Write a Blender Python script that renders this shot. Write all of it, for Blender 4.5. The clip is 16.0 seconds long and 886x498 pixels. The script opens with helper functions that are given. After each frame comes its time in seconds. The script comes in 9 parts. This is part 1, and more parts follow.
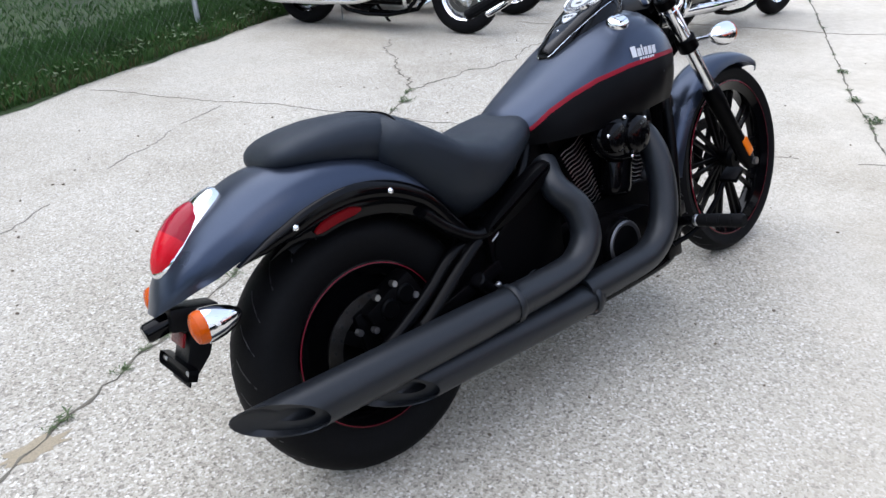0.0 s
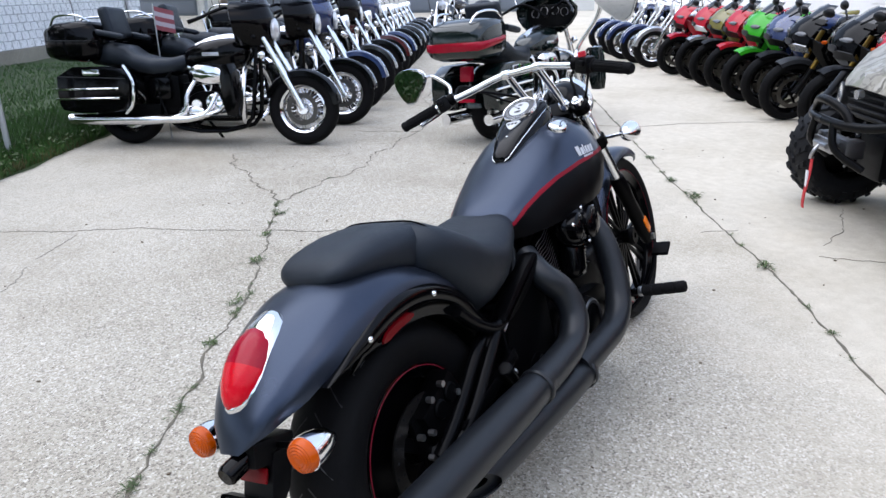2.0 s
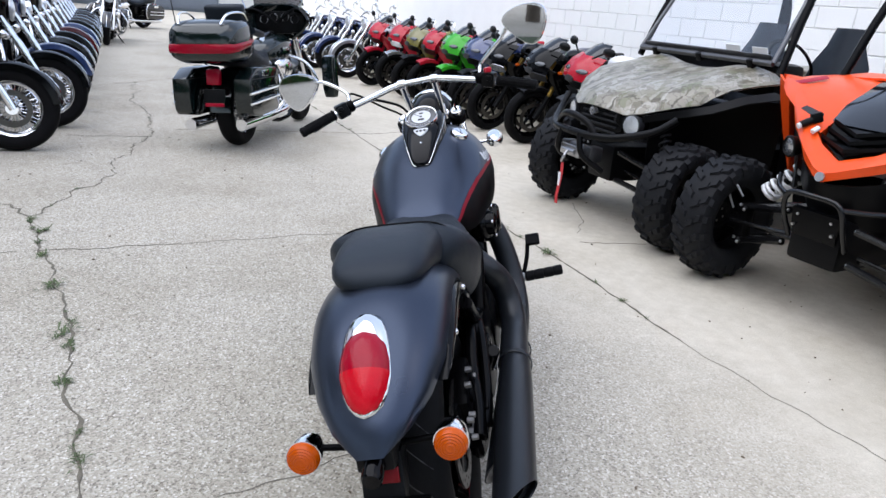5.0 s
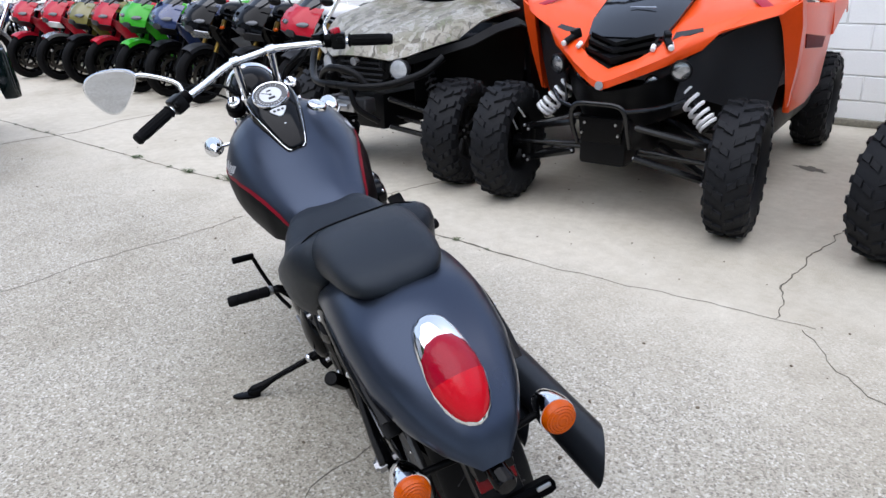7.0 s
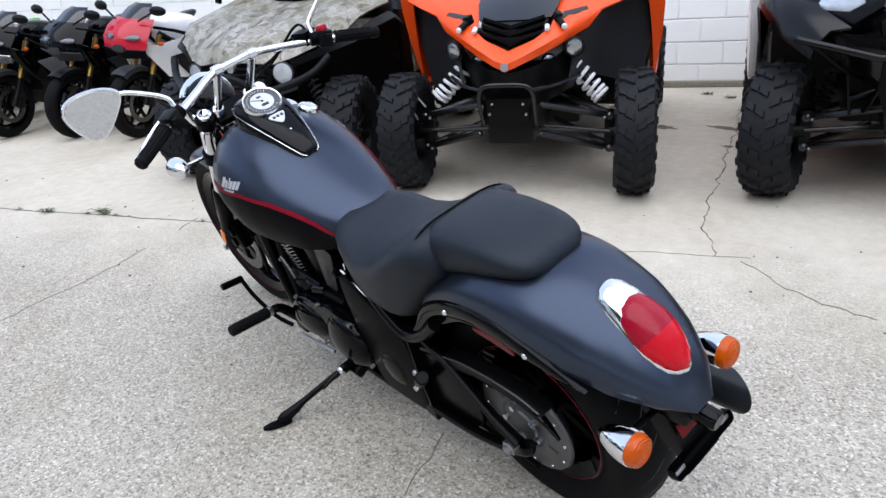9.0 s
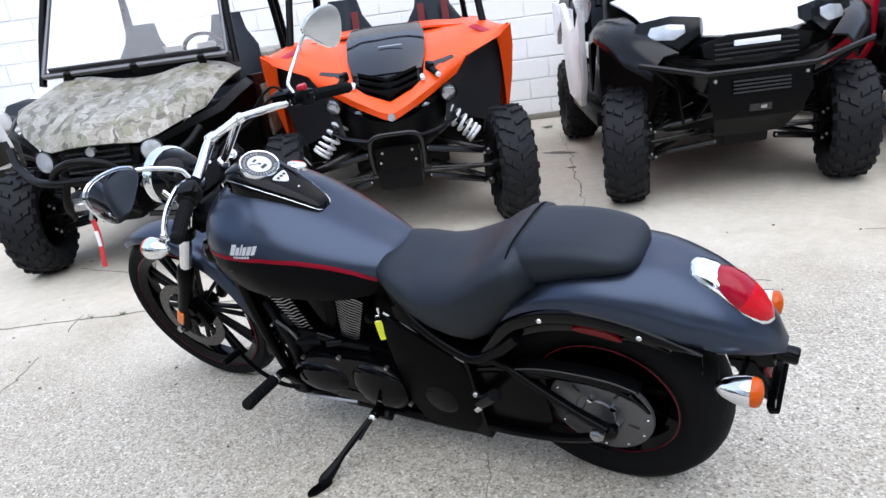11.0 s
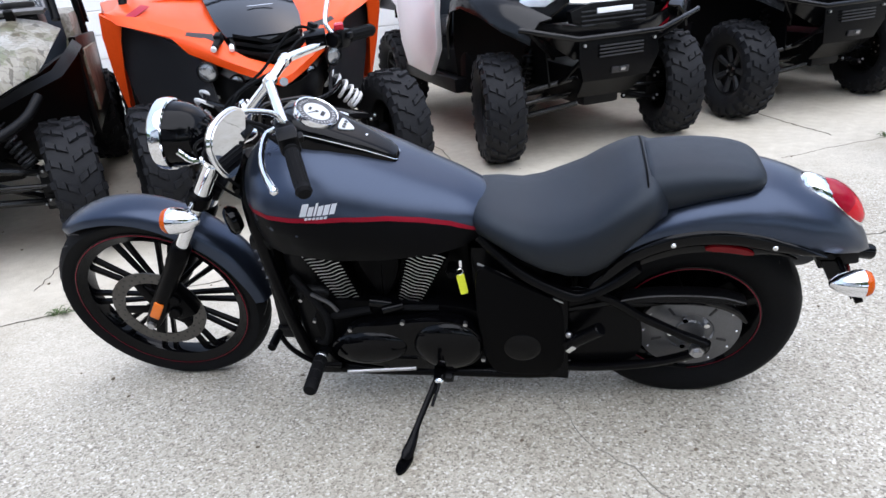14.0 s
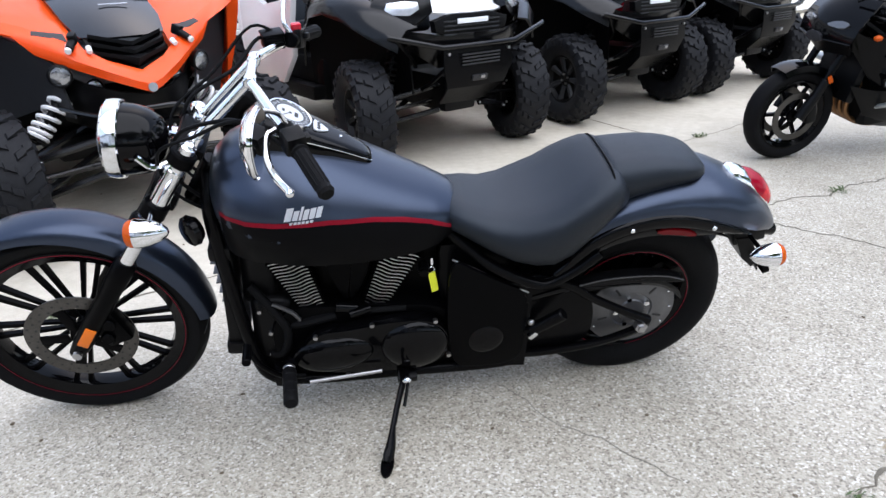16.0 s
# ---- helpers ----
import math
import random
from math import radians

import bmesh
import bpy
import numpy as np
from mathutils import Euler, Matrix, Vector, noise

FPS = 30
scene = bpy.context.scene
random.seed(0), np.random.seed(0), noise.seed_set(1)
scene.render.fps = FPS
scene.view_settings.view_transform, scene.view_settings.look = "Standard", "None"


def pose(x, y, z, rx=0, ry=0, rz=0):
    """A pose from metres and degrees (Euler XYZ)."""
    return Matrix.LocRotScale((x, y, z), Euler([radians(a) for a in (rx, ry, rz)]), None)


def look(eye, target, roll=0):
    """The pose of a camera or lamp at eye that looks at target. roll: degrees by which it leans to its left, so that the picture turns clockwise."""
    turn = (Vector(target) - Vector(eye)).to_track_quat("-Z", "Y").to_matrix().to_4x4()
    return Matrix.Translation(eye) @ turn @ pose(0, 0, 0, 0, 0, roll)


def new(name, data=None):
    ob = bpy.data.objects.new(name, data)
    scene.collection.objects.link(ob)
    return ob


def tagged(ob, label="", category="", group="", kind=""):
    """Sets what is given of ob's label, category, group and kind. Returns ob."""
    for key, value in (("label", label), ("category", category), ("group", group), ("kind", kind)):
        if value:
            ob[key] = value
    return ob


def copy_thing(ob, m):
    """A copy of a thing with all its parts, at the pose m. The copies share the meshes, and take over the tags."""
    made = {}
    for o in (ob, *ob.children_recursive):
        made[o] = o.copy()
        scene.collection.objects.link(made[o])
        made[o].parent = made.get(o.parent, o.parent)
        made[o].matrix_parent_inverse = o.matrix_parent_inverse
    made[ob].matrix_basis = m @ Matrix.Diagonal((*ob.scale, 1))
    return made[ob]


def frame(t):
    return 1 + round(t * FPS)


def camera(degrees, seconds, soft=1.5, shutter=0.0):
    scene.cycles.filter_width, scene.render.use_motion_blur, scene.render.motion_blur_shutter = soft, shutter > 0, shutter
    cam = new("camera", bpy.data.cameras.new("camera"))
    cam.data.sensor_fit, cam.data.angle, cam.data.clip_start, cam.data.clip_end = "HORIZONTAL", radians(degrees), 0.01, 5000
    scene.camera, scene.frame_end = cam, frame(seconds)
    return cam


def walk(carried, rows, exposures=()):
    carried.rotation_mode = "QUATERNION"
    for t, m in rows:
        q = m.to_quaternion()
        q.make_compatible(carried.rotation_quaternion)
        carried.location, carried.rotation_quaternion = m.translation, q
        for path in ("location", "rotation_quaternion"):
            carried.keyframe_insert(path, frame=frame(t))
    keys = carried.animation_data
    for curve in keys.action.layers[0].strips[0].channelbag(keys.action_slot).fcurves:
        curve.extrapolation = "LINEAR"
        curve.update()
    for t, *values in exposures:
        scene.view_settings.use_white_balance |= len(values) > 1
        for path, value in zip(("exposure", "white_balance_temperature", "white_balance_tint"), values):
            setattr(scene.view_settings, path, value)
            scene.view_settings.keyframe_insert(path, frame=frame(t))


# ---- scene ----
cam = camera(64.3, 16.0)
PATH = [
    (0, (-0.759, -1.194, 1.291), (0.402, 0.127, 0.339), -1.2),
    (0.5, (-0.863, -1.139, 1.298), (0.385, 0.082, 0.323), -0.4),
    (1, (-1.051, -1.09, 1.334), (0.405, -0.013, 0.486), 0.8),
    (1.5, (-1.117, -0.984, 1.328), (0.439, 0.033, 0.59), 1.3),
    (2, (-1.15, -0.83, 1.326), (0.458, 0.131, 0.626), -0.8),
    (2.5, (-1.283, -0.724, 1.323), (0.383, 0.132, 0.622), 1.1),
    (3, (-1.452, -0.62, 1.314), (0.311, 0.02, 0.619), 3.9),
    (3.2, (-1.484, -0.582, 1.313), (0.295, -0.02, 0.592), 4.8),
    (5.3, (-1.516, 0.027, 1.318), (0.37, 0.002, 0.653), 3.7),
    (5.5, (-1.47, 0.088, 1.316), (0.405, 0.002, 0.623), 2.6),
    (6, (-1.374, 0.221, 1.3), (0.479, 0.001, 0.581), 1.5),
    (6.5, (-1.347, 0.387, 1.318), (0.428, -0.151, 0.569), 0.5),
    (7, (-1.283, 0.53, 1.301), (0.426, -0.201, 0.561), -1.2),
    (7.5, (-1.117, 0.637, 1.293), (0.535, -0.177, 0.512), -4.3),
    (8, (-1.07, 0.794, 1.305), (0.516, -0.108, 0.487), -4.1),
    (8.5, (-1.067, 0.974, 1.31), (0.418, -0.118, 0.534), -3.5),
    (9, (-0.943, 1.093, 1.298), (0.476, -0.09, 0.533), -4.3),
    (9.5, (-0.808, 1.202, 1.316), (0.57, -0.057, 0.596), -6.3),
    (10, (-0.755, 1.344, 1.333), (0.524, -0.018, 0.62), -7.0),
    (10.2, (-0.726, 1.43, 1.344), (0.478, -0.011, 0.655), -6.9),
    (12.3, (-0.098, 1.713, 1.32), (0.669, -0.001, 0.632), -6.1),
    (12.5, (-0.042, 1.742, 1.315), (0.667, 0.0, 0.633), -5.3),
    (13, (0.133, 1.74, 1.289), (0.724, -0.029, 0.566), -6.1),
    (13.5, (0.279, 1.765, 1.296), (0.753, -0.011, 0.508), -6.0),
    (14, (0.411, 1.871, 1.305), (0.69, 0.053, 0.519), -4.7),
    (14.5, (0.522, 1.877, 1.298), (0.607, 0.013, 0.578), -3.7),
    (15, (0.632, 1.826, 1.3), (0.684, -0.027, 0.548), -4.5),
    (15.5, (0.767, 1.869, 1.315), (0.654, 0.037, 0.519), -3.2),
    (16, (0.87, 1.905, 1.31), (0.591, 0.087, 0.524), -1.4),
]
walk(cam, [(t, look(eye, target, roll)) for t, eye, target, roll in PATH], [(0, 1.85, 6480, 13), (3, 1.66, 6550, 13), (5.5, 1.59, 6600, 13), (8.5, 1.66, 6550, 13), (12.5, 1.97, 6500, 13), (16, 1.93, 6550, 13)])

# ---- light ----
world = bpy.data.worlds.new("world")
scene.world = world
world.use_nodes = True
wn = world.node_tree.nodes
sky = wn.new("ShaderNodeTexSky")
sky.sky_type, sky.sun_disc = "NISHITA", False
sky.sun_elevation, sky.sun_rotation = radians(57), radians(200)
sky.dust_density, sky.ozone_density = 1.2, 1.2
veil = wn.new("ShaderNodeMix")
veil.data_type, veil.inputs["Factor"].default_value = "RGBA", 0.72
veil.inputs[7].default_value = (1.75, 2.10, 2.70, 1)
world.node_tree.links.new(sky.outputs[0], veil.inputs[6])
world.node_tree.links.new(veil.outputs[2], wn["Background"].inputs[0])
wn["Background"].inputs[1].default_value = 0.15
sun = new("sun", bpy.data.lights.new("sun", "SUN"))
sun.data.energy, sun.data.angle, sun.data.color = 1.12, radians(84), (0.97, 0.98, 1.0)
sun.matrix_world = look((0, 0, 10), (0.485 * 4, -0.875 * 4, 10 - 6.2))


# ---- materials ----
def nodes_of(m):
    m.use_nodes = True
    nt = m.node_tree
    return nt, nt.nodes, nt.links, nt.nodes["Principled BSDF"]


def mat(name, color, rough=0.5, metal=0.0, vary=0.12, scale=30.0, bump=0.0, bump_scale=200.0, coat=0.0, wear=0.0, spec=0.5, sky_tint=False):
    """A painted, moulded or metal surface with fine grain and larger cloudy variation."""
    m = bpy.data.materials.new(name)
    nt, n, l, p = nodes_of(m)
    co = n.new("ShaderNodeTexCoord")
    big = n.new("ShaderNodeTexNoise")
    big.inputs["Scale"].default_value, big.inputs["Detail"].default_value = scale * 0.2, 4
    small = n.new("ShaderNodeTexNoise")
    small.inputs["Scale"].default_value, small.inputs["Detail"].default_value = scale * 6, 2
    l.new(co.outputs["Object"], big.inputs["Vector"])
    l.new(co.outputs["Object"], small.inputs["Vector"])
    add = n.new("ShaderNodeMath")
    add.operation = "ADD"
    l.new(big.outputs[0], add.inputs[0])
    l.new(small.outputs[0], add.inputs[1])
    half = n.new("ShaderNodeMath")
    half.operation, half.inputs[1].default_value = "MULTIPLY", 0.5
    l.new(add.outputs[0], half.inputs[0])
    ramp = n.new("ShaderNodeValToRGB")
    ramp.color_ramp.elements[0].position, ramp.color_ramp.elements[1].position = 0.3, 0.7
    ramp.color_ramp.elements[0].color = (*[c * (1 - vary) for c in color], 1)
    ramp.color_ramp.elements[1].color = (*[min(1, c * (1 + vary)) for c in color], 1)
    l.new(half.outputs[0], ramp.inputs[0])
    l.new(ramp.outputs[0], p.inputs["Base Color"])
    rr = n.new("ShaderNodeMapRange")
    rr.inputs["To Min"].default_value, rr.inputs["To Max"].default_value = max(0.02, rough * 0.85), min(1, rough * 1.15 + wear)
    l.new(big.outputs[0], rr.inputs["Value"])
    l.new(rr.outputs[0], p.inputs["Roughness"])
    p.inputs["Metallic"].default_value = metal
    p.inputs["Coat Weight"].default_value = coat
    p.inputs["Coat Roughness"].default_value = 0.06
    if bump:
        fine = n.new("ShaderNodeTexNoise")
        fine.inputs["Scale"].default_value, fine.inputs["Detail"].default_value = bump_scale, 3
        l.new(co.outputs["Object"], fine.inputs["Vector"])
        b = n.new("ShaderNodeBump")
        b.inputs["Strength"].default_value, b.inputs["Distance"].default_value = bump, 0.002
        l.new(fine.outputs[0], b.inputs["Height"])
        l.new(b.outputs[0], p.inputs["Normal"])
    p.inputs["Specular IOR Level"].default_value = spec
    # blue put into the reflections, standing in for bluer sky light
    if sky_tint:
        p.inputs["Specular Tint"].default_value = (0.78, 0.88, 1.0, 1)
    return m


def lens_mat(name, color, rough=0.08, trans=0.22):
    """A coloured, ribbed lamp lens."""
    m = mat(name, color, rough, 0, 0.1, 60, 0.55, 160, coat=0.10, spec=0.22)
    m.node_tree.nodes["Principled BSDF"].inputs["Transmission Weight"].default_value = trans
    m.node_tree.nodes["Principled BSDF"].inputs["IOR"].default_value = 1.5
    return m


def concrete_mat():
    """Worn concrete with the aggregate showing: pebbles, sand, stains."""
    m = bpy.data.materials.new("exposed_concrete")
    nt, n, l, p = nodes_of(m)
    co = n.new("ShaderNodeTexCoord")

    def noise_tex(scale, detail=4, rough=0.55):
        t = n.new("ShaderNodeTexNoise")
        t.inputs["Scale"].default_value, t.inputs["Detail"].default_value, t.inputs["Roughness"].default_value = scale, detail, rough
        l.new(co.outputs["Object"], t.inputs["Vector"])
        return t

    def ramp(src, stops):
        r = n.new("ShaderNodeValToRGB")
        while len(r.color_ramp.elements) < len(stops):
            r.color_ramp.elements.new(0.5)
        for e, (pos, c) in zip(r.color_ramp.elements, stops):
            e.position, e.color = pos, (*c, 1)
        l.new(src, r.inputs[0])
        return r

    def mix(kind, fac, a, b):
        x = n.new("ShaderNodeMix")
        x.data_type, x.blend_type = "RGBA", kind
        if isinstance(fac, float):
            x.inputs["Factor"].default_value = fac
        else:
            l.new(fac, x.inputs["Factor"])
        l.new(a, x.inputs[6])
        l.new(b, x.inputs[7])
        return x.outputs[2]

    peb = n.new("ShaderNodeTexVoronoi")
    peb.inputs["Scale"].default_value = 150
    l.new(co.outputs["Object"], peb.inputs["Vector"])
    peb2 = n.new("ShaderNodeTexVoronoi")
    peb2.inputs["Scale"].default_value = 260
    l.new(co.outputs["Object"], peb2.inputs["Vector"])
    sep = n.new("ShaderNodeSeparateColor")
    l.new(peb.outputs["Color"], sep.inputs[0])
    stones = ramp(sep.outputs[0], [(0.0, (0.055, 0.048, 0.038)), (0.12, (0.18, 0.16, 0.125)), (0.40, (0.36, 0.33, 0.27)), (0.78, (0.46, 0.43, 0.365)), (0.92, (0.56, 0.535, 0.475)), (1.0, (0.80, 0.78, 0.73))])
    sep2 = n.new("ShaderNodeSeparateColor")
    l.new(peb2.outputs["Color"], sep2.inputs[0])
    sand = ramp(sep2.outputs[1], [(0.0, (0.18, 0.16, 0.13)), (0.3, (0.385, 0.355, 0.295)), (1.0, (0.51, 0.48, 0.415))])
    speck = mix("MIX", 0.38, stones.outputs[0], sand.outputs[0])
    paste = ramp(noise_tex(14, 6).outputs[0], [(0.3, (0.50, 0.455, 0.375)), (0.7, (0.59, 0.545, 0.46))])
    # the middle slab is worn down to its stones, the ones beside it are still smooth
    across = n.new("ShaderNodeVectorMath")
    across.operation = "DOT_PRODUCT"
    across.inputs[1].default_value = (-0.485, 0.875, 0.0)
    l.new(co.outputs["Object"], across.inputs[0])
    wob = n.new("ShaderNodeMath")
    wob.operation = "MULTIPLY_ADD"
    wob.inputs[1].default_value = 1.3
    l.new(noise_tex(1.1, 5, 0.6).outputs[0], wob.inputs[0])
    l.new(across.outputs["Value"], wob.inputs[2])
    unit = n.new("ShaderNodeMapRange")
    unit.inputs["From Min"].default_value, unit.inputs["From Max"].default_value = -3.0, 7.0
    l.new(wob.outputs[0], unit.inputs["Value"])
    zone = ramp(unit.outputs[0], [(0.19, (0.12, 0.12, 0.12)), (0.285, (0.95, 0.95, 0.95)), (0.45, (1, 1, 1)), (0.55, (0.75, 0.75, 0.75)), (0.75, (0.60, 0.60, 0.60))])
    base = mix("MIX", zone.outputs[0], paste.outputs[0], speck)
    stain = ramp(noise_tex(0.9, 7, 0.65).outputs[0], [(0.3, (0.72, 0.69, 0.63)), (0.55, (1.0, 0.993, 0.978)), (0.8, (1.0, 0.962, 0.905))])
    l.new(mix("MULTIPLY", 0.8, base, stain.outputs[0]), p.inputs["Base Color"])
    p.inputs["Roughness"].default_value = 0.85
    b = n.new("ShaderNodeBump")
    b.inputs["Strength"].default_value, b.inputs["Distance"].default_value = 0.45, 0.003
    l.new(peb.outputs["Distance"], b.inputs["Height"])
    l.new(b.outputs[0], p.inputs["Normal"])
    return m


def camo_mat():
    """Printed woodland pattern of leaves and twigs, pale tan, grey and brown."""
    m = bpy.data.materials.new("camouflage_print")
    nt, n, l, p = nodes_of(m)
    co = n.new("ShaderNodeTexCoord")
    warp = n.new("ShaderNodeTexNoise")
    warp.inputs["Scale"].default_value, warp.inputs["Detail"].default_value = 9, 3
    l.new(co.outputs["Object"], warp.inputs["Vector"])
    addv = n.new("ShaderNodeMixRGB")
    addv.inputs[0].default_value = 0.12
    l.new(co.outputs["Object"], addv.inputs[1])
    l.new(warp.outputs[1], addv.inputs[2])

    def ramp(src, stops):
        r = n.new("ShaderNodeValToRGB")
        r.color_ramp.interpolation = "CONSTANT"
        while len(r.color_ramp.elements) < len(stops):
            r.color_ramp.elements.new(0.5)
        for e, (pos, c) in zip(r.color_ramp.elements, stops):
            e.position, e.color = pos, (*c, 1)
        l.new(src, r.inputs[0])
        return r

    last = None
    for turn, sc, stops in ((35, 8, [(0.0, (0.20, 0.185, 0.13)), (0.22, (0.29, 0.27, 0.225)), (0.48, (0.12, 0.11, 0.07)), (0.60, (0.22, 0.20, 0.155)), (0.84, (0.34, 0.325, 0.285))]),
                            (-50, 17, [(0.0, (0.07, 0.06, 0.04)), (0.16, (0.33, 0.315, 0.275)), (0.40, (0.15, 0.155, 0.09)), (0.56, (0.25, 0.23, 0.185)), (0.88, (0.09, 0.075, 0.05))])):
        mp = n.new("ShaderNodeMapping")
        mp.inputs["Rotation"].default_value = (0.3, 0.2, radians(turn))
        mp.inputs["Scale"].default_value = (1.0, 2.2, 1.0)
        l.new(addv.outputs[0], mp.inputs["Vector"])
        vo = n.new("ShaderNodeTexVoronoi")
        vo.inputs["Scale"].default_value = sc
        l.new(mp.outputs[0], vo.inputs["Vector"])
        sep = n.new("ShaderNodeSeparateColor")
        l.new(vo.outputs["Color"], sep.inputs[0])
        r = ramp(sep.outputs[0], stops)
        if last is None:
            last = r.outputs[0]
        else:
            mx = n.new("ShaderNodeMixRGB")
            l.new(sep.outputs[1], mx.inputs[0])
            l.new(last, mx.inputs[1])
            l.new(r.outputs[0], mx.inputs[2])
            last = mx.outputs[0]
    wv = n.new("ShaderNodeTexWave")
    wv.inputs["Scale"].default_value, wv.inputs["Distortion"].default_value, wv.inputs["Detail"].default_value = 9.0, 16.0, 3.0
    l.new(addv.outputs[0], wv.inputs["Vector"])
    tr = n.new("ShaderNodeValToRGB")
    tr.color_ramp.elements[0].position, tr.color_ramp.elements[1].position = 0.03, 0.12
    tr.color_ramp.elements[0].color = (0.22, 0.19, 0.14, 1)
    tr.color_ramp.elements[1].color = (1, 1, 1, 1)
    l.new(wv.outputs[1], tr.inputs[0])
    tw = n.new("ShaderNodeMixRGB")
    tw.blend_type, tw.inputs[0].default_value = "MULTIPLY", 0.4
    l.new(last, tw.inputs[1])
    l.new(tr.outputs[0], tw.inputs[2])
    l.new(tw.outputs[0], p.inputs["Base Color"])
    p.inputs["Roughness"].default_value = 0.35
    return m


def glass_mat(name, color=(0.95, 0.97, 1.0), rough=0.02):
    m = bpy.data.materials.new(name)
    nt, n, l, p = nodes_of(m)
    p.inputs["Base Color"].default_value = (*color, 1)
    p.inputs["Transmission Weight"].default_value, p.inputs["Roughness"].default_value, p.inputs["IOR"].default_value = 1.0, rough, 1.45
    return m


CONCRETE = concrete_mat()
FINE_CRACK = mat("fine_crack", (0.235, 0.215, 0.180), 0.95, 0, 0.35, 60, 0.4, 150)
CRACK = mat("crack_dirt", (0.130, 0.115, 0.088), 0.95, 0, 0.5, 60, 0.6, 150)
SOIL = mat("soil", (0.13, 0.10, 0.07), 0.95, 0, 0.4, 20, 0.8, 90)
GRASS = mat("grass_blade", (0.032, 0.090, 0.014), 0.6, 0, 0.45, 8)
CHARCOAL = mat("charcoal_paint", (0.012, 0.012, 0.014), 0.12, 0, 0.06, 10, coat=0.5)
MAROON = mat("maroon_paint", (0.055, 0.003, 0.005), 0.15, 0, 0.06, 10, coat=0.4)
WEED = mat("weed_leaf", (0.055, 0.085, 0.022), 0.6, 0, 0.4, 30)
BLOCK = mat("painted_block", (0.90, 0.90, 0.89), 0.65, 0, 0.03, 12, 0.5, 120)
MORTAR = mat("painted_mortar", (0.90, 0.90, 0.89), 0.8, 0, 0.04, 12, 0.4, 150)
SIDING = mat("white_shingle", (0.74, 0.75, 0.77), 0.6, 0, 0.08, 10)
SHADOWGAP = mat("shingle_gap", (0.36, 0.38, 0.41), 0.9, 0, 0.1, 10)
FOUNDATION = mat("grey_foundation", (0.22, 0.205, 0.165), 0.9, 0, 0.35, 10, 0.5, 60)
RUBBER = mat("tyre_rubber", (0.0048, 0.0048, 0.0052), 0.62, 0, 0.3, 20, 0.2, 300, spec=0.07)
ATV_RUBBER = mat("offroad_rubber", (0.0095, 0.0099, 0.0115), 0.58, 0, 0.4, 14, 0.35, 160, spec=0.15)
SATIN = mat("satin_grey_paint", (0.039, 0.050, 0.075), 0.29, 0.80, 0.05, 40, 0.03, 900, spec=0.5)
SATIN_BLACK = mat("satin_black_paint", (0.0012, 0.0012, 0.0015), 0.34, 0, 0.15, 30, spec=0.045)
TANK_BLACK = mat("tank_black_paint", (0.0016, 0.0016, 0.002), 0.42, 0, 0.1, 30, spec=0.06)
GLOSS_BLACK = mat("gloss_black_paint", (0.0014, 0.0014, 0.0018), 0.08, 0, 0.1, 20, spec=0.15)
FRAME_BLACK = mat("frame_black", (0.0016, 0.0016, 0.002), 0.26, 0, 0.15, 30, spec=0.09)
EXHAUST = mat("heatproof_black", (0.010, 0.012, 0.015), 0.40, 0.2, 0.15, 25, 0.06, 500, spec=0.4)
VINYL = mat("seat_vinyl", (0.0062, 0.0082, 0.0118), 0.46, 0, 0.15, 30, 0.35, 700, spec=0.34, sky_tint=True)
PLASTIC = mat("black_plastic", (0.0028, 0.0028, 0.0032), 0.36, 0, 0.2, 25, 0.2, 350, spec=0.13)
GLOSS_PLASTIC = mat("glossy_black_plastic", (0.0030, 0.0030, 0.0034), 0.17, 0, 0.2, 25, 0.08, 200, spec=0.28)
ARM_BLACK = mat("powder_coated_steel", (0.004, 0.004, 0.0045), 0.22, 0, 0.2, 30, 0.05, 200, spec=0.42)
SMOKED_LAMP = mat("smoked_lamp", (0.10, 0.105, 0.115), 0.10, 0.3, 0.3, 60, 0.3, 70, coat=0.3)
PLASTIC_GREY = mat("dark_grey_plastic", (0.020, 0.021, 0.024), 0.5, 0, 0.2, 25, 0.25, 350, spec=0.3)
CHROME = mat("chrome", (0.82, 0.83, 0.85), 0.07, 1.0, 0.03, 20)
STEEL = mat("brushed_steel", (0.42, 0.42, 0.43), 0.32, 1.0, 0.12, 40, 0.05, 400)
ALLOY_DARK = mat("dark_alloy", (0.12, 0.12, 0.125), 0.4, 0.9, 0.15, 40)
FIN_EDGE = mat("polished_fin", (0.70, 0.70, 0.71), 0.30, 1.0, 0.1, 60)
RIM_RED = mat("rim_red", (0.15, 0.003, 0.014), 0.4, 0, 0.1, 40, spec=0.2)
DISC = mat("disc_steel", (0.095, 0.091, 0.086), 0.34, 1.0, 0.25, 40, 0.05, 400)
PULLEY = mat("grey_pulley", (0.13, 0.13, 0.135), 0.45, 0.8, 0.15, 40, 0.05, 400)
RED_LINE = mat("red_pinstripe", (0.34, 0.006, 0.024), 0.35, 0, 0.1, 40, spec=0.25)
RED_LENS_LOW = lens_mat("red_lens_ribbed", (0.50, 0.003, 0.012), 0.10, 0.0)
HARNESS = mat("dark_red_harness", (0.12, 0.008, 0.010), 0.8, 0, 0.15, 90, 0.5, 400)
RED_LENS = lens_mat("red_lens", (0.27, 0.0012, 0.014), 0.10, 0.0)
AMBER_LENS = lens_mat("amber_lens", (0.46, 0.066, 0.0002), 0.14, 0.0)
FORK_AMBER = mat("amber_reflector", (0.70, 0.15, 0.004), 0.2, 0, 0.1, 80, 0.3, 300)
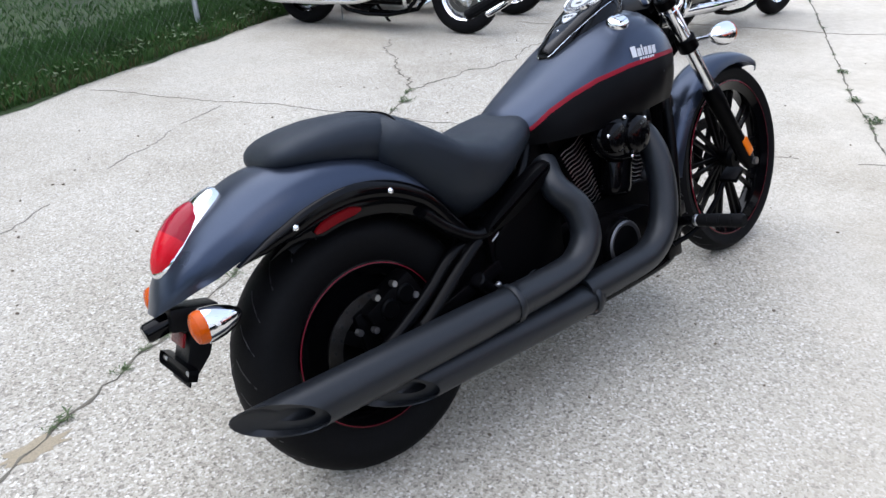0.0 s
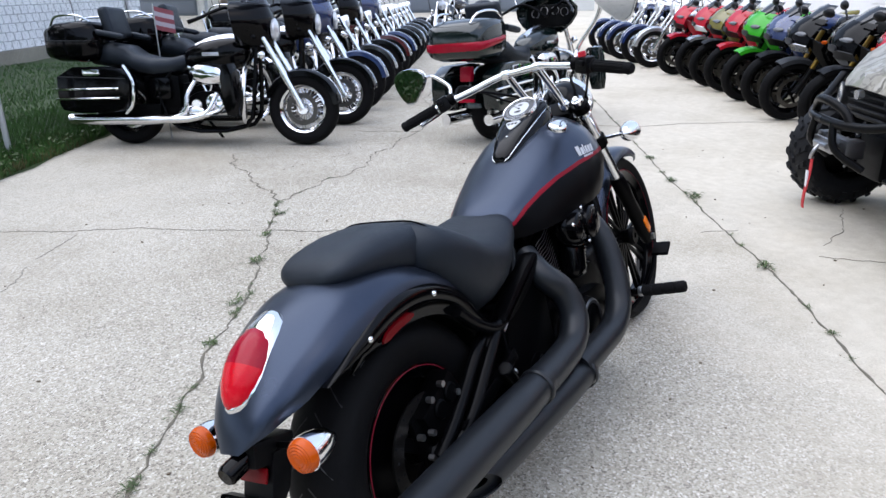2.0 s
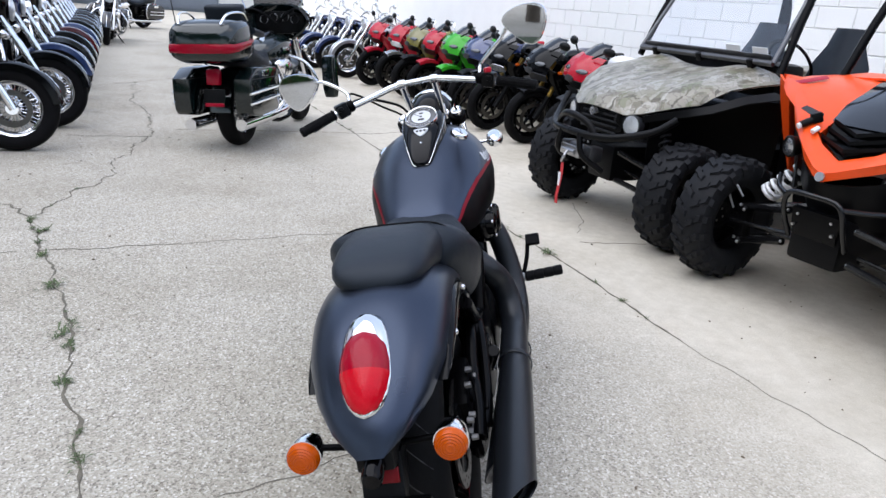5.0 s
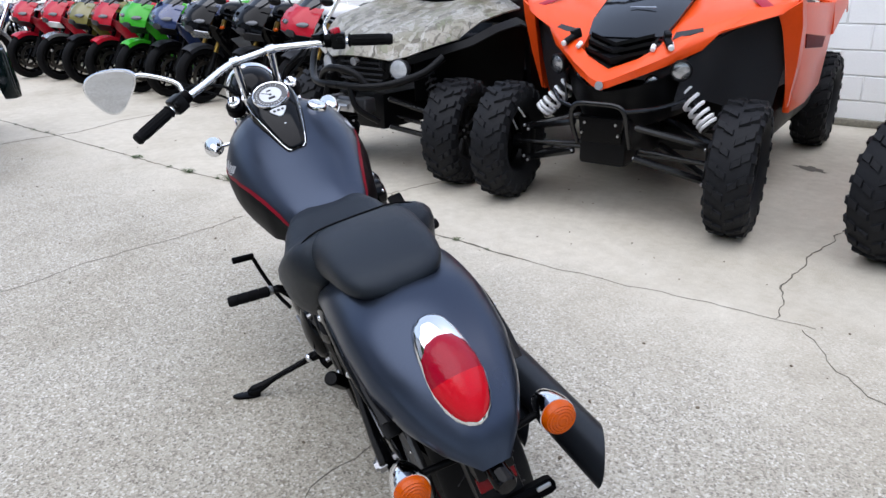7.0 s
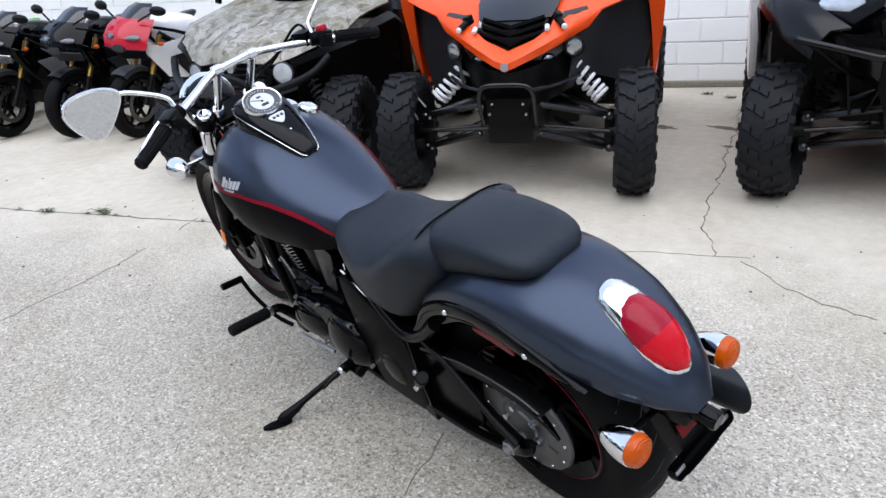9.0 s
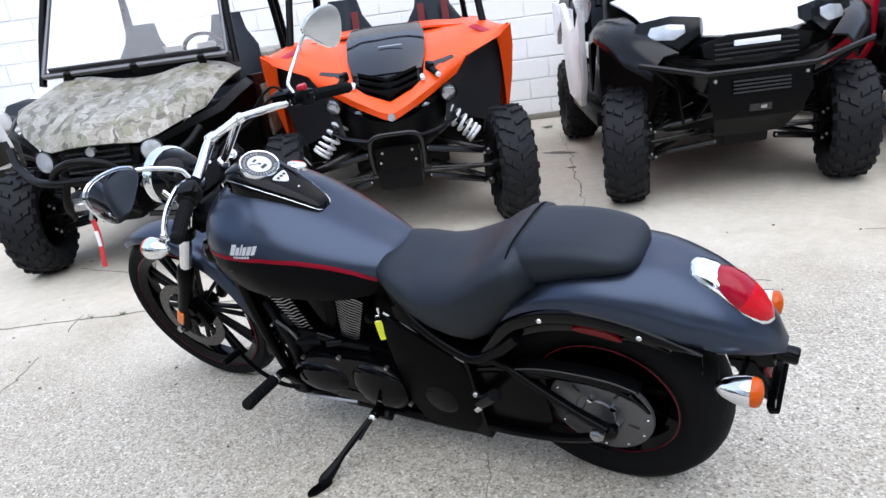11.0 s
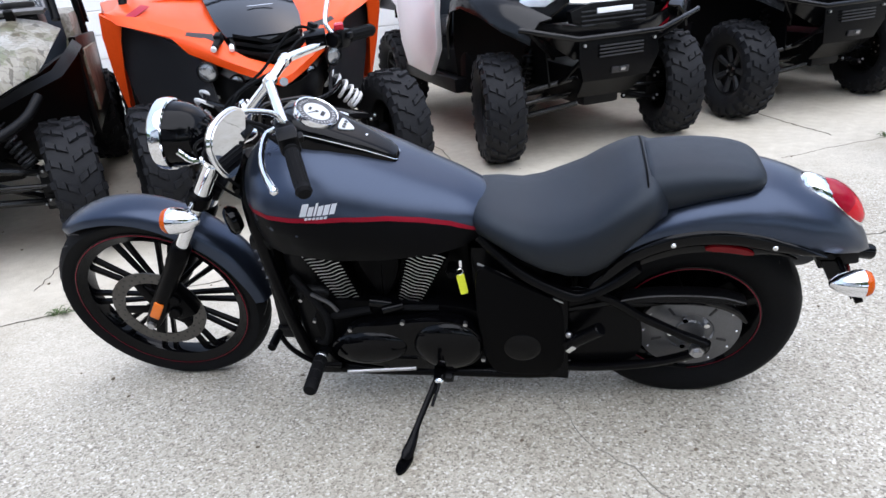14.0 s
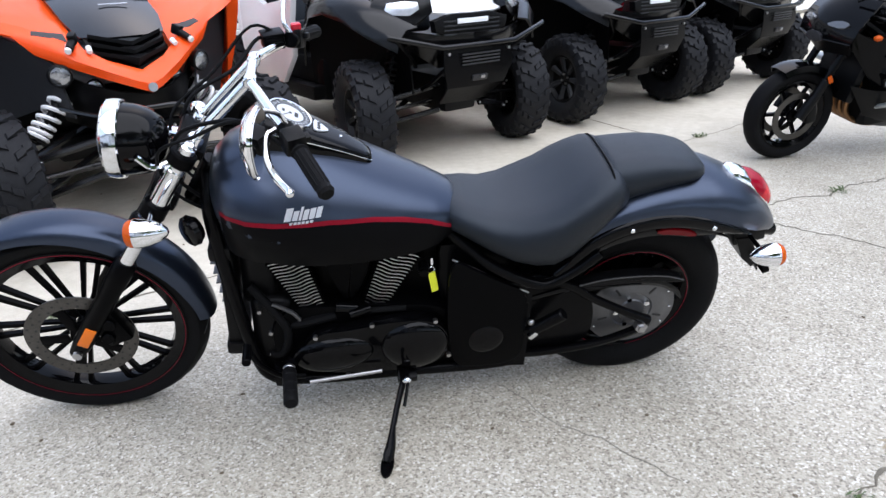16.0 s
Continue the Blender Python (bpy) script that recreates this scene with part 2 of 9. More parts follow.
LAMP = mat("lamp_face", (0.34, 0.35, 0.37), 0.14, 0.8, 0.6, 120, 1.0, 45, coat=0.3)
REFLECTOR_RED = mat("red_reflector", (0.12, 0.002, 0.004), 0.25, 0, 0.1, 80, 0.3, 300, coat=0.0, spec=0.2)
CLEAR_LENS = mat("clear_lens", (0.55, 0.57, 0.60), 0.12, 0.5, 0.45, 60, 0.6, 70, coat=0.6)
PALE_DIAL = mat("pale_dial", (0.040, 0.041, 0.045), 0.4, 0, 0.08, 40, coat=0.3)
GAUGE_WHITE = mat("gauge_face", (0.52, 0.54, 0.56), 0.4, 0, 0.05, 40, coat=0.4)
INK = mat("gauge_ink", (0.01, 0.01, 0.012), 0.5, 0, 0.1, 40)
DECAL = mat("white_decal", (0.75, 0.76, 0.78), 0.4, 0, 0.05, 40)
TAG = mat("yellow_tag", (0.72, 0.75, 0.03), 0.5, 0, 0.08, 40)
ORANGE = mat("orange_paint", (0.80, 0.075, 0.008), 0.32, 0, 0.05, 10, coat=0.12, spec=0.3)
WHITE_PAINT = mat("white_paint", (0.78, 0.78, 0.79), 0.25, 0, 0.03, 10, coat=0.6)
RED_PAINT = mat("red_paint", (0.42, 0.008, 0.022), 0.2, 0, 0.06, 10, coat=0.2, spec=0.3)
GREEN_PAINT = mat("lime_green_paint", (0.030, 0.34, 0.016), 0.2, 0, 0.06, 10, coat=0.2, spec=0.3)
BLUE_PAINT = mat("dark_blue_paint", (0.015, 0.03, 0.10), 0.15, 0.2, 0.06, 10, coat=0.9)
TEAL_PAINT = mat("dark_green_paint", (0.003, 0.008, 0.008), 0.12, 0.2, 0.06, 10, coat=0.5)
SILVER_PAINT = mat("silver_paint", (0.45, 0.46, 0.48), 0.25, 0.7, 0.05, 10, coat=0.6)
BRONZE = mat("tinted_header", (0.25, 0.13, 0.06), 0.35, 0.9, 0.25, 20)
GOLD = mat("gold_anodised", (0.36, 0.22, 0.05), 0.3, 0.9, 0.08, 30)
YELLOW_PAINT = mat("yellow_paint", (0.15, 0.13, 0.02), 0.25, 0, 0.06, 10, coat=0.6)
STRAP_RED = mat("red_webbing", (0.5, 0.03, 0.035), 0.8, 0, 0.15, 90, 0.5, 400)
SPRING = mat("white_spring", (0.75, 0.75, 0.76), 0.35, 0, 0.06, 30)
GALV = mat("galvanised_steel", (0.42, 0.44, 0.45), 0.5, 0.7, 0.15, 30)
CAMO = camo_mat()
DARK_SCREEN = mat("dark_tinted_screen", (0.006, 0.007, 0.009), 0.06, 0, 0.1, 10, spec=0.6)
GLASS = glass_mat("clear_pane")
SMOKE = glass_mat("smoked_pane", (0.12, 0.12, 0.13), 0.05)
MIRROR = mat("mirror_glass", (0.60, 0.62, 0.65), 0.02, 1.0, 0.01, 20)
LEAF = mat("tree_leaf", (0.05, 0.10, 0.025), 0.55, 0, 0.45, 3)
BARK = mat("bark", (0.12, 0.09, 0.065), 0.9, 0, 0.3, 10, 0.8, 40)


# ---- mesh tools ----
def V(*a):
    return Vector(a)


def part(name, bm, material, parent=None, label="", sharp=38):
    """Link a bmesh as one mesh object, under a thing or a part."""
    bmesh.ops.recalc_face_normals(bm, faces=bm.faces)
    me = bpy.data.meshes.new(name)
    bm.to_mesh(me)
    bm.free()
    me.materials.append(material)
    me.polygons.foreach_set("use_smooth", [True] * len(me.polygons))
    me.set_sharp_from_angle(angle=radians(sharp))
    ob = new(name, me)
    if parent:
        ob.parent = parent
    if label:
        ob["label"] = label
    return ob


def again(ob, m=None, parent=None):
    """Another object on the same mesh, under the same parent or a given one."""
    o = new(ob.name.split(".")[0], ob.data)
    o.parent = parent or ob.parent
    if m is not None:
        o.matrix_local = m
    if "label" in ob:
        o["label"] = ob["label"]
    return o


def join(*bms):
    out = bmesh.new()
    for b in bms:
        me = bpy.data.meshes.new("t")
        b.to_mesh(me)
        b.free()
        out.from_mesh(me)
        bpy.data.meshes.remove(me)
    return out


def moved(bm, m):
    bm.transform(m)
    return bm


def box(size, at=(0, 0, 0), rot=(0, 0, 0), bevel=0.0, segs=2):
    bm = bmesh.new()
    bmesh.ops.create_cube(bm, size=1, matrix=Matrix.Diagonal((*size, 1)))
    if bevel:
        bmesh.ops.bevel(bm, geom=bm.edges[:], offset=bevel, segments=segs, affect="EDGES", profile=0.6)
    bm.transform(pose(*at, *rot))
    return bm


def ring_skin(bm, rings, closed=True, cap=True):
    vs = [[bm.verts.new(p) for p in r] for r in rings]
    k = len(vs[0])
    for a, b in zip(vs, vs[1:]):
        for i in range(k if closed else k - 1):
            bm.faces.new((a[i], a[(i + 1) % k], b[(i + 1) % k], b[i]))
    if cap and closed:
        bm.faces.new(vs[0][::-1])
        bm.faces.new(vs[-1])
    return vs


def loft(rings, cap=True, closed=True):
    bm = bmesh.new()
    ring_skin(bm, rings, closed, cap)
    return bm


def smooth_path(pts, n=6):
    """Catmull-Rom through the points."""
    P = [Vector(p) for p in pts]
    P = [2 * P[0] - P[1]] + P + [2 * P[-1] - P[-2]]
    out = []
    for a, b, c, d in zip(P, P[1:], P[2:], P[3:]):
        for i in range(n):
            t = i / n
            out.append(0.5 * (2 * b + (c - a) * t + (2 * a - 5 * b + 4 * c - d) * t * t + (3 * b - a - 3 * c + d) * t ** 3))
    out.append(P[-2])
    return out


def tube(pts, r, segs=10, smooth=0, cap=True, flat=1.0):
    """A pipe along points; r a number or one per point; flat squeezes it across."""
    rs = list(r) if isinstance(r, (list, tuple)) else [r] * len(pts)
    if smooth:
        k = len(pts)
        P = smooth_path(pts, smooth)
        rr = [float(q) for q in np.interp(np.linspace(0, k - 1, len(P)), range(k), rs)]
    else:
        P, rr = [Vector(p) for p in pts], rs
    rings, side = [], None
    for i, p in enumerate(P):
        d = (P[min(i + 1, len(P) - 1)] - P[max(i - 1, 0)]).normalized()
        if side is None:
            side = d.orthogonal().normalized()
        side = (side - d * side.dot(d)).normalized()
        up = d.cross(side)
        rings.append([p + rr[i] * (math.cos(a) * side + flat * math.sin(a) * up) for a in [2 * math.pi * j / segs for j in range(segs)]])
    return loft(rings, cap)


def cyl(a, b, r, r2=None, segs=20, bevel=0.0):
    a, b = Vector(a), Vector(b)
    r2 = r if r2 is None else r2
    if bevel:
        d = (b - a).normalized() * bevel
        return tube([a, a + d, b - d, b], [r - bevel, r, r2, r2 - bevel], segs)
    return tube([a, b], [r, r2], segs)


def lathe(profile, segs=32, m=None):
    """Profile of (radius, along) turned round the local y axis."""
    bm = bmesh.new()
    rings = [[V(r * math.cos(a), y, r * math.sin(a)) for a in [2 * math.pi * j / segs for j in range(segs)]] for r, y in profile]
    ring_skin(bm, rings, True, False)
    if m is not None:
        bm.transform(m)
    return bm


def ellipsoid(radii, at=(0, 0, 0), rot=(0, 0, 0), u=20, v=12):
    bm = bmesh.new()
    bmesh.ops.create_uvsphere(bm, u_segments=u, v_segments=v, radius=1, matrix=pose(*at, *rot) @ Matrix.Diagonal((*radii, 1)))
    return bm


def plate(outline, thick, m=None, bevel=0.0):
    """An outline in the x-z plane, thickened along y."""
    bm = bmesh.new()
    lo = [bm.verts.new((x, -thick / 2, z)) for x, z in outline]
    f = bm.faces.new(lo)
    ext = bmesh.ops.extrude_face_region(bm, geom=[f])
    bmesh.ops.translate(bm, vec=(0, thick, 0), verts=[v for v in ext["geom"] if isinstance(v, bmesh.types.BMVert)])
    bmesh.ops.recalc_face_normals(bm, faces=bm.faces)
    if bevel:
        bmesh.ops.bevel(bm, geom=[e for e in bm.edges if abs(e.verts[0].co.y - e.verts[1].co.y) < 1e-6], offset=bevel, segments=2, affect="EDGES", profile=0.6)
    if m is not None:
        bm.transform(m)
    return bm


def thing(name, label, category, m=None, group=""):
    e = new(name)
    e.empty_display_size = 0.1
    if m is not None:
        e.matrix_world = m
    return tagged(e, label, category, group)


def rounded(outline, n=3):
    """A closed outline with its corners rounded off."""
    pts = [Vector((x, z)) for x, z in outline]
    for _ in range(n):
        pts = [p for a, b in zip(pts, pts[1:] + pts[:1]) for p in (a * 0.75 + b * 0.25, a * 0.25 + b * 0.75)]
    return [(p.x, p.y) for p in pts]


# ---- wheels shared by the motorcycles ----
def tyre_profile(R, width, rim, crown=0.5):
    """Rounded section of a road tyre, from bead to bead."""
    h, w = R - rim, width / 2
    prof = [(rim - 0.004, -w * 0.62), (rim + 0.012, -w * 0.80), (rim + h * 0.35, -w * 0.97), (rim + h * 0.60, -w), (R - h * 0.28 * crown - 0.012, -w * 0.90), (R - 0.012, -w * 0.62), (R - 0.003, -w * 0.32), (R, 0)]
    return prof + [(r, -y) for r, y in prof[-2::-1]]


def tread_grooves(R, width, rim, count, parent, name="tread_groove"):
    """Slanted rain grooves, as dark inlays on the tyre's crown."""
    bm = bmesh.new()
    crown = [(r, -y) for r, y in tyre_profile(R, width, rim)[4:8]][::-1]
    for i in range(count):
        a0 = 2 * math.pi * i / count
        for s in (-1, 1):
            pts = []
            for k in range(4):
                y = s * width * (0.05 + 0.10 * k)
                a = a0 + s * 0.02 + k * 0.06
                r = float(np.interp(abs(y), [p[1] for p in crown], [p[0] for p in crown])) - 0.0010
                pts.append(V(r * math.cos(a), y, r * math.sin(a)))
            bm2 = tube(pts, 0.0022, 4)
            me = bpy.data.meshes.new("t")
            bm2.to_mesh(me)
            bm2.free()
            bm.from_mesh(me)
            bpy.data.meshes.remove(me)
    return part(name, bm, INK, parent)


def disc_brake(R, hole_ring, y, parent, material=DISC, slots=0):
    """A drilled brake disc on its dark carrier."""
    d = part("brake_disc", lathe([(R * 0.73, -0.0025), (R, -0.0025), (R, 0.0025), (R * 0.73, 0.0025), (R * 0.73, -0.0025)], 40, pose(0, y, 0)), material, parent)
    bm = bmesh.new()
    for ring, n, off in ((0.785, hole_ring, 0), (0.865, hole_ring, 0.5), (0.94, hole_ring, 0)):
        for i in range(n):
            a = 2 * math.pi * (i + off) / n
            c = V(R * ring * math.cos(a), y, R * ring * math.sin(a))
            bm = join(bm, cyl(c - V(0, 0.0032, 0), c + V(0, 0.0032, 0), 0.0038, segs=6))
    part("drill_hole", bm, INK, d)["kind"] = "stuff"
    car = bmesh.new()
    for i in range(5):
        a = 2 * math.pi * i / 5
        car = join(car, moved(box((R * 0.52, 0.006, 0.030), (R * 0.48, y, 0), (0, 0, 0), 0.002), Matrix.Rotation(a, 4, "Y")))
    part("carrier", car, SATIN_BLACK, d)
    return d


def road_wheel(parent, at, R, width, rim, spokes, spoke_mat=SATIN_BLACK, rim_mat=GLOSS_BLACK, stripe=None, double=False, steer=0.0, name="wheel", simple=False):
    """A motorcycle wheel: tyre, rim, hub and cast spokes."""
    w = new(name)
    w.parent = parent
    w.matrix_local = pose(*at, 0, 0, steer)
    part("tyre", lathe(tyre_profile(R, width, rim), 28 if simple else 56), RUBBER, w)
    rw = width * 0.36
    part("rim", lathe([(rim - 0.002, -rw - 0.006), (rim + 0.006, -rw - 0.004), (rim + 0.004, -rw), (rim - 0.022, -rw * 0.8), (rim - 0.028, 0), (rim - 0.022, rw * 0.8), (rim + 0.004, rw), (rim + 0.006, rw + 0.004), (rim - 0.002, rw + 0.006), (rim - 0.030, rw * 0.75), (rim - 0.036, 0), (rim - 0.030, -rw * 0.75), (rim - 0.002, -rw - 0.006)], 28 if simple else 56), rim_mat, w)
    if stripe:
        for s in (-1, 1):
            part("rim_stripe", lathe([(rim, s * (rw + 0.0074)), (rim + 0.0022, s * (rw + 0.0066)), (rim + 0.0022, s * (rw + 0.0056)), (rim, s * (rw + 0.0060)), (rim, s * (rw + 0.0074))], 56), stripe, w)
    part("hub", lathe([(0.012, -0.055), (0.034, -0.055), (0.040, -0.04), (0.028, -0.02), (0.028, 0.02), (0.040, 0.04), (0.034, 0.055), (0.012, 0.055)], 20), spoke_mat, w)
    first = None
    for i in range(spokes):
        a = 2 * math.pi * i / spokes
        m = Matrix.Rotation(a, 4, "Y")
        if first is None:
            L = rim - 0.034
            if double:
                bm = join(*[loft([[V(0.030, y - 0.006, z - 0.005), V(0.030, y + 0.006, z - 0.005), V(0.030, y + 0.006, z + 0.005), V(0.030, y - 0.006, z + 0.005)],
                                  [V(L, y - 0.008, z2 - 0.007), V(L, y + 0.008, z2 - 0.007), V(L, y + 0.008, z2 + 0.007), V(L, y - 0.008, z2 + 0.007)]]) for y, z, z2 in ((0, -0.009, -0.020), (0, 0.009, 0.020))])
            else:
                bm = loft([[V(0.030, -0.014, -0.012), V(0.030, 0.014, -0.012), V(0.030, 0.014, 0.012), V(0.030, -0.014, 0.012)], [V(L, -0.010, -0.009), V(L, 0.010, -0.009), V(L, 0.010, 0.009), V(L, -0.010, 0.009)]])
            first = part("spoke", bm, spoke_mat, w)
        else:
            again(first, m)
    return w


# ---- the custom motorcycle in front ----
BIKE = pose(0, -0.086, 0, 0, 0, -1.9) @ pose(0, 0, 0, -15.3, 0, 0)
bike = thing("motorcycle", "satin dark grey and black custom cruiser motorcycle on its side stand", "motorcycle", BIKE)

REAR = (0.0, 0, 0.307)
FRONT = (1.622, 0, 0.343)
STEER = 2.0


def tank():
    """Teardrop tank; rings from the seat to the steering head."""
    #        x      top    wide   zwide  bottom
    prof = [(0.535, 0.715, 0.075, 0.672, 0.640), (0.565, 0.738, 0.108, 0.682, 0.636), (0.62, 0.768, 0.134, 0.690, 0.634), (0.70, 0.806, 0.165, 0.702, 0.634), (0.78, 0.846, 0.190, 0.714, 0.634),
            (0.86, 0.886, 0.209, 0.727, 0.636), (0.94, 0.918, 0.220, 0.738, 0.642), (1.01, 0.934, 0.221, 0.748, 0.652), (1.08, 0.932, 0.205, 0.760, 0.668), (1.13, 0.912, 0.172, 0.772, 0.692), (1.165, 0.880, 0.122, 0.780, 0.725), (1.182, 0.840, 0.062, 0.785, 0.755)]
    n, rings = 28, []
    for x, zt, w, zw, zb in prof:
        ring = []
        for i in range(n):
            a = 2 * math.pi * i / n
            c, s = math.cos(a), math.sin(a)
            y = w * math.copysign(abs(c) ** (0.85 if s > 0 else 0.75), c)
            z = zw + (zt - zw) * abs(s) ** 1.05 if s > 0 else zw - (zw - zb) * abs(s) ** 0.8
            tuck = 1 - 0.22 * max(0, -s) ** 1.5
            ring.append(V(x, y * tuck, z))
        rings.append(ring)
    return loft(rings), rings


tank_bm, tank_rings = tank()
tank_ob = part("fuel_tank", tank_bm, SATIN, bike, "satin dark grey teardrop tank with a red line", 60)


def on_tank(x, side, z):
    """The tank's skin at x and height z on one side (+1 left)."""
    xs = [r[0].x for r in tank_rings]
    k = max(0, min(len(xs) - 2, int(np.searchsorted(xs, x)) - 1))
    f = (x - xs[k]) / (xs[k + 1] - xs[k])
    ring = [a.lerp(b, f) for a, b in zip(tank_rings[k], tank_rings[k + 1])]
    pts = sorted([(p.z, p.y) for p in ring if p.y >= -1e-6])
    y = np.interp(z, [p[0] for p in pts], [p[1] for p in pts])
    return V(x, side * y, z)


def tank_band(x0, x1, zlo, zhi, off, n=36, side=1):
    """A strip that follows the tank's flank between two heights given along x."""
    bm = bmesh.new()
    rows = []
    for i in range(n + 1):
        x = x0 + (x1 - x0) * i / n
        a, b = zlo(x), zhi(x)
        rows.append([bm.verts.new(on_tank(x, side, a + (b - a) * k / 4) + V(0, side * off, 0)) for k in range(5)])
    for r, q in zip(rows, rows[1:]):
        for k in range(4):
            bm.faces.new((r[k], r[k + 1], q[k + 1], q[k]))
    bmesh.ops.solidify(bm, geom=bm.faces[:], thickness=0.001)
    return bm


def stripe_z(x):
    return float(np.interp(x, [0.53, 0.575, 0.63, 0.70, 0.78, 0.88, 1.0, 1.10, 1.15, 1.18], [0.668, 0.687, 0.718, 0.745, 0.768, 0.785, 0.794, 0.796, 0.795, 0.792]))


def tank_flank(side, n=36, rows=12, thick=0.004):
    """The smooth dark flank from the pinstripe down, curving gently in under the tank."""
    bm = bmesh.new()
    grid = []
    for i in range(n + 1):
        x = 0.54 + 0.61 * i / n
        zs = stripe_z(x) - 0.005
        zb = max(0.640, zs - 0.128)
        y0 = on_tank(x, side, zs).y * side
        y1 = on_tank(x, side, zs - 0.012).y * side
        slope = min(0.6, max(-0.5, (y1 - y0) / 0.012))
        row = []
        for k in range(rows + 1):
            d = (zs - zb) * k / rows
            y = y0 + slope * d - (1.9 + 3.4 * max(0.0, slope)) * d * d
            y = max(y, on_tank(x, side, zs - d).y * side)
            row.append(bm.verts.new((x, side * (y + 0.0016), zs - d)))
        grid.append(row)
    for r, q in zip(grid, grid[1:]):
        for k in range(rows):
            bm.faces.new((r[k], r[k + 1], q[k + 1], q[k]) if side > 0 else (q[k], q[k + 1], r[k + 1], r[k]))
    bmesh.ops.smooth_vert(bm, verts=[v for v in bm.verts if not v.is_boundary], factor=0.5, use_axis_x=False, use_axis_y=True, use_axis_z=False)
    bmesh.ops.recalc_face_normals(bm, faces=bm.faces)
    bmesh.ops.solidify(bm, geom=bm.faces[:], thickness=thick * 0.25)
    return bm


for side in (1, -1):
    part("tank_stripe", tank_band(0.545, 1.15, lambda x: stripe_z(x) - 0.0055, lambda x: stripe_z(x) + 0.0055, 0.0022, side=side), RED_LINE, tank_ob, "thin red pinstripe")
    part("tank_lower_panel", tank_flank(side), TANK_BLACK, tank_ob, "satin black flank below the line", 80)

    def letters(x0, z0, h, widths, gap, slant, name, mat_):
        x = x0
        for w_, hh in widths:
            bm = bmesh.new()
            quad = [(x, z0), (x - w_, z0), (x - w_ - slant * hh, z0 + h * hh), (x - slant * hh, z0 + h * hh)]
            vs = []
            for qx, qz in quad:
                p = on_tank(qx, side, qz)
                vs.append(bm.verts.new(p + V(0, side * 0.0032, 0)))
            bm.faces.new(vs)
            x -= w_ + gap
            bmesh.ops.solidify(bm, geom=bm.faces[:], thickness=0.001)
            part(name, bm, mat_, tank_ob)

    glyph = [(0.0165, 1.22), (0.0130, 0.92), (0.0062, 1.22), (0.0125, 0.92), (0.0135, 0.92), (0.0130, 0.92)]
    letters(0.992, 0.803, 0.023, glyph if side > 0 else glyph[::-1], 0.0026, 0.009 * side, "badge_bar", DECAL)
    letters(0.980, 0.794, 0.0060, [(0.0075, 1)] * 6, 0.0022, 0.002 * side, "badge_bar", DECAL)

# dash on the tank
dash_rings = []
for x, top, w, base in [(0.770, 0.852, 0.016, 0.838), (0.775, 0.860, 0.026, 0.838), (0.79, 0.873, 0.033, 0.845), (0.84, 0.905, 0.047, 0.868), (0.90, 0.938, 0.061, 0.892), (0.955, 0.966, 0.071, 0.910), (1.01, 0.988, 0.074, 0.920), (1.05, 0.990, 0.066, 0.915), (1.078, 0.972, 0.045, 0.915)]:
    h = top - base
    dash_rings.append([V(x, y * w, base + q * h) for y, q in [(1.12, -0.1), (1.02, 0.70), (0.90, 0.93), (0.5, 0.99), (0, 1.0), (-0.5, 0.99), (-0.90, 0.93), (-1.02, 0.70), (-1.12, -0.1), (0, -0.2)]])
dash = part("dash_console", loft(dash_rings), GLOSS_BLACK, bike, "gloss black console with a chrome edge", 50)
for s in (1, -1):
    part("chrome_trim", tube([r[1 if s > 0 else 7] + V(0, s * 0.001, -0.004) for r in dash_rings], 0.0012, 6), CHROME, dash)
GA = pose(0.966, 0, 0.975, 0, -30, 0) @ pose(0, 0, 0, -90, 0, 0)
gauge = part("speedometer", lathe([(0.0, -0.004), (0.0515, -0.004), (0.0535, -0.008), (0.0565, -0.009), (0.0585, -0.002), (0.0585, 0.014), (0.0, 0.014)], 40, GA), CHROME, dash, "round speedometer with a chrome bezel")
part("gauge_face", lathe([(0.0, -0.0062), (0.051, -0.0062), (0.051, -0.0045), (0.0, -0.0045)], 40, GA), PALE_DIAL, gauge)
part("gauge_centre", lathe([(0.0, -0.0068), (0.034, -0.0068), (0.035, -0.006), (0.0, -0.006)], 32, GA), GAUGE_WHITE, gauge)
tick = bmesh.new()
for i in range(25):
    a = radians(-40 + 260 * i / 24)
    tick = join(tick, moved(box((0.008 if i % 2 == 0 else 0.005, 0.0008, 0.0016), (0.044, -0.0067, 0)), Matrix.Rotation(-a, 4, "Y")))
tick2 = join(box((0.010, 0.0008, 0.022), (-0.016, -0.0072, 0), bevel=0.0003), box((0.007, 0.0008, 0.014), (0.018, -0.0072, 0.0), bevel=0.0003), moved(box((0.034, 0.0012, 0.0014), (-0.015, -0.0076, 0)), Matrix.Rotation(radians(125), 4, "Y")), cyl((0, -0.0074, 0), (0, -0.006, 0), 0.0045, segs=12))
part("gauge_mark", moved(tick, GA), GAUGE_WHITE, gauge)
part("gauge_window", moved(tick2, GA), INK, gauge)
TA = pose(0.893, 0, 0.936, 0, -30, 0) @ pose(0, 0, 0, -90, 0, 0)
tri = [(-0.028, 0.012), (-0.022, 0.020), (0.022, 0.020), (0.028, 0.012), (0.006, -0.020), (-0.006, -0.020)]
tell = part("warning_lamp_panel", plate(rounded([(z, x) for x, z in tri], 1), 0.004, TA, 0.001), GAUGE_WHITE, dash, "pale triangular warning lamp panel")
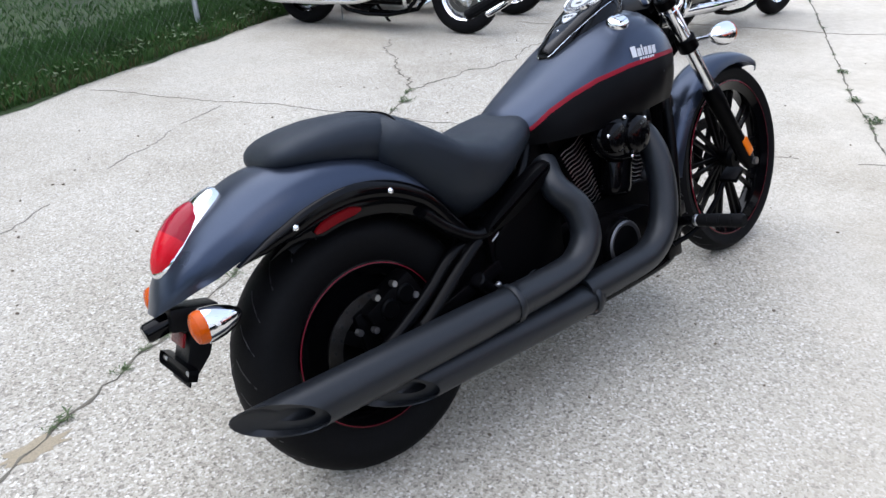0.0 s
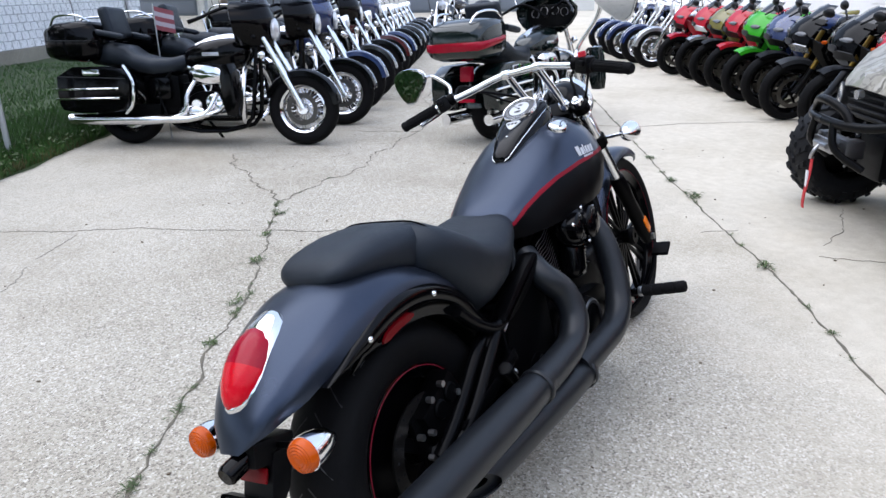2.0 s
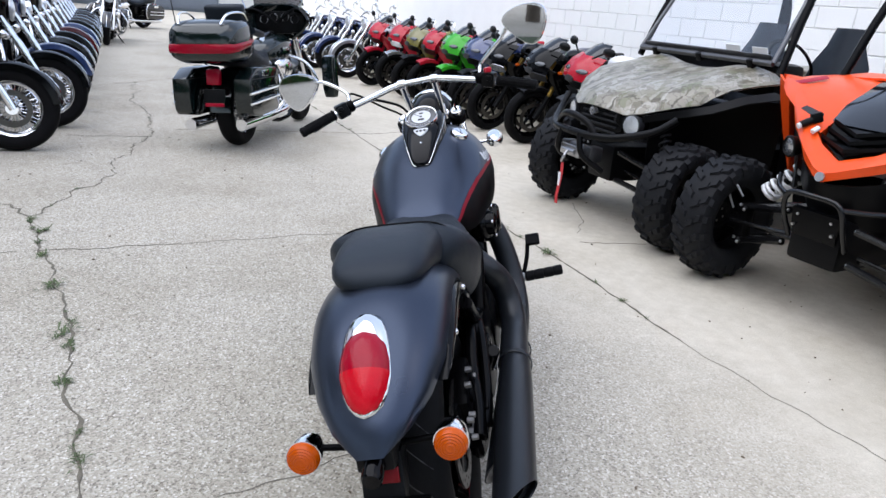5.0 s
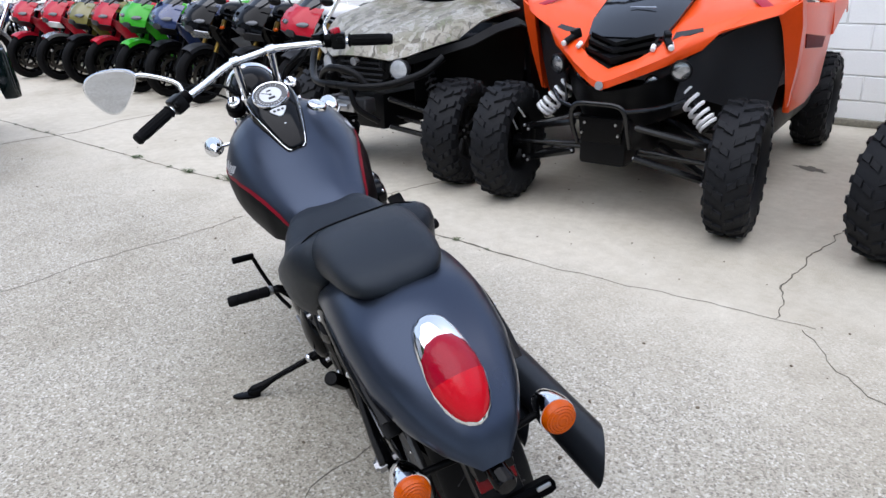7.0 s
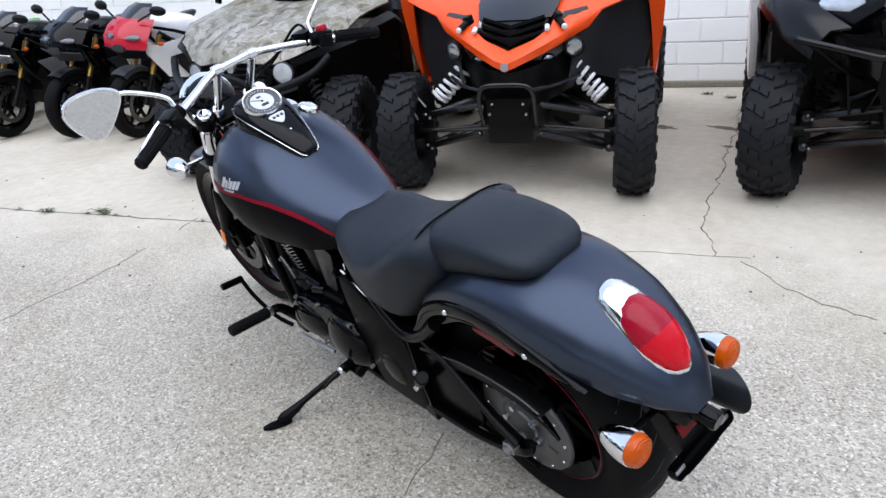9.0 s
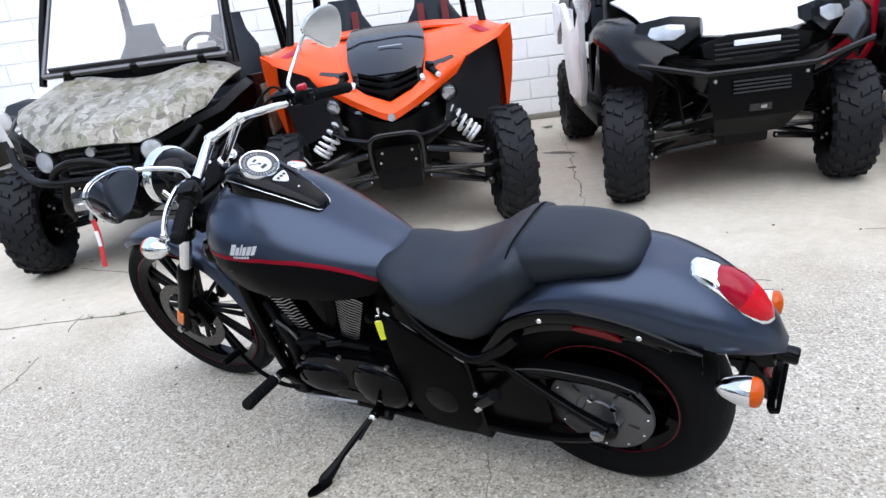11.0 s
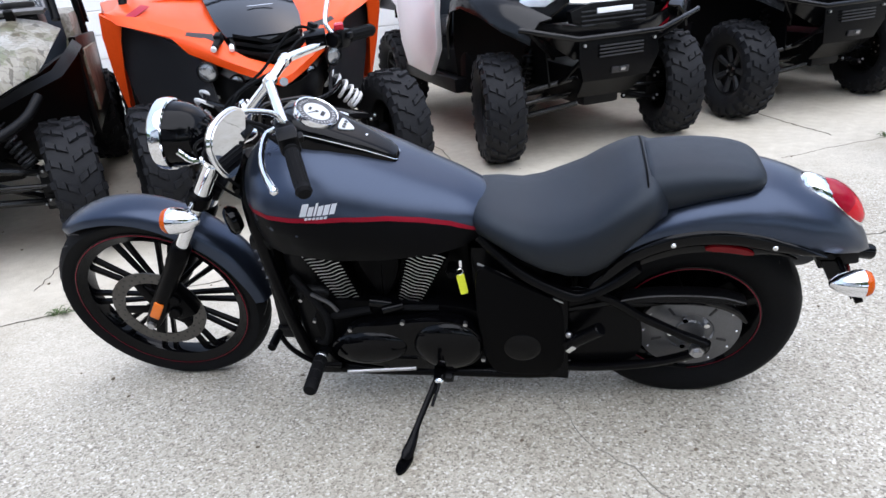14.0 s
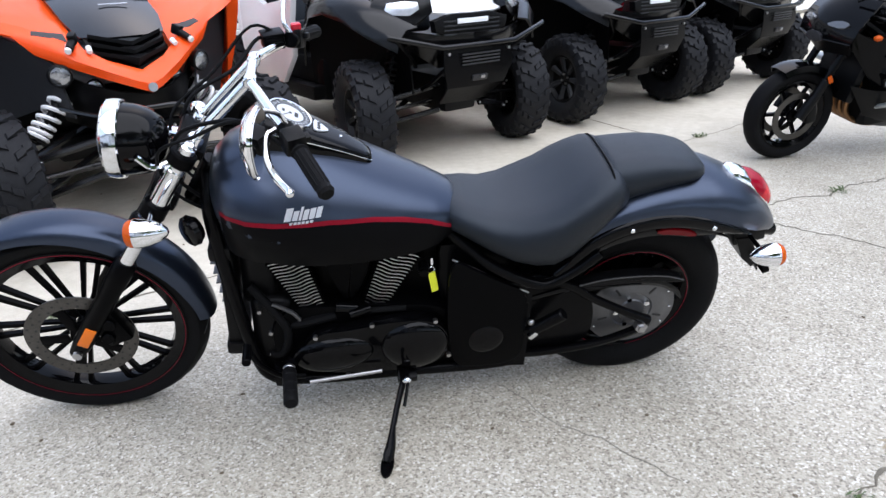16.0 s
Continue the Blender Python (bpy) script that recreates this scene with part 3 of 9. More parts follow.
for dx, dz in ((0.006, 0.013), (0.006, 0), (0.006, -0.013)):
    part("lamp_window", cyl(TA @ V(dx, -0.0035, dz), TA @ V(dx, 0.0, dz), 0.0048, segs=12), INK, tell)
part("reset_knob", moved(ellipsoid((0.004, 0.004, 0.003)), pose(0.845, 0, 0.908)), CHROME, dash)
part("filler_cap", lathe([(0.0, 0.012), (0.020, 0.012), (0.028, 0.008), (0.032, 0.0), (0.032, -0.012)], 28, pose(0.954, -0.124, 0.902, 0, -14, 0) @ pose(0, 0, 0, 114, 0, 0)), CHROME, tank_ob, "chrome filler cap")


# seat
def seat_ring(x, zt, w, zb, dip=0.0, n=24, power=0.62):
    ring = []
    for i in range(n):
        a = 2 * math.pi * i / n
        c, s = math.cos(a), math.sin(a)
        y = w * math.copysign(abs(c) ** power, c)
        zm = zt - min(0.07, (zt - zb) * 0.5)
        z = zm + (zt - zm) * abs(s) ** 0.8 if s > 0 else zm - (zm - zb) * abs(s) ** 0.7
        if s > 0:
            z -= dip * (1 - min(1, abs(y) / (w + 1e-6)) ** 2)
        ring.append(V(x, y * (1 if s > 0 else 1 - 0.1 * abs(s)), z))
    return ring


seat = new("seat")
seat.parent = bike
seat.matrix_local = pose(0, 0, 0.76) @ pose(0, 0, 0, 2.6, 0, 0) @ pose(0, 0, -0.76)
seat["label"] = "black vinyl two-up seat with a raised rear pad"
rider = [(0.602, 0.701, 0.055, 0.66, 0), (0.59, 0.719, 0.092, 0.65, 0), (0.565, 0.733, 0.118, 0.64, 0.002), (0.52, 0.726, 0.142, 0.617, 0.006), (0.46, 0.713, 0.164, 0.58, 0.01), (0.4, 0.715, 0.184, 0.546, 0.014), (0.34, 0.733, 0.196, 0.524, 0.018), (0.29, 0.751, 0.2, 0.52, 0.018), (0.24, 0.782, 0.196, 0.545, 0.012), (0.2, 0.803, 0.188, 0.59, 0.004), (0.165, 0.818, 0.178, 0.63, 0), (0.142, 0.822, 0.168, 0.66, 0), (0.125, 0.819, 0.155, 0.68, 0), (0.1, 0.788, 0.13, 0.695, 0)]
part("rider_cushion", loft([seat_ring(x, a, w, b, d) for x, a, w, b, d in rider[::-1]]), VINYL, seat, sharp=60)
pad = [(0.15, 0.815, 0.128, 0.684, 0), (0.139, 0.825, 0.128, 0.686, 0), (0.128, 0.828, 0.126, 0.692, 0), (0.08, 0.831, 0.123, 0.708, 0), (0.02, 0.832, 0.118, 0.724, 0), (-0.03, 0.827, 0.114, 0.736, 0), (-0.07, 0.820, 0.108, 0.744, 0), (-0.095, 0.813, 0.101, 0.748, 0), (-0.113, 0.806, 0.091, 0.751, 0), (-0.125, 0.798, 0.079, 0.754, 0), (-0.133, 0.789, 0.064, 0.757, 0), (-0.138, 0.780, 0.045, 0.760, 0), (-0.140, 0.770, 0.024, 0.764, 0)]
part("passenger_cushion", loft([seat_ring(x, a, w, b, d, power=0.5) for x, a, w, b, d in pad[::-1]]), VINYL, seat, sharp=60)
part("seam", tube([p + V(0.002, 0, 0.0012) for p in seat_ring(0.147, 0.823, 0.150, 0.690, 0, 32, 0.5)[:17]], 0.0026, 6), SATIN_BLACK, seat)


# rear fender: crown and edge radii round the axle, by angle
def fender_ring(a, n=17):
    w = float(np.interp(a, [55, 90, 110, 125, 138, 146, 151.5], [0.143, 0.150, 0.152, 0.143, 0.113, 0.074, 0.026]))
    rc = float(np.interp(a, [55, 75, 90, 110, 130, 145, 151.5], [0.420, 0.440, 0.460, 0.488, 0.499, 0.496, 0.486]))
    re = float(np.interp(a, [55, 90, 110, 125, 138, 146, 151.5], [0.375, 0.382, 0.382, 0.392, 0.425, 0.460, 0.486]))
    ca, sa = math.cos(radians(a)), math.sin(radians(a))
    ring = []
    for i in range(n):
        q = -1 + 2 * i / (n - 1)
        ang = q * math.pi / 2
        y = w * math.sin(ang)
        r = re + (rc - re) * max(0.0, math.cos(ang)) ** 0.75
        ring.append(V(r * ca, y, REAR[2] + r * sa))
    return ring


def shell(rings, thick):
    bm = bmesh.new()
    ring_skin(bm, rings, False, False)
    bmesh.ops.recalc_face_normals(bm, faces=bm.faces)
    bmesh.ops.solidify(bm, geom=bm.faces[:], thickness=thick)
    return bm


part("rear_fender", shell([fender_ring(a) for a in np.linspace(55, 151.5, 34)], 0.004), SATIN, bike, "satin dark grey rear fender drawn to a point", 60)
for s in (1, -1):
    # flat-sided rail, narrow at both ends
    rail = []
    for a in np.linspace(36, 133, 40):
        rm = float(np.interp(a, [36, 45, 60, 76, 90, 105, 116, 126, 133], [0.336, 0.334, 0.355, 0.364, 0.369, 0.372, 0.376, 0.391, 0.409]))
        hh = float(np.interp(a, [36, 46, 60, 90, 112, 124, 133], [0.015, 0.018, 0.021, 0.022, 0.020, 0.013, 0.002]))
        y0 = float(np.interp(a, [36, 60, 90, 112, 126, 133], [0.138, 0.142, 0.146, 0.147, 0.140, 0.131]))
        ca, sa = math.cos(radians(a)), math.sin(radians(a))
        rail.append([V((rm + hr * hh) * ca, s * (y0 + yy), REAR[2] + (rm + hr * hh) * sa) for hr, yy in ((-1, 0.0), (-0.9, 0.008), (-0.5, 0.013), (0.4, 0.014), (0.85, 0.010), (1, 0.002), (0.6, -0.006), (-0.6, -0.006))])
    fr = part("fender_rail", loft(rail), GLOSS_BLACK, bike, "gloss black fender rail", 50)
    for bx, bz in ((0.083, 0.659), (-0.152, 0.649)):
        part("bolt", moved(ellipsoid((0.0075, 0.006, 0.0075)), pose(bx, s * 0.158, bz)), CHROME, fr)
    inner = [[V(r * math.cos(radians(a)), s * y, REAR[2] + r * math.sin(radians(a))) for r, y in ((0.364, 0.139), (0.364 - 0.25 * gap, 0.144), (0.364 - 0.65 * gap, 0.143), (0.364 - gap, 0.136))] for a, gap in [(q, float(np.interp(q, [58, 106, 126], [0.052, 0.050, 0.004]))) for q in np.linspace(58, 126, 18)]]
    part("inner_guard", shell(inner, 0.004), GLOSS_BLACK, bike)
    arc = []
    for a in np.linspace(89, 109, 12):
        k = min(1.0, 0.35 + 0.65 * min(a - 89, 109 - a) / 3.0)
        arc.append([V((0.334 + dr * 0.0115 * k) * math.cos(radians(a)), s * y, REAR[2] + (0.334 + dr * 0.0115 * k) * math.sin(radians(a))) for dr, y in ((1, 0.1465), (0.7, 0.152), (-0.7, 0.151), (-1, 0.1455))])
    part("side_reflector", loft(arc), REFLECTOR_RED, bike, "red side reflector")

# tail lamp on the fender
def lamp_ring(t, w, up, n=16):
    """t runs down the fender from the chrome tip."""
    a = 118.0 + 25.0 * t
    r0 = 0.497
    ca, sa = math.cos(radians(a)), math.sin(radians(a))
    ring = []
    for i in range(n):
        b = 2 * math.pi * i / n
        y = w * math.cos(b)
        r = r0 - 0.012 + (up + 0.012) * max(0, math.sin(b)) ** 0.7 - 0.5 * (abs(y) / 0.16) ** 2 * 0.09
        ring.append(V(r * ca, y, REAR[2] + r * sa))
    return ring


tl = new("tail_lamp")
tl.parent = bike
part("chrome_housing", loft([lamp_ring(t, w, u) for t, w, u in [(0.0, 0.012, 0.006), (0.03, 0.028, 0.012), (0.1, 0.038, 0.017), (0.22, 0.046, 0.021), (0.34, 0.0500, 0.020), (0.52, 0.0545, 0.014), (0.66, 0.0545, 0.012), (0.8, 0.0475, 0.010), (0.9, 0.0375, 0.009), (0.97, 0.022, 0.010), (1.0, 0.008, 0.006)]]), CHROME, tl, sharp=60)
lens_line = [(0.24, 0.020, 0.020), (0.27, 0.036, 0.025), (0.36, 0.046, 0.032), (0.5, 0.0515, 0.036), (0.60, 0.0515, 0.0350), (0.64, 0.051, 0.034), (0.76, 0.045, 0.030), (0.86, 0.036, 0.024), (0.93, 0.025, 0.017), (0.97, 0.010, 0.010)]
part("red_lens", loft([lamp_ring(*r) for r in lens_line[:5]]), RED_LENS, tl, "deep red smooth upper lens", 60)
part("ribbed_lens", loft([lamp_ring(*r) for r in lens_line[4:]]), RED_LENS_LOW, tl, "bright red ribbed lower lens", 60)


def bullet_signal(at, face, parent, stem_to, R=0.034):
    """Chrome bullet indicator with an amber lens; face +1 forwards, -1 backwards."""
    s = new("indicator")
    s.parent = parent
    m = pose(*at) @ pose(0, 0, 0, 0, 0, 90 if face > 0 else -90)
    s["label"] = "chrome bullet indicator with an amber lens"
    part("housing", lathe([(0.0, -0.078), (0.010, -0.074), (0.022, -0.058), (0.031, -0.034), (R + 0.001, -0.010), (R + 0.001, 0.0), (R - 0.003, 0.001), (R - 0.003, -0.008), (0.0, -0.01)], 24, m @ Matrix.Scale(-1, 4, (0, 1, 0)) if face > 0 else m @ Matrix.Scale(-1, 4, (0, 1, 0))), CHROME, s)
    part("lens", lathe([(R - 0.001, 0.0), (R - 0.001, -0.009)] + [((R - 0.002) * q, -0.010 - 0.012 * math.sqrt(1 - q * q) - (0.0016 if k % 2 else 0.0)) for k, q in enumerate((0.98, 0.92, 0.85, 0.78, 0.70, 0.62, 0.53, 0.44, 0.34, 0.24, 0.12))] + [(0.0, -0.023)], 24, m @ Matrix.Scale(1, 4, (0, 1, 0))), AMBER_LENS, s)
    part("stem", cyl(V(*at) + V(-0.030 * (1 if face > 0 else -1), 0, 0), stem_to, 0.007, segs=10), CHROME if face > 0 else SATIN_BLACK, s)
    return s


for s in (1, -1):
    bullet_signal((-0.376, s * 0.146, 0.526), -1, bike, (-0.350, s * 0.045, 0.520))
# tail bracket, plate lamp, plate holder
tb = part("tail_bracket", join(box((0.10, 0.075, 0.050), (-0.355, 0, 0.512), (0, 12, 0), 0.008), plate([(-0.31, 0.51), (-0.365, 0.51), (-0.405, 0.415), (-0.392, 0.392), (-0.350, 0.43)], 0.085, None, 0.004)), PLASTIC, bike, "black plastic plate holder")
part("plate_lamp", lathe([(0.0, -0.055), (0.017, -0.055), (0.021, -0.050), (0.021, 0.03), (0.017, 0.036), (0, 0.036)], 18, pose(-0.415, 0.0, 0.512, 0, 0, 90) @ pose(0, 0, 0, -10, 0, 0)), GLOSS_BLACK, tb)
part("rear_reflector", box((0.006, 0.075, 0.030), (-0.390, 0, 0.476), (0, 22, 0), 0.003), REFLECTOR_RED, tb, "red oblong reflector")
slot = join(box((0.005, 0.190, 0.028), (-0.408, 0, 0.420), (0, 22, 0), 0.012), box((0.005, 0.105, 0.045), (-0.402, 0, 0.405), (0, 22, 0), 0.004))
part("plate_mount", slot, SATIN_BLACK, tb)
for s in (1, -1):
    part("plate_slot", box((0.007, 0.030, 0.010), (-0.409, s * 0.074, 0.420), (0, 22, 0), 0.004), STEEL, tb)

# wheels
rw = road_wheel(bike, (REAR[0] + 0.004, REAR[1] - 0.012, REAR[2]), 0.313, 0.184, 0.193, 10, stripe=RIM_RED, name="rear_wheel")
tread_grooves(0.313, 0.184, 0.193, 26, rw)
# dark disc added so no light ground shows between the spokes
part("added_spoke_backing", lathe([(0.030, -0.020), (0.172, -0.030), (0.172, -0.022), (0.030, -0.012), (0.030, -0.020)], 40), SATIN_BLACK, rw)
pulley = part("belt_pulley", lathe([(0.040, 0.090), (0.134, 0.090), (0.139, 0.094), (0.141, 0.100), (0.138, 0.108), (0.112, 0.110), (0.108, 0.113), (0.066, 0.115), (0.062, 0.111), (0.044, 0.113), (0.040, 0.118), (0.0, 0.118)], 48), PULLEY, rw, "grey metal drive pulley")
hl_ = bmesh.new()
for i in range(5):
    hl_ = join(hl_, moved(box((0.030, 0.004, 0.008), (0.092, 0.1135, 0), (0, 0, 0), 0.002), Matrix.Rotation(2 * math.pi * i / 5 + 0.3, 4, "Y")))
for i in range(12):
    a = 2 * math.pi * i / 12
    part("rivet", moved(ellipsoid((0.004, 0.003, 0.004), u=8, v=6), pose(0.125 * math.cos(a), 0.110, 0.125 * math.sin(a))), CHROME, pulley)
part("pulley_slot", hl_, INK, pulley)["kind"] = "stuff"
for i in range(5):
    a = 2 * math.pi * i / 5
    part("bolt", cyl((0.052 * math.cos(a), 0.106, 0.052 * math.sin(a)), (0.052 * math.cos(a), 0.124, 0.052 * math.sin(a)), 0.0085, segs=6), CHROME, pulley)
disc_brake(0.135, 12, -0.085, rw)
cal = part("rear_caliper", join(box((0.150, 0.060, 0.100), (0.055, -0.105, 0.085 + REAR[2]), (0, -25, 0), 0.016), box((0.12, 0.030, 0.16), (0.02, -0.098, 0.03 + REAR[2]), (0, -10, 0), 0.02), cyl((0.03, -0.13, REAR[2] + 0.09), (0.03, -0.142, REAR[2] + 0.09), 0.024, bevel=0.004), cyl((0.078, -0.13, REAR[2] + 0.11), (0.078, -0.142, REAR[2] + 0.11), 0.024, bevel=0.004)), SATIN_BLACK, bike, "black rear brake caliper")
for p in ((-0.02, 0.06), (0.10, 0.10), (0.06, 0.05), (0.0, 0.13), (-0.04, 0.01), (0.02, -0.02), (0.05, 0.145), (-0.06, 0.07)):
    part("bolt", cyl((p[0], -0.130, REAR[2] + p[1]), (p[0], -0.146, REAR[2] + p[1]), 0.008, segs=6), STEEL, cal)
part("axle_nut", join(cyl((-0.008, 0.12, REAR[2] - 0.013), (-0.008, 0.178, REAR[2] - 0.013), 0.012, segs=6), cyl((-0.008, 0.150, REAR[2] - 0.013), (-0.008, 0.170, REAR[2] - 0.013), 0.020, segs=6)), STEEL, bike)
part("axle_nut", join(cyl((0, -0.09, REAR[2]), (0, -0.165, REAR[2]), 0.013, segs=6), cyl((0, -0.13, REAR[2]), (0, -0.145, REAR[2]), 0.024, segs=20)), STEEL, bike)

# swing arm, belt guard, shocks, frame
for s in (1, -1):
    y = s * 0.135
    part("swingarm", join(tube([(0.40, s * 0.128, 0.190), (0.268, y, 0.192), (0.10, y, 0.214), (-0.02, y, 0.262), (-0.035, y, 0.295)], [0.020, 0.018, 0.018, 0.020, 0.020], 10, 4, flat=0.75), tube([(0.40, s * 0.125, 0.475), (0.30, s * 0.128, 0.480), (0.22, y, 0.455), (0.153, y, 0.404), (0.05, y + s * 0.012, 0.350), (-0.03, y + s * 0.015, 0.308)], [0.018, 0.018, 0.018, 0.017, 0.016, 0.020], 10, 4, flat=0.8), plate(rounded([(0.36, 0.47), (0.22, 0.455), (0.165, 0.405), (0.135, 0.36), (0.13, 0.225), (0.24, 0.19), (0.36, 0.19)], 2), 0.016, pose(0, s * 0.118, 0), 0.004)), FRAME_BLACK, bike)
    part("frame_post", loft([[V(0.330, s * 0.100, z), V(0.392, s * 0.100, z), V(0.388, s * (0.142 + d), z), V(0.338, s * (0.146 + d), z)] for z, d in ((0.150, 0), (0.20, 0.002), (0.33, 0.004), (0.46, 0.0), (0.505, -0.01))]), FRAME_BLACK, bike)
    part("seat_rail", tube([(0.57, s * 0.085, 0.640), (0.47, s * 0.132, 0.560), (0.36, s * 0.150, 0.500), (0.30, s * 0.150, 0.485), (0.22, s * 0.150, 0.53), (0.16, s * 0.150, 0.585)], 0.016, 10, 5), FRAME_BLACK, bike)
    part("frame_tube", tube([(1.18, s * 0.028, 0.840), (1.190, s * 0.075, 0.74), (1.170, s * 0.105, 0.50), (1.142, s * 0.115, 0.26), (1.10, s * 0.118, 0.170), (0.98, s * 0.120, 0.150), (0.70, s * 0.122, 0.150), (0.40, s * 0.120, 0.150), (0.36, s * 0.118, 0.20), (0.365, s * 0.115, 0.40), (0.36, s * 0.120, 0.52)], 0.019, 12, 4), FRAME_BLACK, bike)
    part("peg_bracket", join(tube([(0.365, s * 0.12, 0.28), (0.34, s * 0.145, 0.30), (0.331, s * 0.152, 0.311)], 0.014, 8), cyl((0.331, s * 0.155, 0.311), (0.250, s * 0.185, 0.397), 0.0195, bevel=0.004, segs=14)), FRAME_BLACK, bike, "black passenger footpeg, folded up")
    part("peg_clip", box((0.030, 0.020, 0.016), (0.330, s * 0.168, 0.306), (0, 45, 0), 0.004), CHROME, bike)
    part("bolt", moved(ellipsoid((0.010, 0.008, 0.010)), pose(0.335, s * 0.158, 0.345)), STEEL, bike)
part("belt_guard", tube([(0.36, 0.118, 0.40), (0.22, 0.120, 0.437), (0.08, 0.122, 0.447), (-0.03, 0.122, 0.440), (-0.10, 0.120, 0.405), (-0.135, 0.118, 0.36)], [0.016, 0.020, 0.022, 0.020, 0.014, 0.006], 10, 5, flat=0.7), GLOSS_BLACK, bike, "gloss black belt guard")
part("drive_belt", join(tube([(0.52, 0.108, 0.345), (0.0, 0.098, 0.425)], 0.011, 6, flat=0.5), tube([(0.52, 0.108, 0.24), (0.0, 0.098, 0.155)], 0.011, 6, flat=0.5)), RUBBER, bike)
part("head_tube", join(cyl((1.165, 0, 0.86), (1.235, 0, 0.745), 0.032, bevel=0.004), tube([(1.18, 0, 0.83), (1.0, 0, 0.72), (0.6, 0, 0.62)], 0.024, 10)), FRAME_BLACK, bike)
# linkage, plus a box added to block the see-through gap under the seat
part("linkage_and_filler", join(cyl((0.40, 0, 0.25), (0.36, 0, 0.52), 0.035, segs=14), box((0.27, 0.17, 0.34), (0.47, 0, 0.43), (0, 0, 0), 0.03)), FRAME_BLACK, bike)

# engine
eng = new("engine")
eng.parent = bike
eng["label"] = "black V-twin engine with polished fin edges"
case = rounded([(1.05, 0.135), (1.10, 0.32), (1.05, 0.44), (0.86, 0.43), (0.70, 0.42), (0.58, 0.40), (0.50, 0.30), (0.50, 0.135), (0.75, 0.132), (0.92, 0.132)], 2)
part("crankcase", plate(case, 0.235, None, 0.012), SATIN_BLACK, eng)
lc = [(1.0, 0.235), (1.005, 0.325), (0.955, 0.378), (0.86, 0.380), (0.74, 0.402), (0.62, 0.395), (0.575, 0.33), (0.585, 0.24), (0.66, 0.195), (0.80, 0.20), (0.90, 0.205)]
part("left_cover", plate(rounded(lc, 2), 0.050, pose(0, 0.142, 0), 0.012), GLOSS_BLACK, eng, "gloss black primary cover")
part("left_cover_dome", join(ellipsoid((0.118, 0.034, 0.066), (0.915, 0.160, 0.290), (0, 6, 0), u=32, v=16), ellipsoid((0.100, 0.040, 0.092), (0.68, 0.160, 0.302), u=32, v=16)), GLOSS_BLACK, eng)
for x, z in ((1.0, 0.28), (0.96, 0.365), (0.80, 0.395), (0.62, 0.392), (0.58, 0.25), (0.72, 0.2), (0.88, 0.2)):
    part("bolt", cyl((x, 0.16, z), (x, 0.172, z), 0.007, segs=6), STEEL, eng)
part("sprocket_cover", lathe([(0, 0.155), (0.05, 0.155), (0.066, 0.148), (0.07, 0.13), (0.07, 0.11)], 28, pose(0.47, 0, 0.285)), SATIN_BLACK, eng)
part("right_cover", join(plate(rounded(lc, 2), 0.050, pose(0, -0.14, 0), 0.012), lathe([(0, -0.185), (0.06, -0.185), (0.075, -0.178), (0.08, -0.16), (0.08, -0.13)], 28, pose(0.80, 0, 0.30))), SATIN_BLACK, eng)
part("clutch_ring", lathe([(0.055, -0.187), (0.064, -0.190), (0.070, -0.186), (0.064, -0.182), (0.055, -0.187)], 28, pose(0.80, 0, 0.30)), ALLOY_DARK, eng)


def cylinder(base, top, w0, w1, n=18):
    """A finned barrel and head: tapered stack with bright fin edges."""
    base, top = Vector(base), Vector(top)
    ax = (top - base)
    ang = math.degrees(math.atan2(ax.x, ax.z))
    c = new("cylinder")
    c.parent = eng
    L = ax.length
    m = pose(*base, 0, ang, 0)
    part("barrel", join(box((w0 * 1.55, 0.150, L), (0, 0, L / 2), bevel=0.012), box((w1 * 1.75, 0.185, 0.055), (0, 0, L + 0.02), bevel=0.016)), SATIN_BLACK, c).matrix_local = m
    for i in range(n):
        f = (i + 0.5) / n
        w = w0 + (w1 - w0) * f
        d = w * 1.9
        depth = 0.205 + 0.03 * f
        fin = part("fin", box((d, depth, 0.0034), (0, 0, L * f), bevel=0.0012, segs=1), SATIN_BLACK, c)
        fin.matrix_local = m
        for s in (1, -1):
            e = part("fin_edge", tube([(d * 0.43 * (2 * k / 10 - 1), s * (depth / 2 + 0.0006), L * f + 0.0030 * math.sin(2.4 * math.pi * k / 10 + 0.6)) for k in range(11)], 0.0014, 4), FIN_EDGE, c)
            e.matrix_local = m
    return c


cylinder((0.955, 0, 0.40), (1.018, 0, 0.615), 0.036, 0.060)
cylinder((0.795, 0, 0.40), (0.706, 0, 0.615), 0.036, 0.062)
part("left_air_box", plate(rounded([(0.93, 0.60), (0.79, 0.60), (0.80, 0.52), (0.845, 0.43), (0.875, 0.43), (0.90, 0.50)], 2), 0.20, None, 0.02), SATIN_BLACK, eng)
part("chrome_strip", box((0.10, 0.006, 0.006), (0.862, 0.103, 0.597), bevel=0.002), ALLOY_DARK, eng)
part("intake_cover", join(ellipsoid((0.100, 0.050, 0.074), (0.850, -0.160, 0.602), (0, 8, 0)), box((0.10, 0.07, 0.13), (0.865, -0.125, 0.49), (0, 12, 0), 0.03, 3), lathe([(0.0, -0.222), (0.038, -0.222), (0.05, -0.214), (0.054, -0.19)], 24, pose(0.878, 0, 0.600)), lathe([(0.0, -0.212), (0.030, -0.212), (0.040, -0.205), (0.044, -0.18)], 24, pose(0.800, 0, 0.608))), GLOSS_BLACK, eng, "gloss black oval air cleaner")
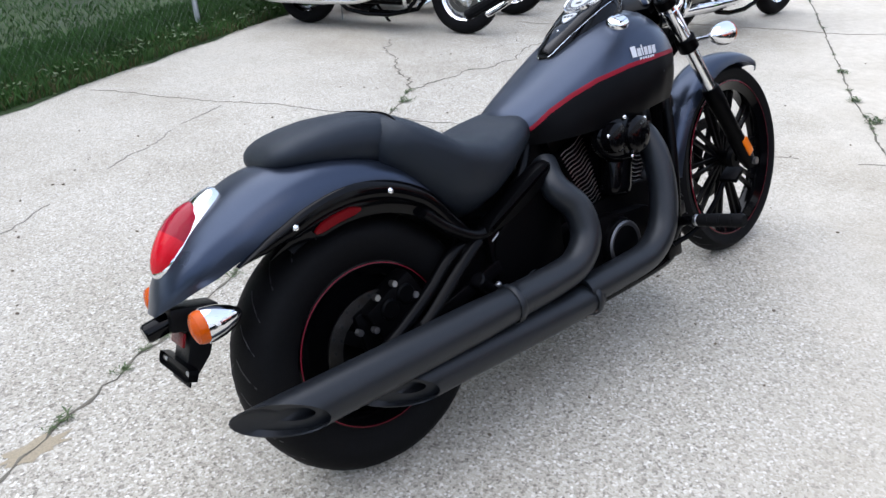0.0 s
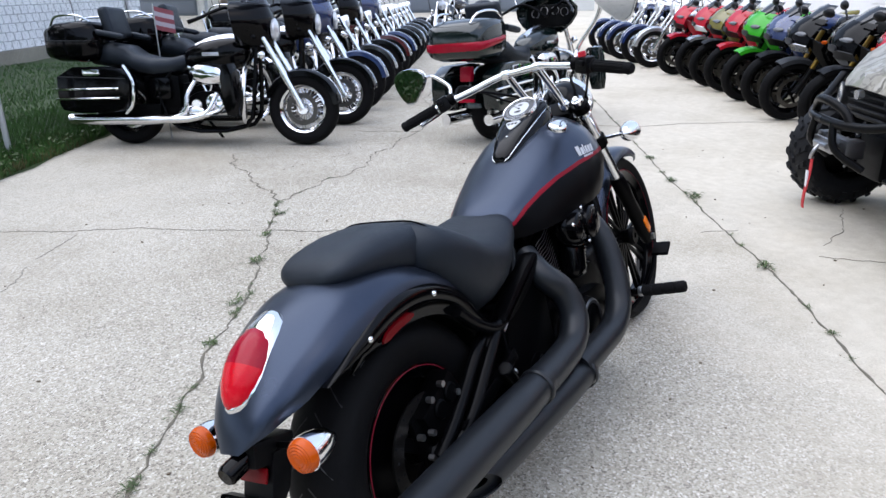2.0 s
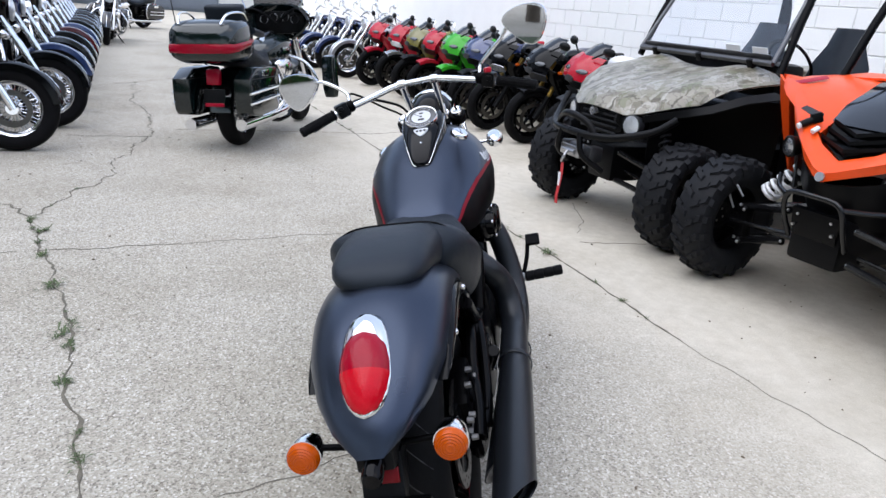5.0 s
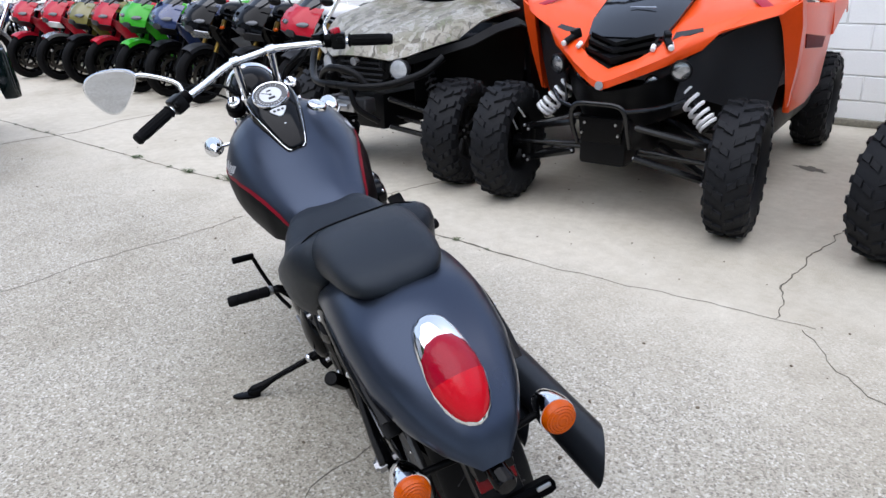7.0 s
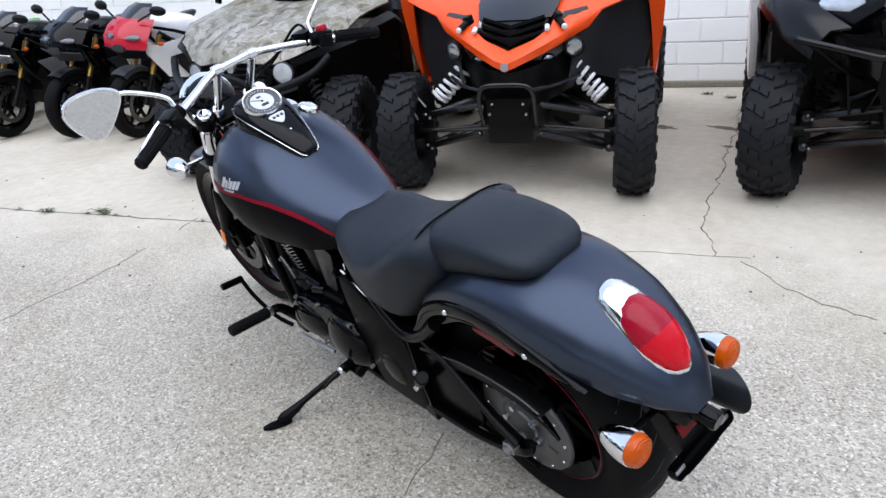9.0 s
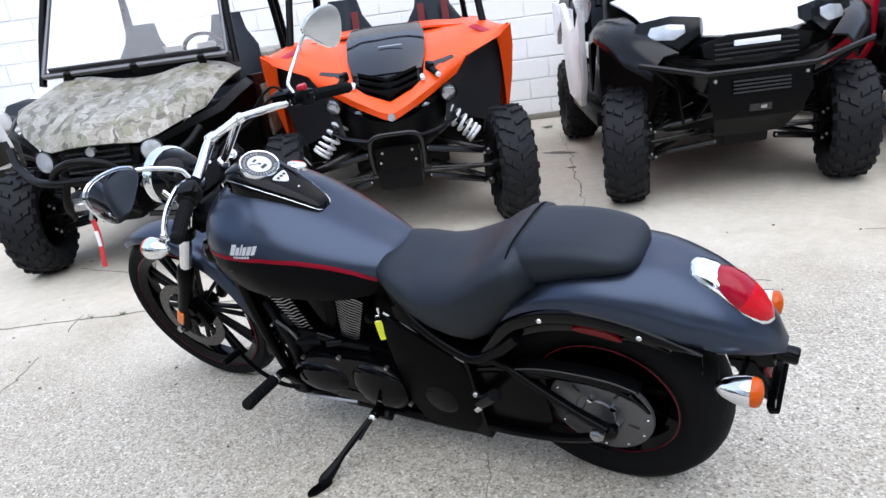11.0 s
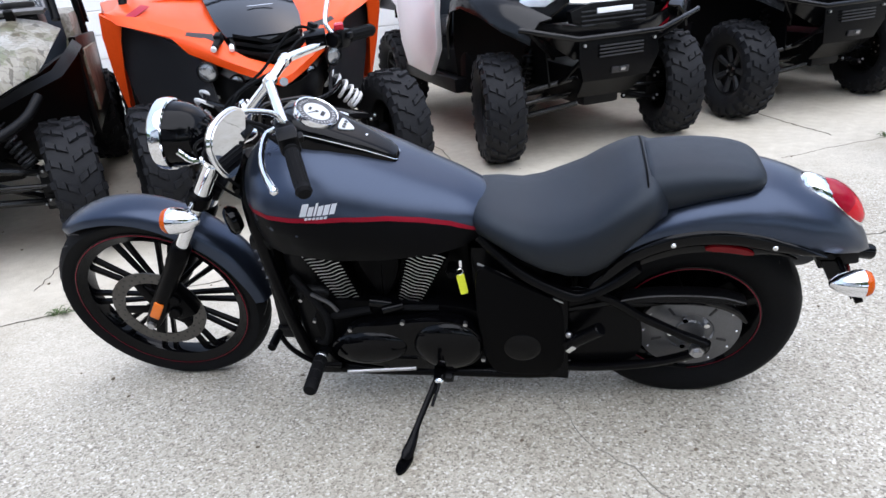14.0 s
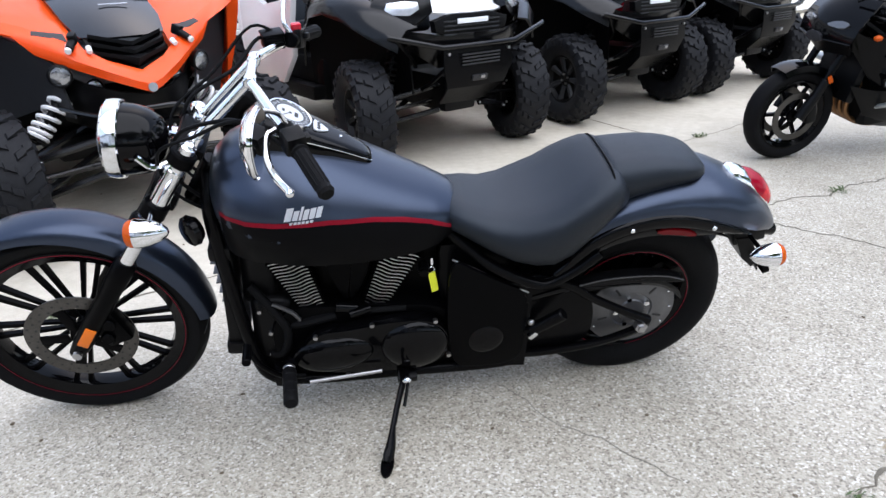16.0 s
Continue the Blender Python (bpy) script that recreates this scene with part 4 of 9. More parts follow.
part("chrome_bolt", join(*[moved(ellipsoid((0.007, 0.006, 0.007)), pose(x, -0.20, z)) for x, z in ((0.925, 0.635), (0.84, 0.655), (0.855, 0.545), (0.765, 0.62))]), CHROME, eng)
part("water_pipe", tube([(1.06, 0.06, 0.32), (1.04, 0.10, 0.36), (0.98, 0.12, 0.385), (0.90, 0.115, 0.40)], 0.014, 8, 4), RUBBER, eng)
part("water_pipe", tube([(1.10, 0.05, 0.60), (1.0, 0.09, 0.66), (0.88, 0.07, 0.63)], 0.014, 8, 4), RUBBER, eng)
part("water_pipe", tube([(0.86, 0.12, 0.41), (0.80, 0.125, 0.415), (0.70, 0.12, 0.41)], 0.009, 8, 3), RUBBER, eng)
part("engine_core", box((0.52, 0.12, 0.36), (0.86, 0, 0.48), bevel=0.03), SATIN_BLACK, eng)
part("front_cover", join(box((0.12, 0.20, 0.30), (1.085, 0, 0.31), (0, -4, 0), 0.03, 3), box((0.10, 0.15, 0.22), (1.10, 0, 0.53), (0, -4, 0), 0.03, 3)), PLASTIC, eng)
for k_, (hx, hz) in enumerate(((1.06, 0.40), (1.09, 0.34), (1.05, 0.29), (1.10, 0.25), (1.07, 0.21), (1.11, 0.43))):
    part("bolt", cyl((hx, 0.100, hz), (hx, 0.108 + 0.004 * (k_ % 3), hz), 0.0065, segs=6), STEEL, eng)
part("coolant_hose", tube([(1.12, 0.085, 0.24), (1.06, 0.118, 0.27), (1.04, 0.120, 0.36), (1.08, 0.105, 0.44), (1.13, 0.08, 0.50)], 0.013, 10, 5), RUBBER, eng)
part("oil_pipe", tube([(1.07, 0.118, 0.46), (1.02, 0.124, 0.43), (1.00, 0.126, 0.40)], 0.006, 8, 4), ALLOY_DARK, eng)
part("skid_plate", box((0.62, 0.20, 0.02), (0.74, 0, 0.134), bevel=0.006), PLASTIC, eng)
part("carburettor_cover", join(cyl((0.84, 0.11, 0.415), (0.90, 0.115, 0.43), 0.018), cyl((0.80, 0.12, 0.42), (0.86, 0.13, 0.41), 0.014)), GLOSS_BLACK, eng)
rad = part("radiator", join(box((0.040, 0.185, 0.36), (1.185, 0, 0.46), (0, -4, 0), 0.010), box((0.060, 0.205, 0.045), (1.185, 0, 0.63), (0, -4, 0), 0.012), box((0.060, 0.205, 0.045), (1.195, 0, 0.28), (0, -4, 0), 0.012)), PLASTIC, bike, "black radiator between the down tubes")
for i in range(9):
    part("radiator_fin", box((0.044, 0.17, 0.004), (1.187 + 0.0028 * (4 - i) * -0.7, 0, 0.32 + i * 0.034)), ALLOY_DARK, rad)
part("horn", lathe([(0, 0.02), (0.030, 0.018), (0.040, 0.010), (0.042, -0.004), (0.03, -0.02), (0, -0.025)], 24, pose(1.238, 0.098, 0.715, 0, 0, -50)), GLOSS_BLACK, bike, "round black horn")

# side covers
sc = [(0.580, 0.605), (0.505, 0.555), (0.430, 0.503), (0.350, 0.458), (0.345, 0.33), (0.350, 0.17), (0.50, 0.17), (0.57, 0.19), (0.59, 0.40)]
for s in (1, -1):
    cover = part("side_cover", plate(rounded(sc, 2), 0.020, pose(0, s * 0.128, 0, 0, 0, s * 2), 0.007), SATIN_BLACK, bike, "black side cover", 45)
    part("cover_lip", tube([(0.572, s * 0.142, 0.592), (0.505, s * 0.143, 0.552), (0.43, s * 0.144, 0.498), (0.350, s * 0.144, 0.454)], 0.0032, 8, 4), STEEL, cover)
    part("cover_lid", lathe([(0.0, s * 0.160), (0.040, s * 0.159), (0.055, s * 0.154), (0.062, s * 0.146), (0.063, s * 0.132)], 32, pose(0.470, 0, 0.285)), GLOSS_BLACK, cover, "round gloss black lid")
    part("bolt", moved(ellipsoid((0.009, 0.006, 0.009)), pose(0.372, s * 0.142, 0.428)), CHROME, cover)
part("tool_box", plate(rounded([(0.575, 0.600), (0.54, 0.612), (0.42, 0.558), (0.318, 0.505), (0.322, 0.474), (0.42, 0.495), (0.54, 0.548)], 2), 0.050, pose(0, -0.150, 0), 0.018), SATIN_BLACK, bike, "long black cover under the seat", 45)
part("cover_badge", box((0.055, 0.003, 0.008), (0.47, -0.1420, 0.452), (0, -24, 0), 0.001), DECAL, bike, "small pale lettering shown as a bar")

# exhaust
def muffler(a, b, r, cut):
    """Long tapered silencer, slash cut at the back and open, the cut turned outwards."""

    def slash(t):
        return 0.5 + 0.5 * math.cos(t - radians(206))

    a, b = Vector(a), Vector(b)
    n, rings = 28, []
    L = (b - a).length
    ang = [2 * math.pi * j / n for j in range(n)]
    d = (b - a).normalized()
    side = V(0, 1, 0)
    up = side.cross(d) * -1
    for f, rr in ((0, r), (0.02, r), (0.35, r), (0.8, r * 0.98), (0.97, r * 0.90), (1.0, r * 0.84)):
        ring = []
        for t in ang:
            lat, hi = rr * math.cos(t), rr * math.sin(t)
            back = cut * slash(t) * max(0, 1 - f * 4)
            ring.append(a + d * (f * L + back) + side * lat + up * hi)
        rings.append(ring)
    lip = [a + d * (cut * slash(t) + 0.002) + side * (r * 0.93 * math.cos(t)) + up * (r * 0.93 * math.sin(t)) for t in ang]
    cap = [a + d * (cut * slash(t) + 0.026) + side * (r * 0.90 * math.cos(t)) + up * (r * 0.90 * math.sin(t)) for t in ang]
    mouth = [a + d * (cut * 0.5 + (cut * slash(t) - cut * 0.5) * 0.42 + 0.030) + side * (r * 0.40 * math.cos(t)) + up * (r * 0.40 * math.sin(t)) for t in ang]
    deep = [a + d * (cut + 0.16) + side * (r * 0.38 * math.cos(t)) + up * (r * 0.38 * math.sin(t)) for t in ang]
    return loft([deep, mouth, cap, lip] + rings)


ex = new("exhaust_system")
ex.parent = bike
ex["label"] = "satin black twin exhaust with slash-cut silencers"
part("silencer", muffler((-0.398, -0.236, 0.322), (0.335, -0.235, 0.322), 0.048, 0.165), EXHAUST, ex)
part("silencer", muffler((-0.120, -0.197, 0.236), (0.60, -0.227, 0.230), 0.046, 0.165), EXHAUST, ex)
part("header_pipe", tube([(0.30, -0.232, 0.322), (0.44, -0.232, 0.325), (0.54, -0.232, 0.340), (0.598, -0.225, 0.395), (0.600, -0.205, 0.470), (0.565, -0.17, 0.535), (0.60, -0.11, 0.585)], [0.043, 0.042, 0.041, 0.041, 0.040, 0.038, 0.036], 20, 6), EXHAUST, ex)
part("header_pipe", tube([(0.56, -0.223, 0.250), (0.72, -0.232, 0.257), (0.83, -0.235, 0.268), (0.905, -0.232, 0.315), (0.945, -0.222, 0.40), (0.965, -0.20, 0.50), (0.970, -0.165, 0.570), (0.985, -0.11, 0.600)], [0.041, 0.041, 0.041, 0.041, 0.040, 0.039, 0.038, 0.036], 20, 6), EXHAUST, ex)
part("clamp", lathe([(0.0465, -0.010), (0.0495, -0.006), (0.0495, 0.006), (0.0465, 0.010)], 28, pose(0.300, -0.235, 0.322, 0, 0, 90)), EXHAUST, ex)
part("clamp", lathe([(0.0450, -0.010), (0.0480, -0.006), (0.0480, 0.006), (0.0450, 0.010)], 28, pose(0.575, -0.226, 0.230, 0, 0, 90)), EXHAUST, ex)
part("hanger", join(box((0.30, 0.012, 0.035), (0.20, -0.165, 0.36), (0, -14, 0), 0.004), tube([(0.30, -0.14, 0.49), (0.20, -0.16, 0.40), (0.03, -0.165, 0.30)], 0.012, 8)), FRAME_BLACK, ex)
part("tail_strut", tube([(0.30, -0.155, 0.475), (0.22, -0.165, 0.43), (0.10, -0.168, 0.345), (0.02, -0.165, 0.31)], 0.014, 10, 4, flat=0.7), FRAME_BLACK, bike)

# front end
front = new("front_end")
front.parent = bike
front["label"] = "chrome and black fork with headlamp, handlebar and front wheel"
AX0, AX1 = V(1.205, 0, 0.945), V(1.622, 0, 0.330)
fd = (AX1 - AX0).normalized()
fw = road_wheel(bike, FRONT, 0.343, 0.090, 0.275, 10, stripe=RIM_RED, double=True, steer=STEER, name="front_wheel")
tread_grooves(0.343, 0.09, 0.275, 30, fw)
for s in (1,):
    disc_brake(0.150, 18, s * 0.062, fw)
for s in (1, -1):
    y = V(0, s * 0.102, 0)
    leg = new("fork_leg")
    leg.parent = front
    part("stanchion", cyl(AX0 + y, AX0 + y + fd * 0.46, 0.0205), CHROME, leg, "chrome fork tube")
    part("slider", tube([AX0 + y + fd * 0.375, AX0 + y + fd * 0.385, AX0 + y + fd * 0.44, AX0 + y + fd * 0.50, AX0 + y + fd * 0.70, AX0 + y + fd * 0.755], [0.024, 0.029, 0.030, 0.027, 0.028, 0.022], 18), SATIN_BLACK, leg)
    part("upper_shroud", tube([AX0 + y + fd * 0.055, AX0 + y + fd * 0.165], 0.0235, 18), CHROME, leg)
    part("axle_bolt", cyl(AX0 + y + fd * 0.735 + V(0, s * 0.015, 0), AX0 + y + fd * 0.735 + V(0, s * 0.034, 0), 0.013, segs=8), STEEL, leg)
    part("fork_reflector", box((0.030, 0.006, 0.070), tuple(AX0 + y + fd * 0.66 + V(0, s * 0.028, 0)), (0, -34, 0), 0.003), FORK_AMBER, leg, "amber fork reflector")
    bullet_signal(tuple(AX0 + fd * 0.19 + V(0.018, s * 0.222, 0.018)), 1, front, tuple(AX0 + fd * 0.19 + V(0.0, s * 0.11, 0.010)))
for f, zz in ((0.02, 0.030), (0.185, 0.040)):
    c = AX0 + fd * f
    part("triple_clamp", join(box((0.075, 0.15, zz), tuple(c + V(-0.01, 0, 0)), (0, -34 + 0, 0), 0.012), *[cyl(c + V(0, s * 0.102, 0) - fd * zz * 0.6, c + V(0, s * 0.102, 0) + fd * zz * 0.6, 0.032, bevel=0.004) for s in (1, -1)]), SATIN_BLACK, front)
for s in (1, -1):
    part("fork_cap", lathe([(0, 0.012), (0.012, 0.012), (0.016, 0.006), (0.021, 0.004), (0.021, -0.01)], 18, Matrix.Translation(AX0 + V(0, s * 0.102, 0) - fd * 0.012) @ pose(0, 0, 0, 0, -34, 0) @ pose(0, 0, 0, 90, 0, 0)), CHROME, front)
part("front_caliper", join(box((0.075, 0.045, 0.115), (1.520, 0.085, 0.400), (0, 20, 0), 0.012), cyl((1.515, 0.105, 0.425), (1.515, 0.118, 0.425), 0.019, bevel=0.003), cyl((1.53, 0.105, 0.375), (1.53, 0.118, 0.375), 0.019, bevel=0.003)), SATIN_BLACK, front, "black front brake caliper")


def front_fender_ring(a, n=11):
    w = float(np.interp(a, [3, 20, 60, 105, 122, 127], [0.052, 0.062, 0.066, 0.064, 0.052, 0.030]))
    rc = 0.372 + 0.006 * math.sin(radians(a))
    re = float(np.interp(a, [3, 60, 127], [0.330, 0.322, 0.348]))
    ca, sa = -math.cos(radians(a)), math.sin(radians(a))
    out = []
    for i in range(n):
        g = (-1 + 2 * i / (n - 1)) * math.pi / 2
        r = re + (rc - re) * max(0, math.cos(g)) ** 0.5
        out.append(V(FRONT[0] + r * ca, w * math.sin(g), FRONT[2] + r * sa))
    return out


part("front_fender", shell([front_fender_ring(a) for a in np.linspace(3, 127, 36)], 0.003), SATIN, front, "satin dark grey front fender", 60)

# headlamp
HM = pose(1.328, 0.012, 0.936, 0, 0, 90 - 180 + STEER) @ pose(0, 0, 0, 6, 0, 0) @ Matrix.Scale(0.91, 4)
hd = new("headlamp")
hd.parent = front
part("bucket", lathe([(0.0, -0.078), (0.03, -0.074), (0.058, -0.060), (0.080, -0.034), (0.092, 0.0), (0.097, 0.045), (0.099, 0.07)], 40, HM), GLOSS_BLACK, hd, "gloss black headlamp bucket")
part("bezel", lathe([(0.0985, 0.035), (0.104, 0.038), (0.106, 0.055), (0.103, 0.072), (0.094, 0.080), (0.088, 0.076)], 40, HM), CHROME, hd, "chrome headlamp ring")
part("glass", lathe([(0.089, 0.075), (0.07, 0.088), (0.04, 0.097), (0.0, 0.100)], 40, HM), CLEAR_LENS, hd)
for s in (1, -1):
    part("bracket", tube([(1.245, s * 0.06, 0.90), (1.29, s * 0.09, 0.90), (1.32, s * 0.098, 0.935)], 0.008, 8, 3), CHROME, hd)

# handlebar
bar = new("handlebar")
bar.parent = front
bar["label"] = "chrome drag-style handlebar with black grips"
part("bar_tube", tube([(0.880, 0.395, 1.012), (0.932, 0.275, 1.046), (0.985, 0.170, 1.071), (1.020, 0.100, 1.090), (1.036, 0.062, 1.095), (1.038, 0, 1.096), (1.037, -0.055, 1.097), (1.022, -0.098, 1.092), (0.981, -0.223, 1.068), (0.945, -0.270, 1.060), (0.905, -0.395, 1.030)], 0.0115, 14, 5), CHROME, bar)
for s in (1, -1):
    part("riser", join(tube([(1.188, s * 0.056, 0.948), (1.176, s * 0.057, 0.962), (1.105, s * 0.058, 1.030), (1.038, s * 0.058, 1.094)], 0.0125, 14, 3), lathe([(0, 0.012), (0.017, 0.012), (0.02, 0.006), (0.02, -0.012), (0, -0.012)], 16, pose(1.188, s * 0.056, 0.950, 0, -30, 0) @ pose(0, 0, 0, 90, 0, 0)), cyl((1.037, s * 0.044, 1.096), (1.037, s * 0.074, 1.096), 0.0155, bevel=0.003)), CHROME, bar)
    g0, g1 = (V(0.926, 0.292, 1.042), V(0.870, 0.410, 1.004)) if s > 0 else (V(0.939, -0.285, 1.060), V(0.898, -0.414, 1.025))
    d = (g1 - g0).normalized()
    grip = part("grip", tube([g0, g0 + d * 0.006, g0 + d * 0.010, g0 + d * 0.118, g0 + d * 0.128, g1], [0.017, 0.0205, 0.0165, 0.0165, 0.0185, 0.014], 18), RUBBER, bar, "ribbed black rubber grip")
    rib = bmesh.new()
    sd = d.orthogonal().normalized()
    for i in range(12):
        q = Matrix.Rotation(2 * math.pi * i / 12, 4, d) @ sd * 0.0166
        rib = join(rib, tube([g0 + d * 0.014 + q, g0 + d * 0.112 + q], 0.0016, 4))
    part("grip_rib", rib, RUBBER, grip)
    sw = g0 - d * 0.030
    part("switch_box", join(moved(box((0.046, 0.044, 0.050), bevel=0.008), Matrix.Translation(sw) @ d.to_track_quat("Y", "Z").to_matrix().to_4x4()), moved(box((0.020, 0.020, 0.016), bevel=0.004), Matrix.Translation(sw + V(-0.026, 0, 0.006)) @ d.to_track_quat("Y", "Z").to_matrix().to_4x4())), PLASTIC, bar)
    clampc = g0 - d * 0.062
    part("lever_clamp", cyl(clampc - d * 0.012, clampc + d * 0.012, 0.021, bevel=0.003), SATIN_BLACK, bar)
    part("lever", tube([clampc + V(0.022, 0, 0.004), clampc + V(0.050, 0, 0.002) + d * 0.020, clampc + V(0.072, 0, -0.004) + d * 0.075, clampc + V(0.076, 0, -0.010) + d * 0.125, clampc + V(0.066, 0, -0.014) + d * 0.165], [0.011, 0.011, 0.010, 0.0095, 0.0105], 10, 4, flat=0.75), CHROME, bar, "polished lever")
    part("lever_ball", ellipsoid((0.010, 0.010, 0.010), tuple(clampc + V(0.065, 0, -0.014) + d * 0.170), u=12, v=8), CHROME, bar)
    mc = V(0.986, 0.418, 1.138) if s > 0 else V(0.907, -0.400, 1.225)
    stem = [clampc + V(0, 0, 0.018), clampc + V(0.015, s * 0.012, 0.050), (clampc + mc) / 2 + V(0.03, s * 0.0, 0.055 if s > 0 else 0.04), mc + V(0.028, -s * 0.045, 0.012), mc + V(0.014, -s * 0.01, 0)]
    mirror = new("mirror")
    mirror.parent = bar
    mirror["label"] = "chrome oval rear-view mirror"
    part("mirror_stem", tube(stem, 0.0062, 10, 5), CHROME, mirror)
    MM = Matrix.Translation(mc) @ (pose(0, 0, 0, 0, -3, -5) if s > 0 else pose(0, 0, 0, 0, 2, -14)) @ pose(0, 0, 0, 0, 0, 90)
    ol = [(-0.068 * s, 0.040), (-0.02 * s, 0.060), (0.045 * s, 0.060), (0.076 * s, 0.034), (0.070 * s, -0.012), (0.040 * s, -0.064), (0.004 * s, -0.068), (-0.040 * s, -0.030), (-0.078 * s, 0.014)]
    sh = []
    o2 = rounded(ol, 2)
    for yy, k in ((0.0, 1.0), (-0.006, 1.03), (-0.016, 0.92), (-0.026, 0.60), (-0.030, 0.2)):
        sh.append([V(x * k, yy, z * k) for x, z in o2])
    part("mirror_shell", moved(loft(sh), MM), CHROME, mirror)
    part("mirror_glass", moved(loft([[V(x * 0.94, 0.0006, z * 0.94) for x, z in o2], [V(x * 0.93, 0.0026, z * 0.93) for x, z in o2]]), MM), MIRROR, mirror)
    part("cable", tube([sw + V(0.02, 0, -0.01), sw + V(0.09, -s * 0.04, 0.02), V(1.10, s * 0.14, 1.04), V(1.22, s * 0.09, 0.98), V(1.25, s * 0.05, 0.84), V(1.16, s * 0.05, 0.74)], 0.005, 8, 6), RUBBER, bar)
    part("cable", tube([clampc + V(0.01, 0, 0), clampc + V(0.10, s * 0.01, 0.035), V(1.16, s * 0.17, 1.02), V(1.27, s * 0.10, 0.94), V(1.26, s * 0.06, 0.80), V(1.12, s * 0.06, 0.70)], 0.0042, 8, 6), RUBBER, bar)
part("kill_switch", box((0.026, 0.024, 0.018), (0.944, -0.256, 1.099), (0, 0, 15), 0.004), RED_PAINT, bar, "red stop switch")
part("brake_reservoir", join(box((0.055, 0.050, 0.034), (1.005, -0.225, 1.075), (0, 0, 18), 0.006), box((0.058, 0.052, 0.008), (1.005, -0.225, 1.096), (0, 0, 18), 0.003)), SATIN_BLACK, bar, "black brake fluid reservoir")

# filler box added where light ground showed behind the engine; wheel and belt covers
part("wheel_gap_filler", box((0.075, 0.22, 0.29), (0.362, 0, 0.335), bevel=0.015), PLASTIC, bike)
lip = [(-0.108, 0.318), (-0.100, 0.336), (-0.05, 0.342), (0.0, 0.343), (0.05, 0.342), (0.100, 0.336), (0.108, 0.318)]
lip += [(y_ * 0.97, r_ - 0.004) for y_, r_ in reversed(lip)]
liner = [[V(REAR[0] + r_ * math.cos(radians(a)), y_, REAR[2] + r_ * math.sin(radians(a))) for y_, r_ in lip] for a in range(28, 121, 6)]
part("fender_liner", loft(liner), PLASTIC, bike, "black inner fender over the tyre", 45)
guard = part("belt_guard", plate(rounded([(REAR[0] + 0.215, 0.455), (REAR[0] + 0.13, 0.474), (REAR[0] + 0.03, 0.478), (REAR[0] - 0.06, 0.470), (REAR[0] - 0.125, 0.448), (REAR[0] - 0.12, 0.436), (REAR[0] - 0.03, 0.446), (REAR[0] + 0.10, 0.442), (REAR[0] + 0.21, 0.420)], 2), 0.040, pose(0, 0.118, 0), 0.006), PLASTIC, bike, "black drive belt guard", 45)
part("guard_lip", tube([(REAR[0] + 0.21, 0.140, 0.455), (REAR[0] + 0.13, 0.140, 0.473), (REAR[0] + 0.03, 0.140, 0.477), (REAR[0] - 0.06, 0.140, 0.469), (REAR[0] - 0.118, 0.140, 0.450)], 0.0022, 6, 4), ALLOY_DARK, guard)

# foot controls, stand
for s in (1, -1):
    p0, p1 = (V(1.034, 0.250, 0.330), V(1.021, 0.390, 0.357)) if s > 0 else (V(1.032, -0.272, 0.308), V(1.033, -0.414, 0.318))
    part("footpeg", tube([p0.lerp(p1, k) for k in (0, 0.03, 0.22, 0.235, 0.25, 0.265, 0.48, 0.495, 0.51, 0.525, 0.74, 0.755, 0.77, 0.785, 0.96, 1.0)], [0.016, 0.0195, 0.0195, 0.0175, 0.0175, 0.0195, 0.0195, 0.0175, 0.0175, 0.0195, 0.0195, 0.0175, 0.0175, 0.0195, 0.0195, 0.015], 16), RUBBER, bike, "black rubber footpeg")
    part("peg_collar", cyl(p0.lerp(p1, -0.10), p0.lerp(p1, 0.0), 0.017, bevel=0.003), STEEL, bike)
    part("peg_mount", join(tube([(1.06, s * 0.12, 0.19), (1.05, s * 0.16, 0.24), (1.034, s * 0.205, p0.z - 0.014), tuple(p0.lerp(p1, -0.10))], [0.020, 0.019, 0.016, 0.013], 10, 3), box((0.07, 0.05, 0.06), (1.06, s * 0.14, 0.20), (0, 0, 0), 0.010)), FRAME_BLACK, bike)
part("gear_lever", join(tube([(1.00, 0.205, 0.255), (1.06, 0.225, 0.285), (1.11, 0.245, 0.36), (1.128, 0.255, 0.430)], 0.0075, 8, 4), cyl((1.130, 0.250, 0.437), (1.124, 0.325, 0.452), 0.012, bevel=0.003, segs=12)), SATIN_BLACK, bike, "black gear lever with a rubber tip")
part("gear_rod", cyl((0.99, 0.195, 0.215), (0.78, 0.185, 0.225), 0.0055, segs=8), STEEL, bike)
part("brake_pedal", join(tube([(1.00, -0.20, 0.235), (1.06, -0.245, 0.270), (1.11, -0.28, 0.34), (1.145, -0.295, 0.405)], 0.0085, 8, 4), box((0.055, 0.055, 0.014), (1.150, -0.315, 0.415), (0, -28, 0), 0.004)), SATIN_BLACK, bike, "black brake pedal")
inv = BIKE.inverted()
piv = V(0.713, 0.188, 0.202)
foot = inv @ V(0.800, 0.345, 0.012)
std = part("side_stand", join(tube([piv, piv.lerp(foot, 0.3) + V(0.004, 0, 0), piv.lerp(foot, 0.62) + V(0.004, 0, 0), piv.lerp(foot, 0.78), piv.lerp(foot, 0.93), foot], [0.012, 0.010, 0.010, 0.015, 0.019, 0.013], 10, 3, flat=0.62), tube([piv + V(-0.012, 0.014, 0.016), piv.lerp(foot, 0.40) + V(-0.018, 0.0, 0.006)], 0.005, 8)), FRAME_BLACK, bike, "black side stand, folded out")
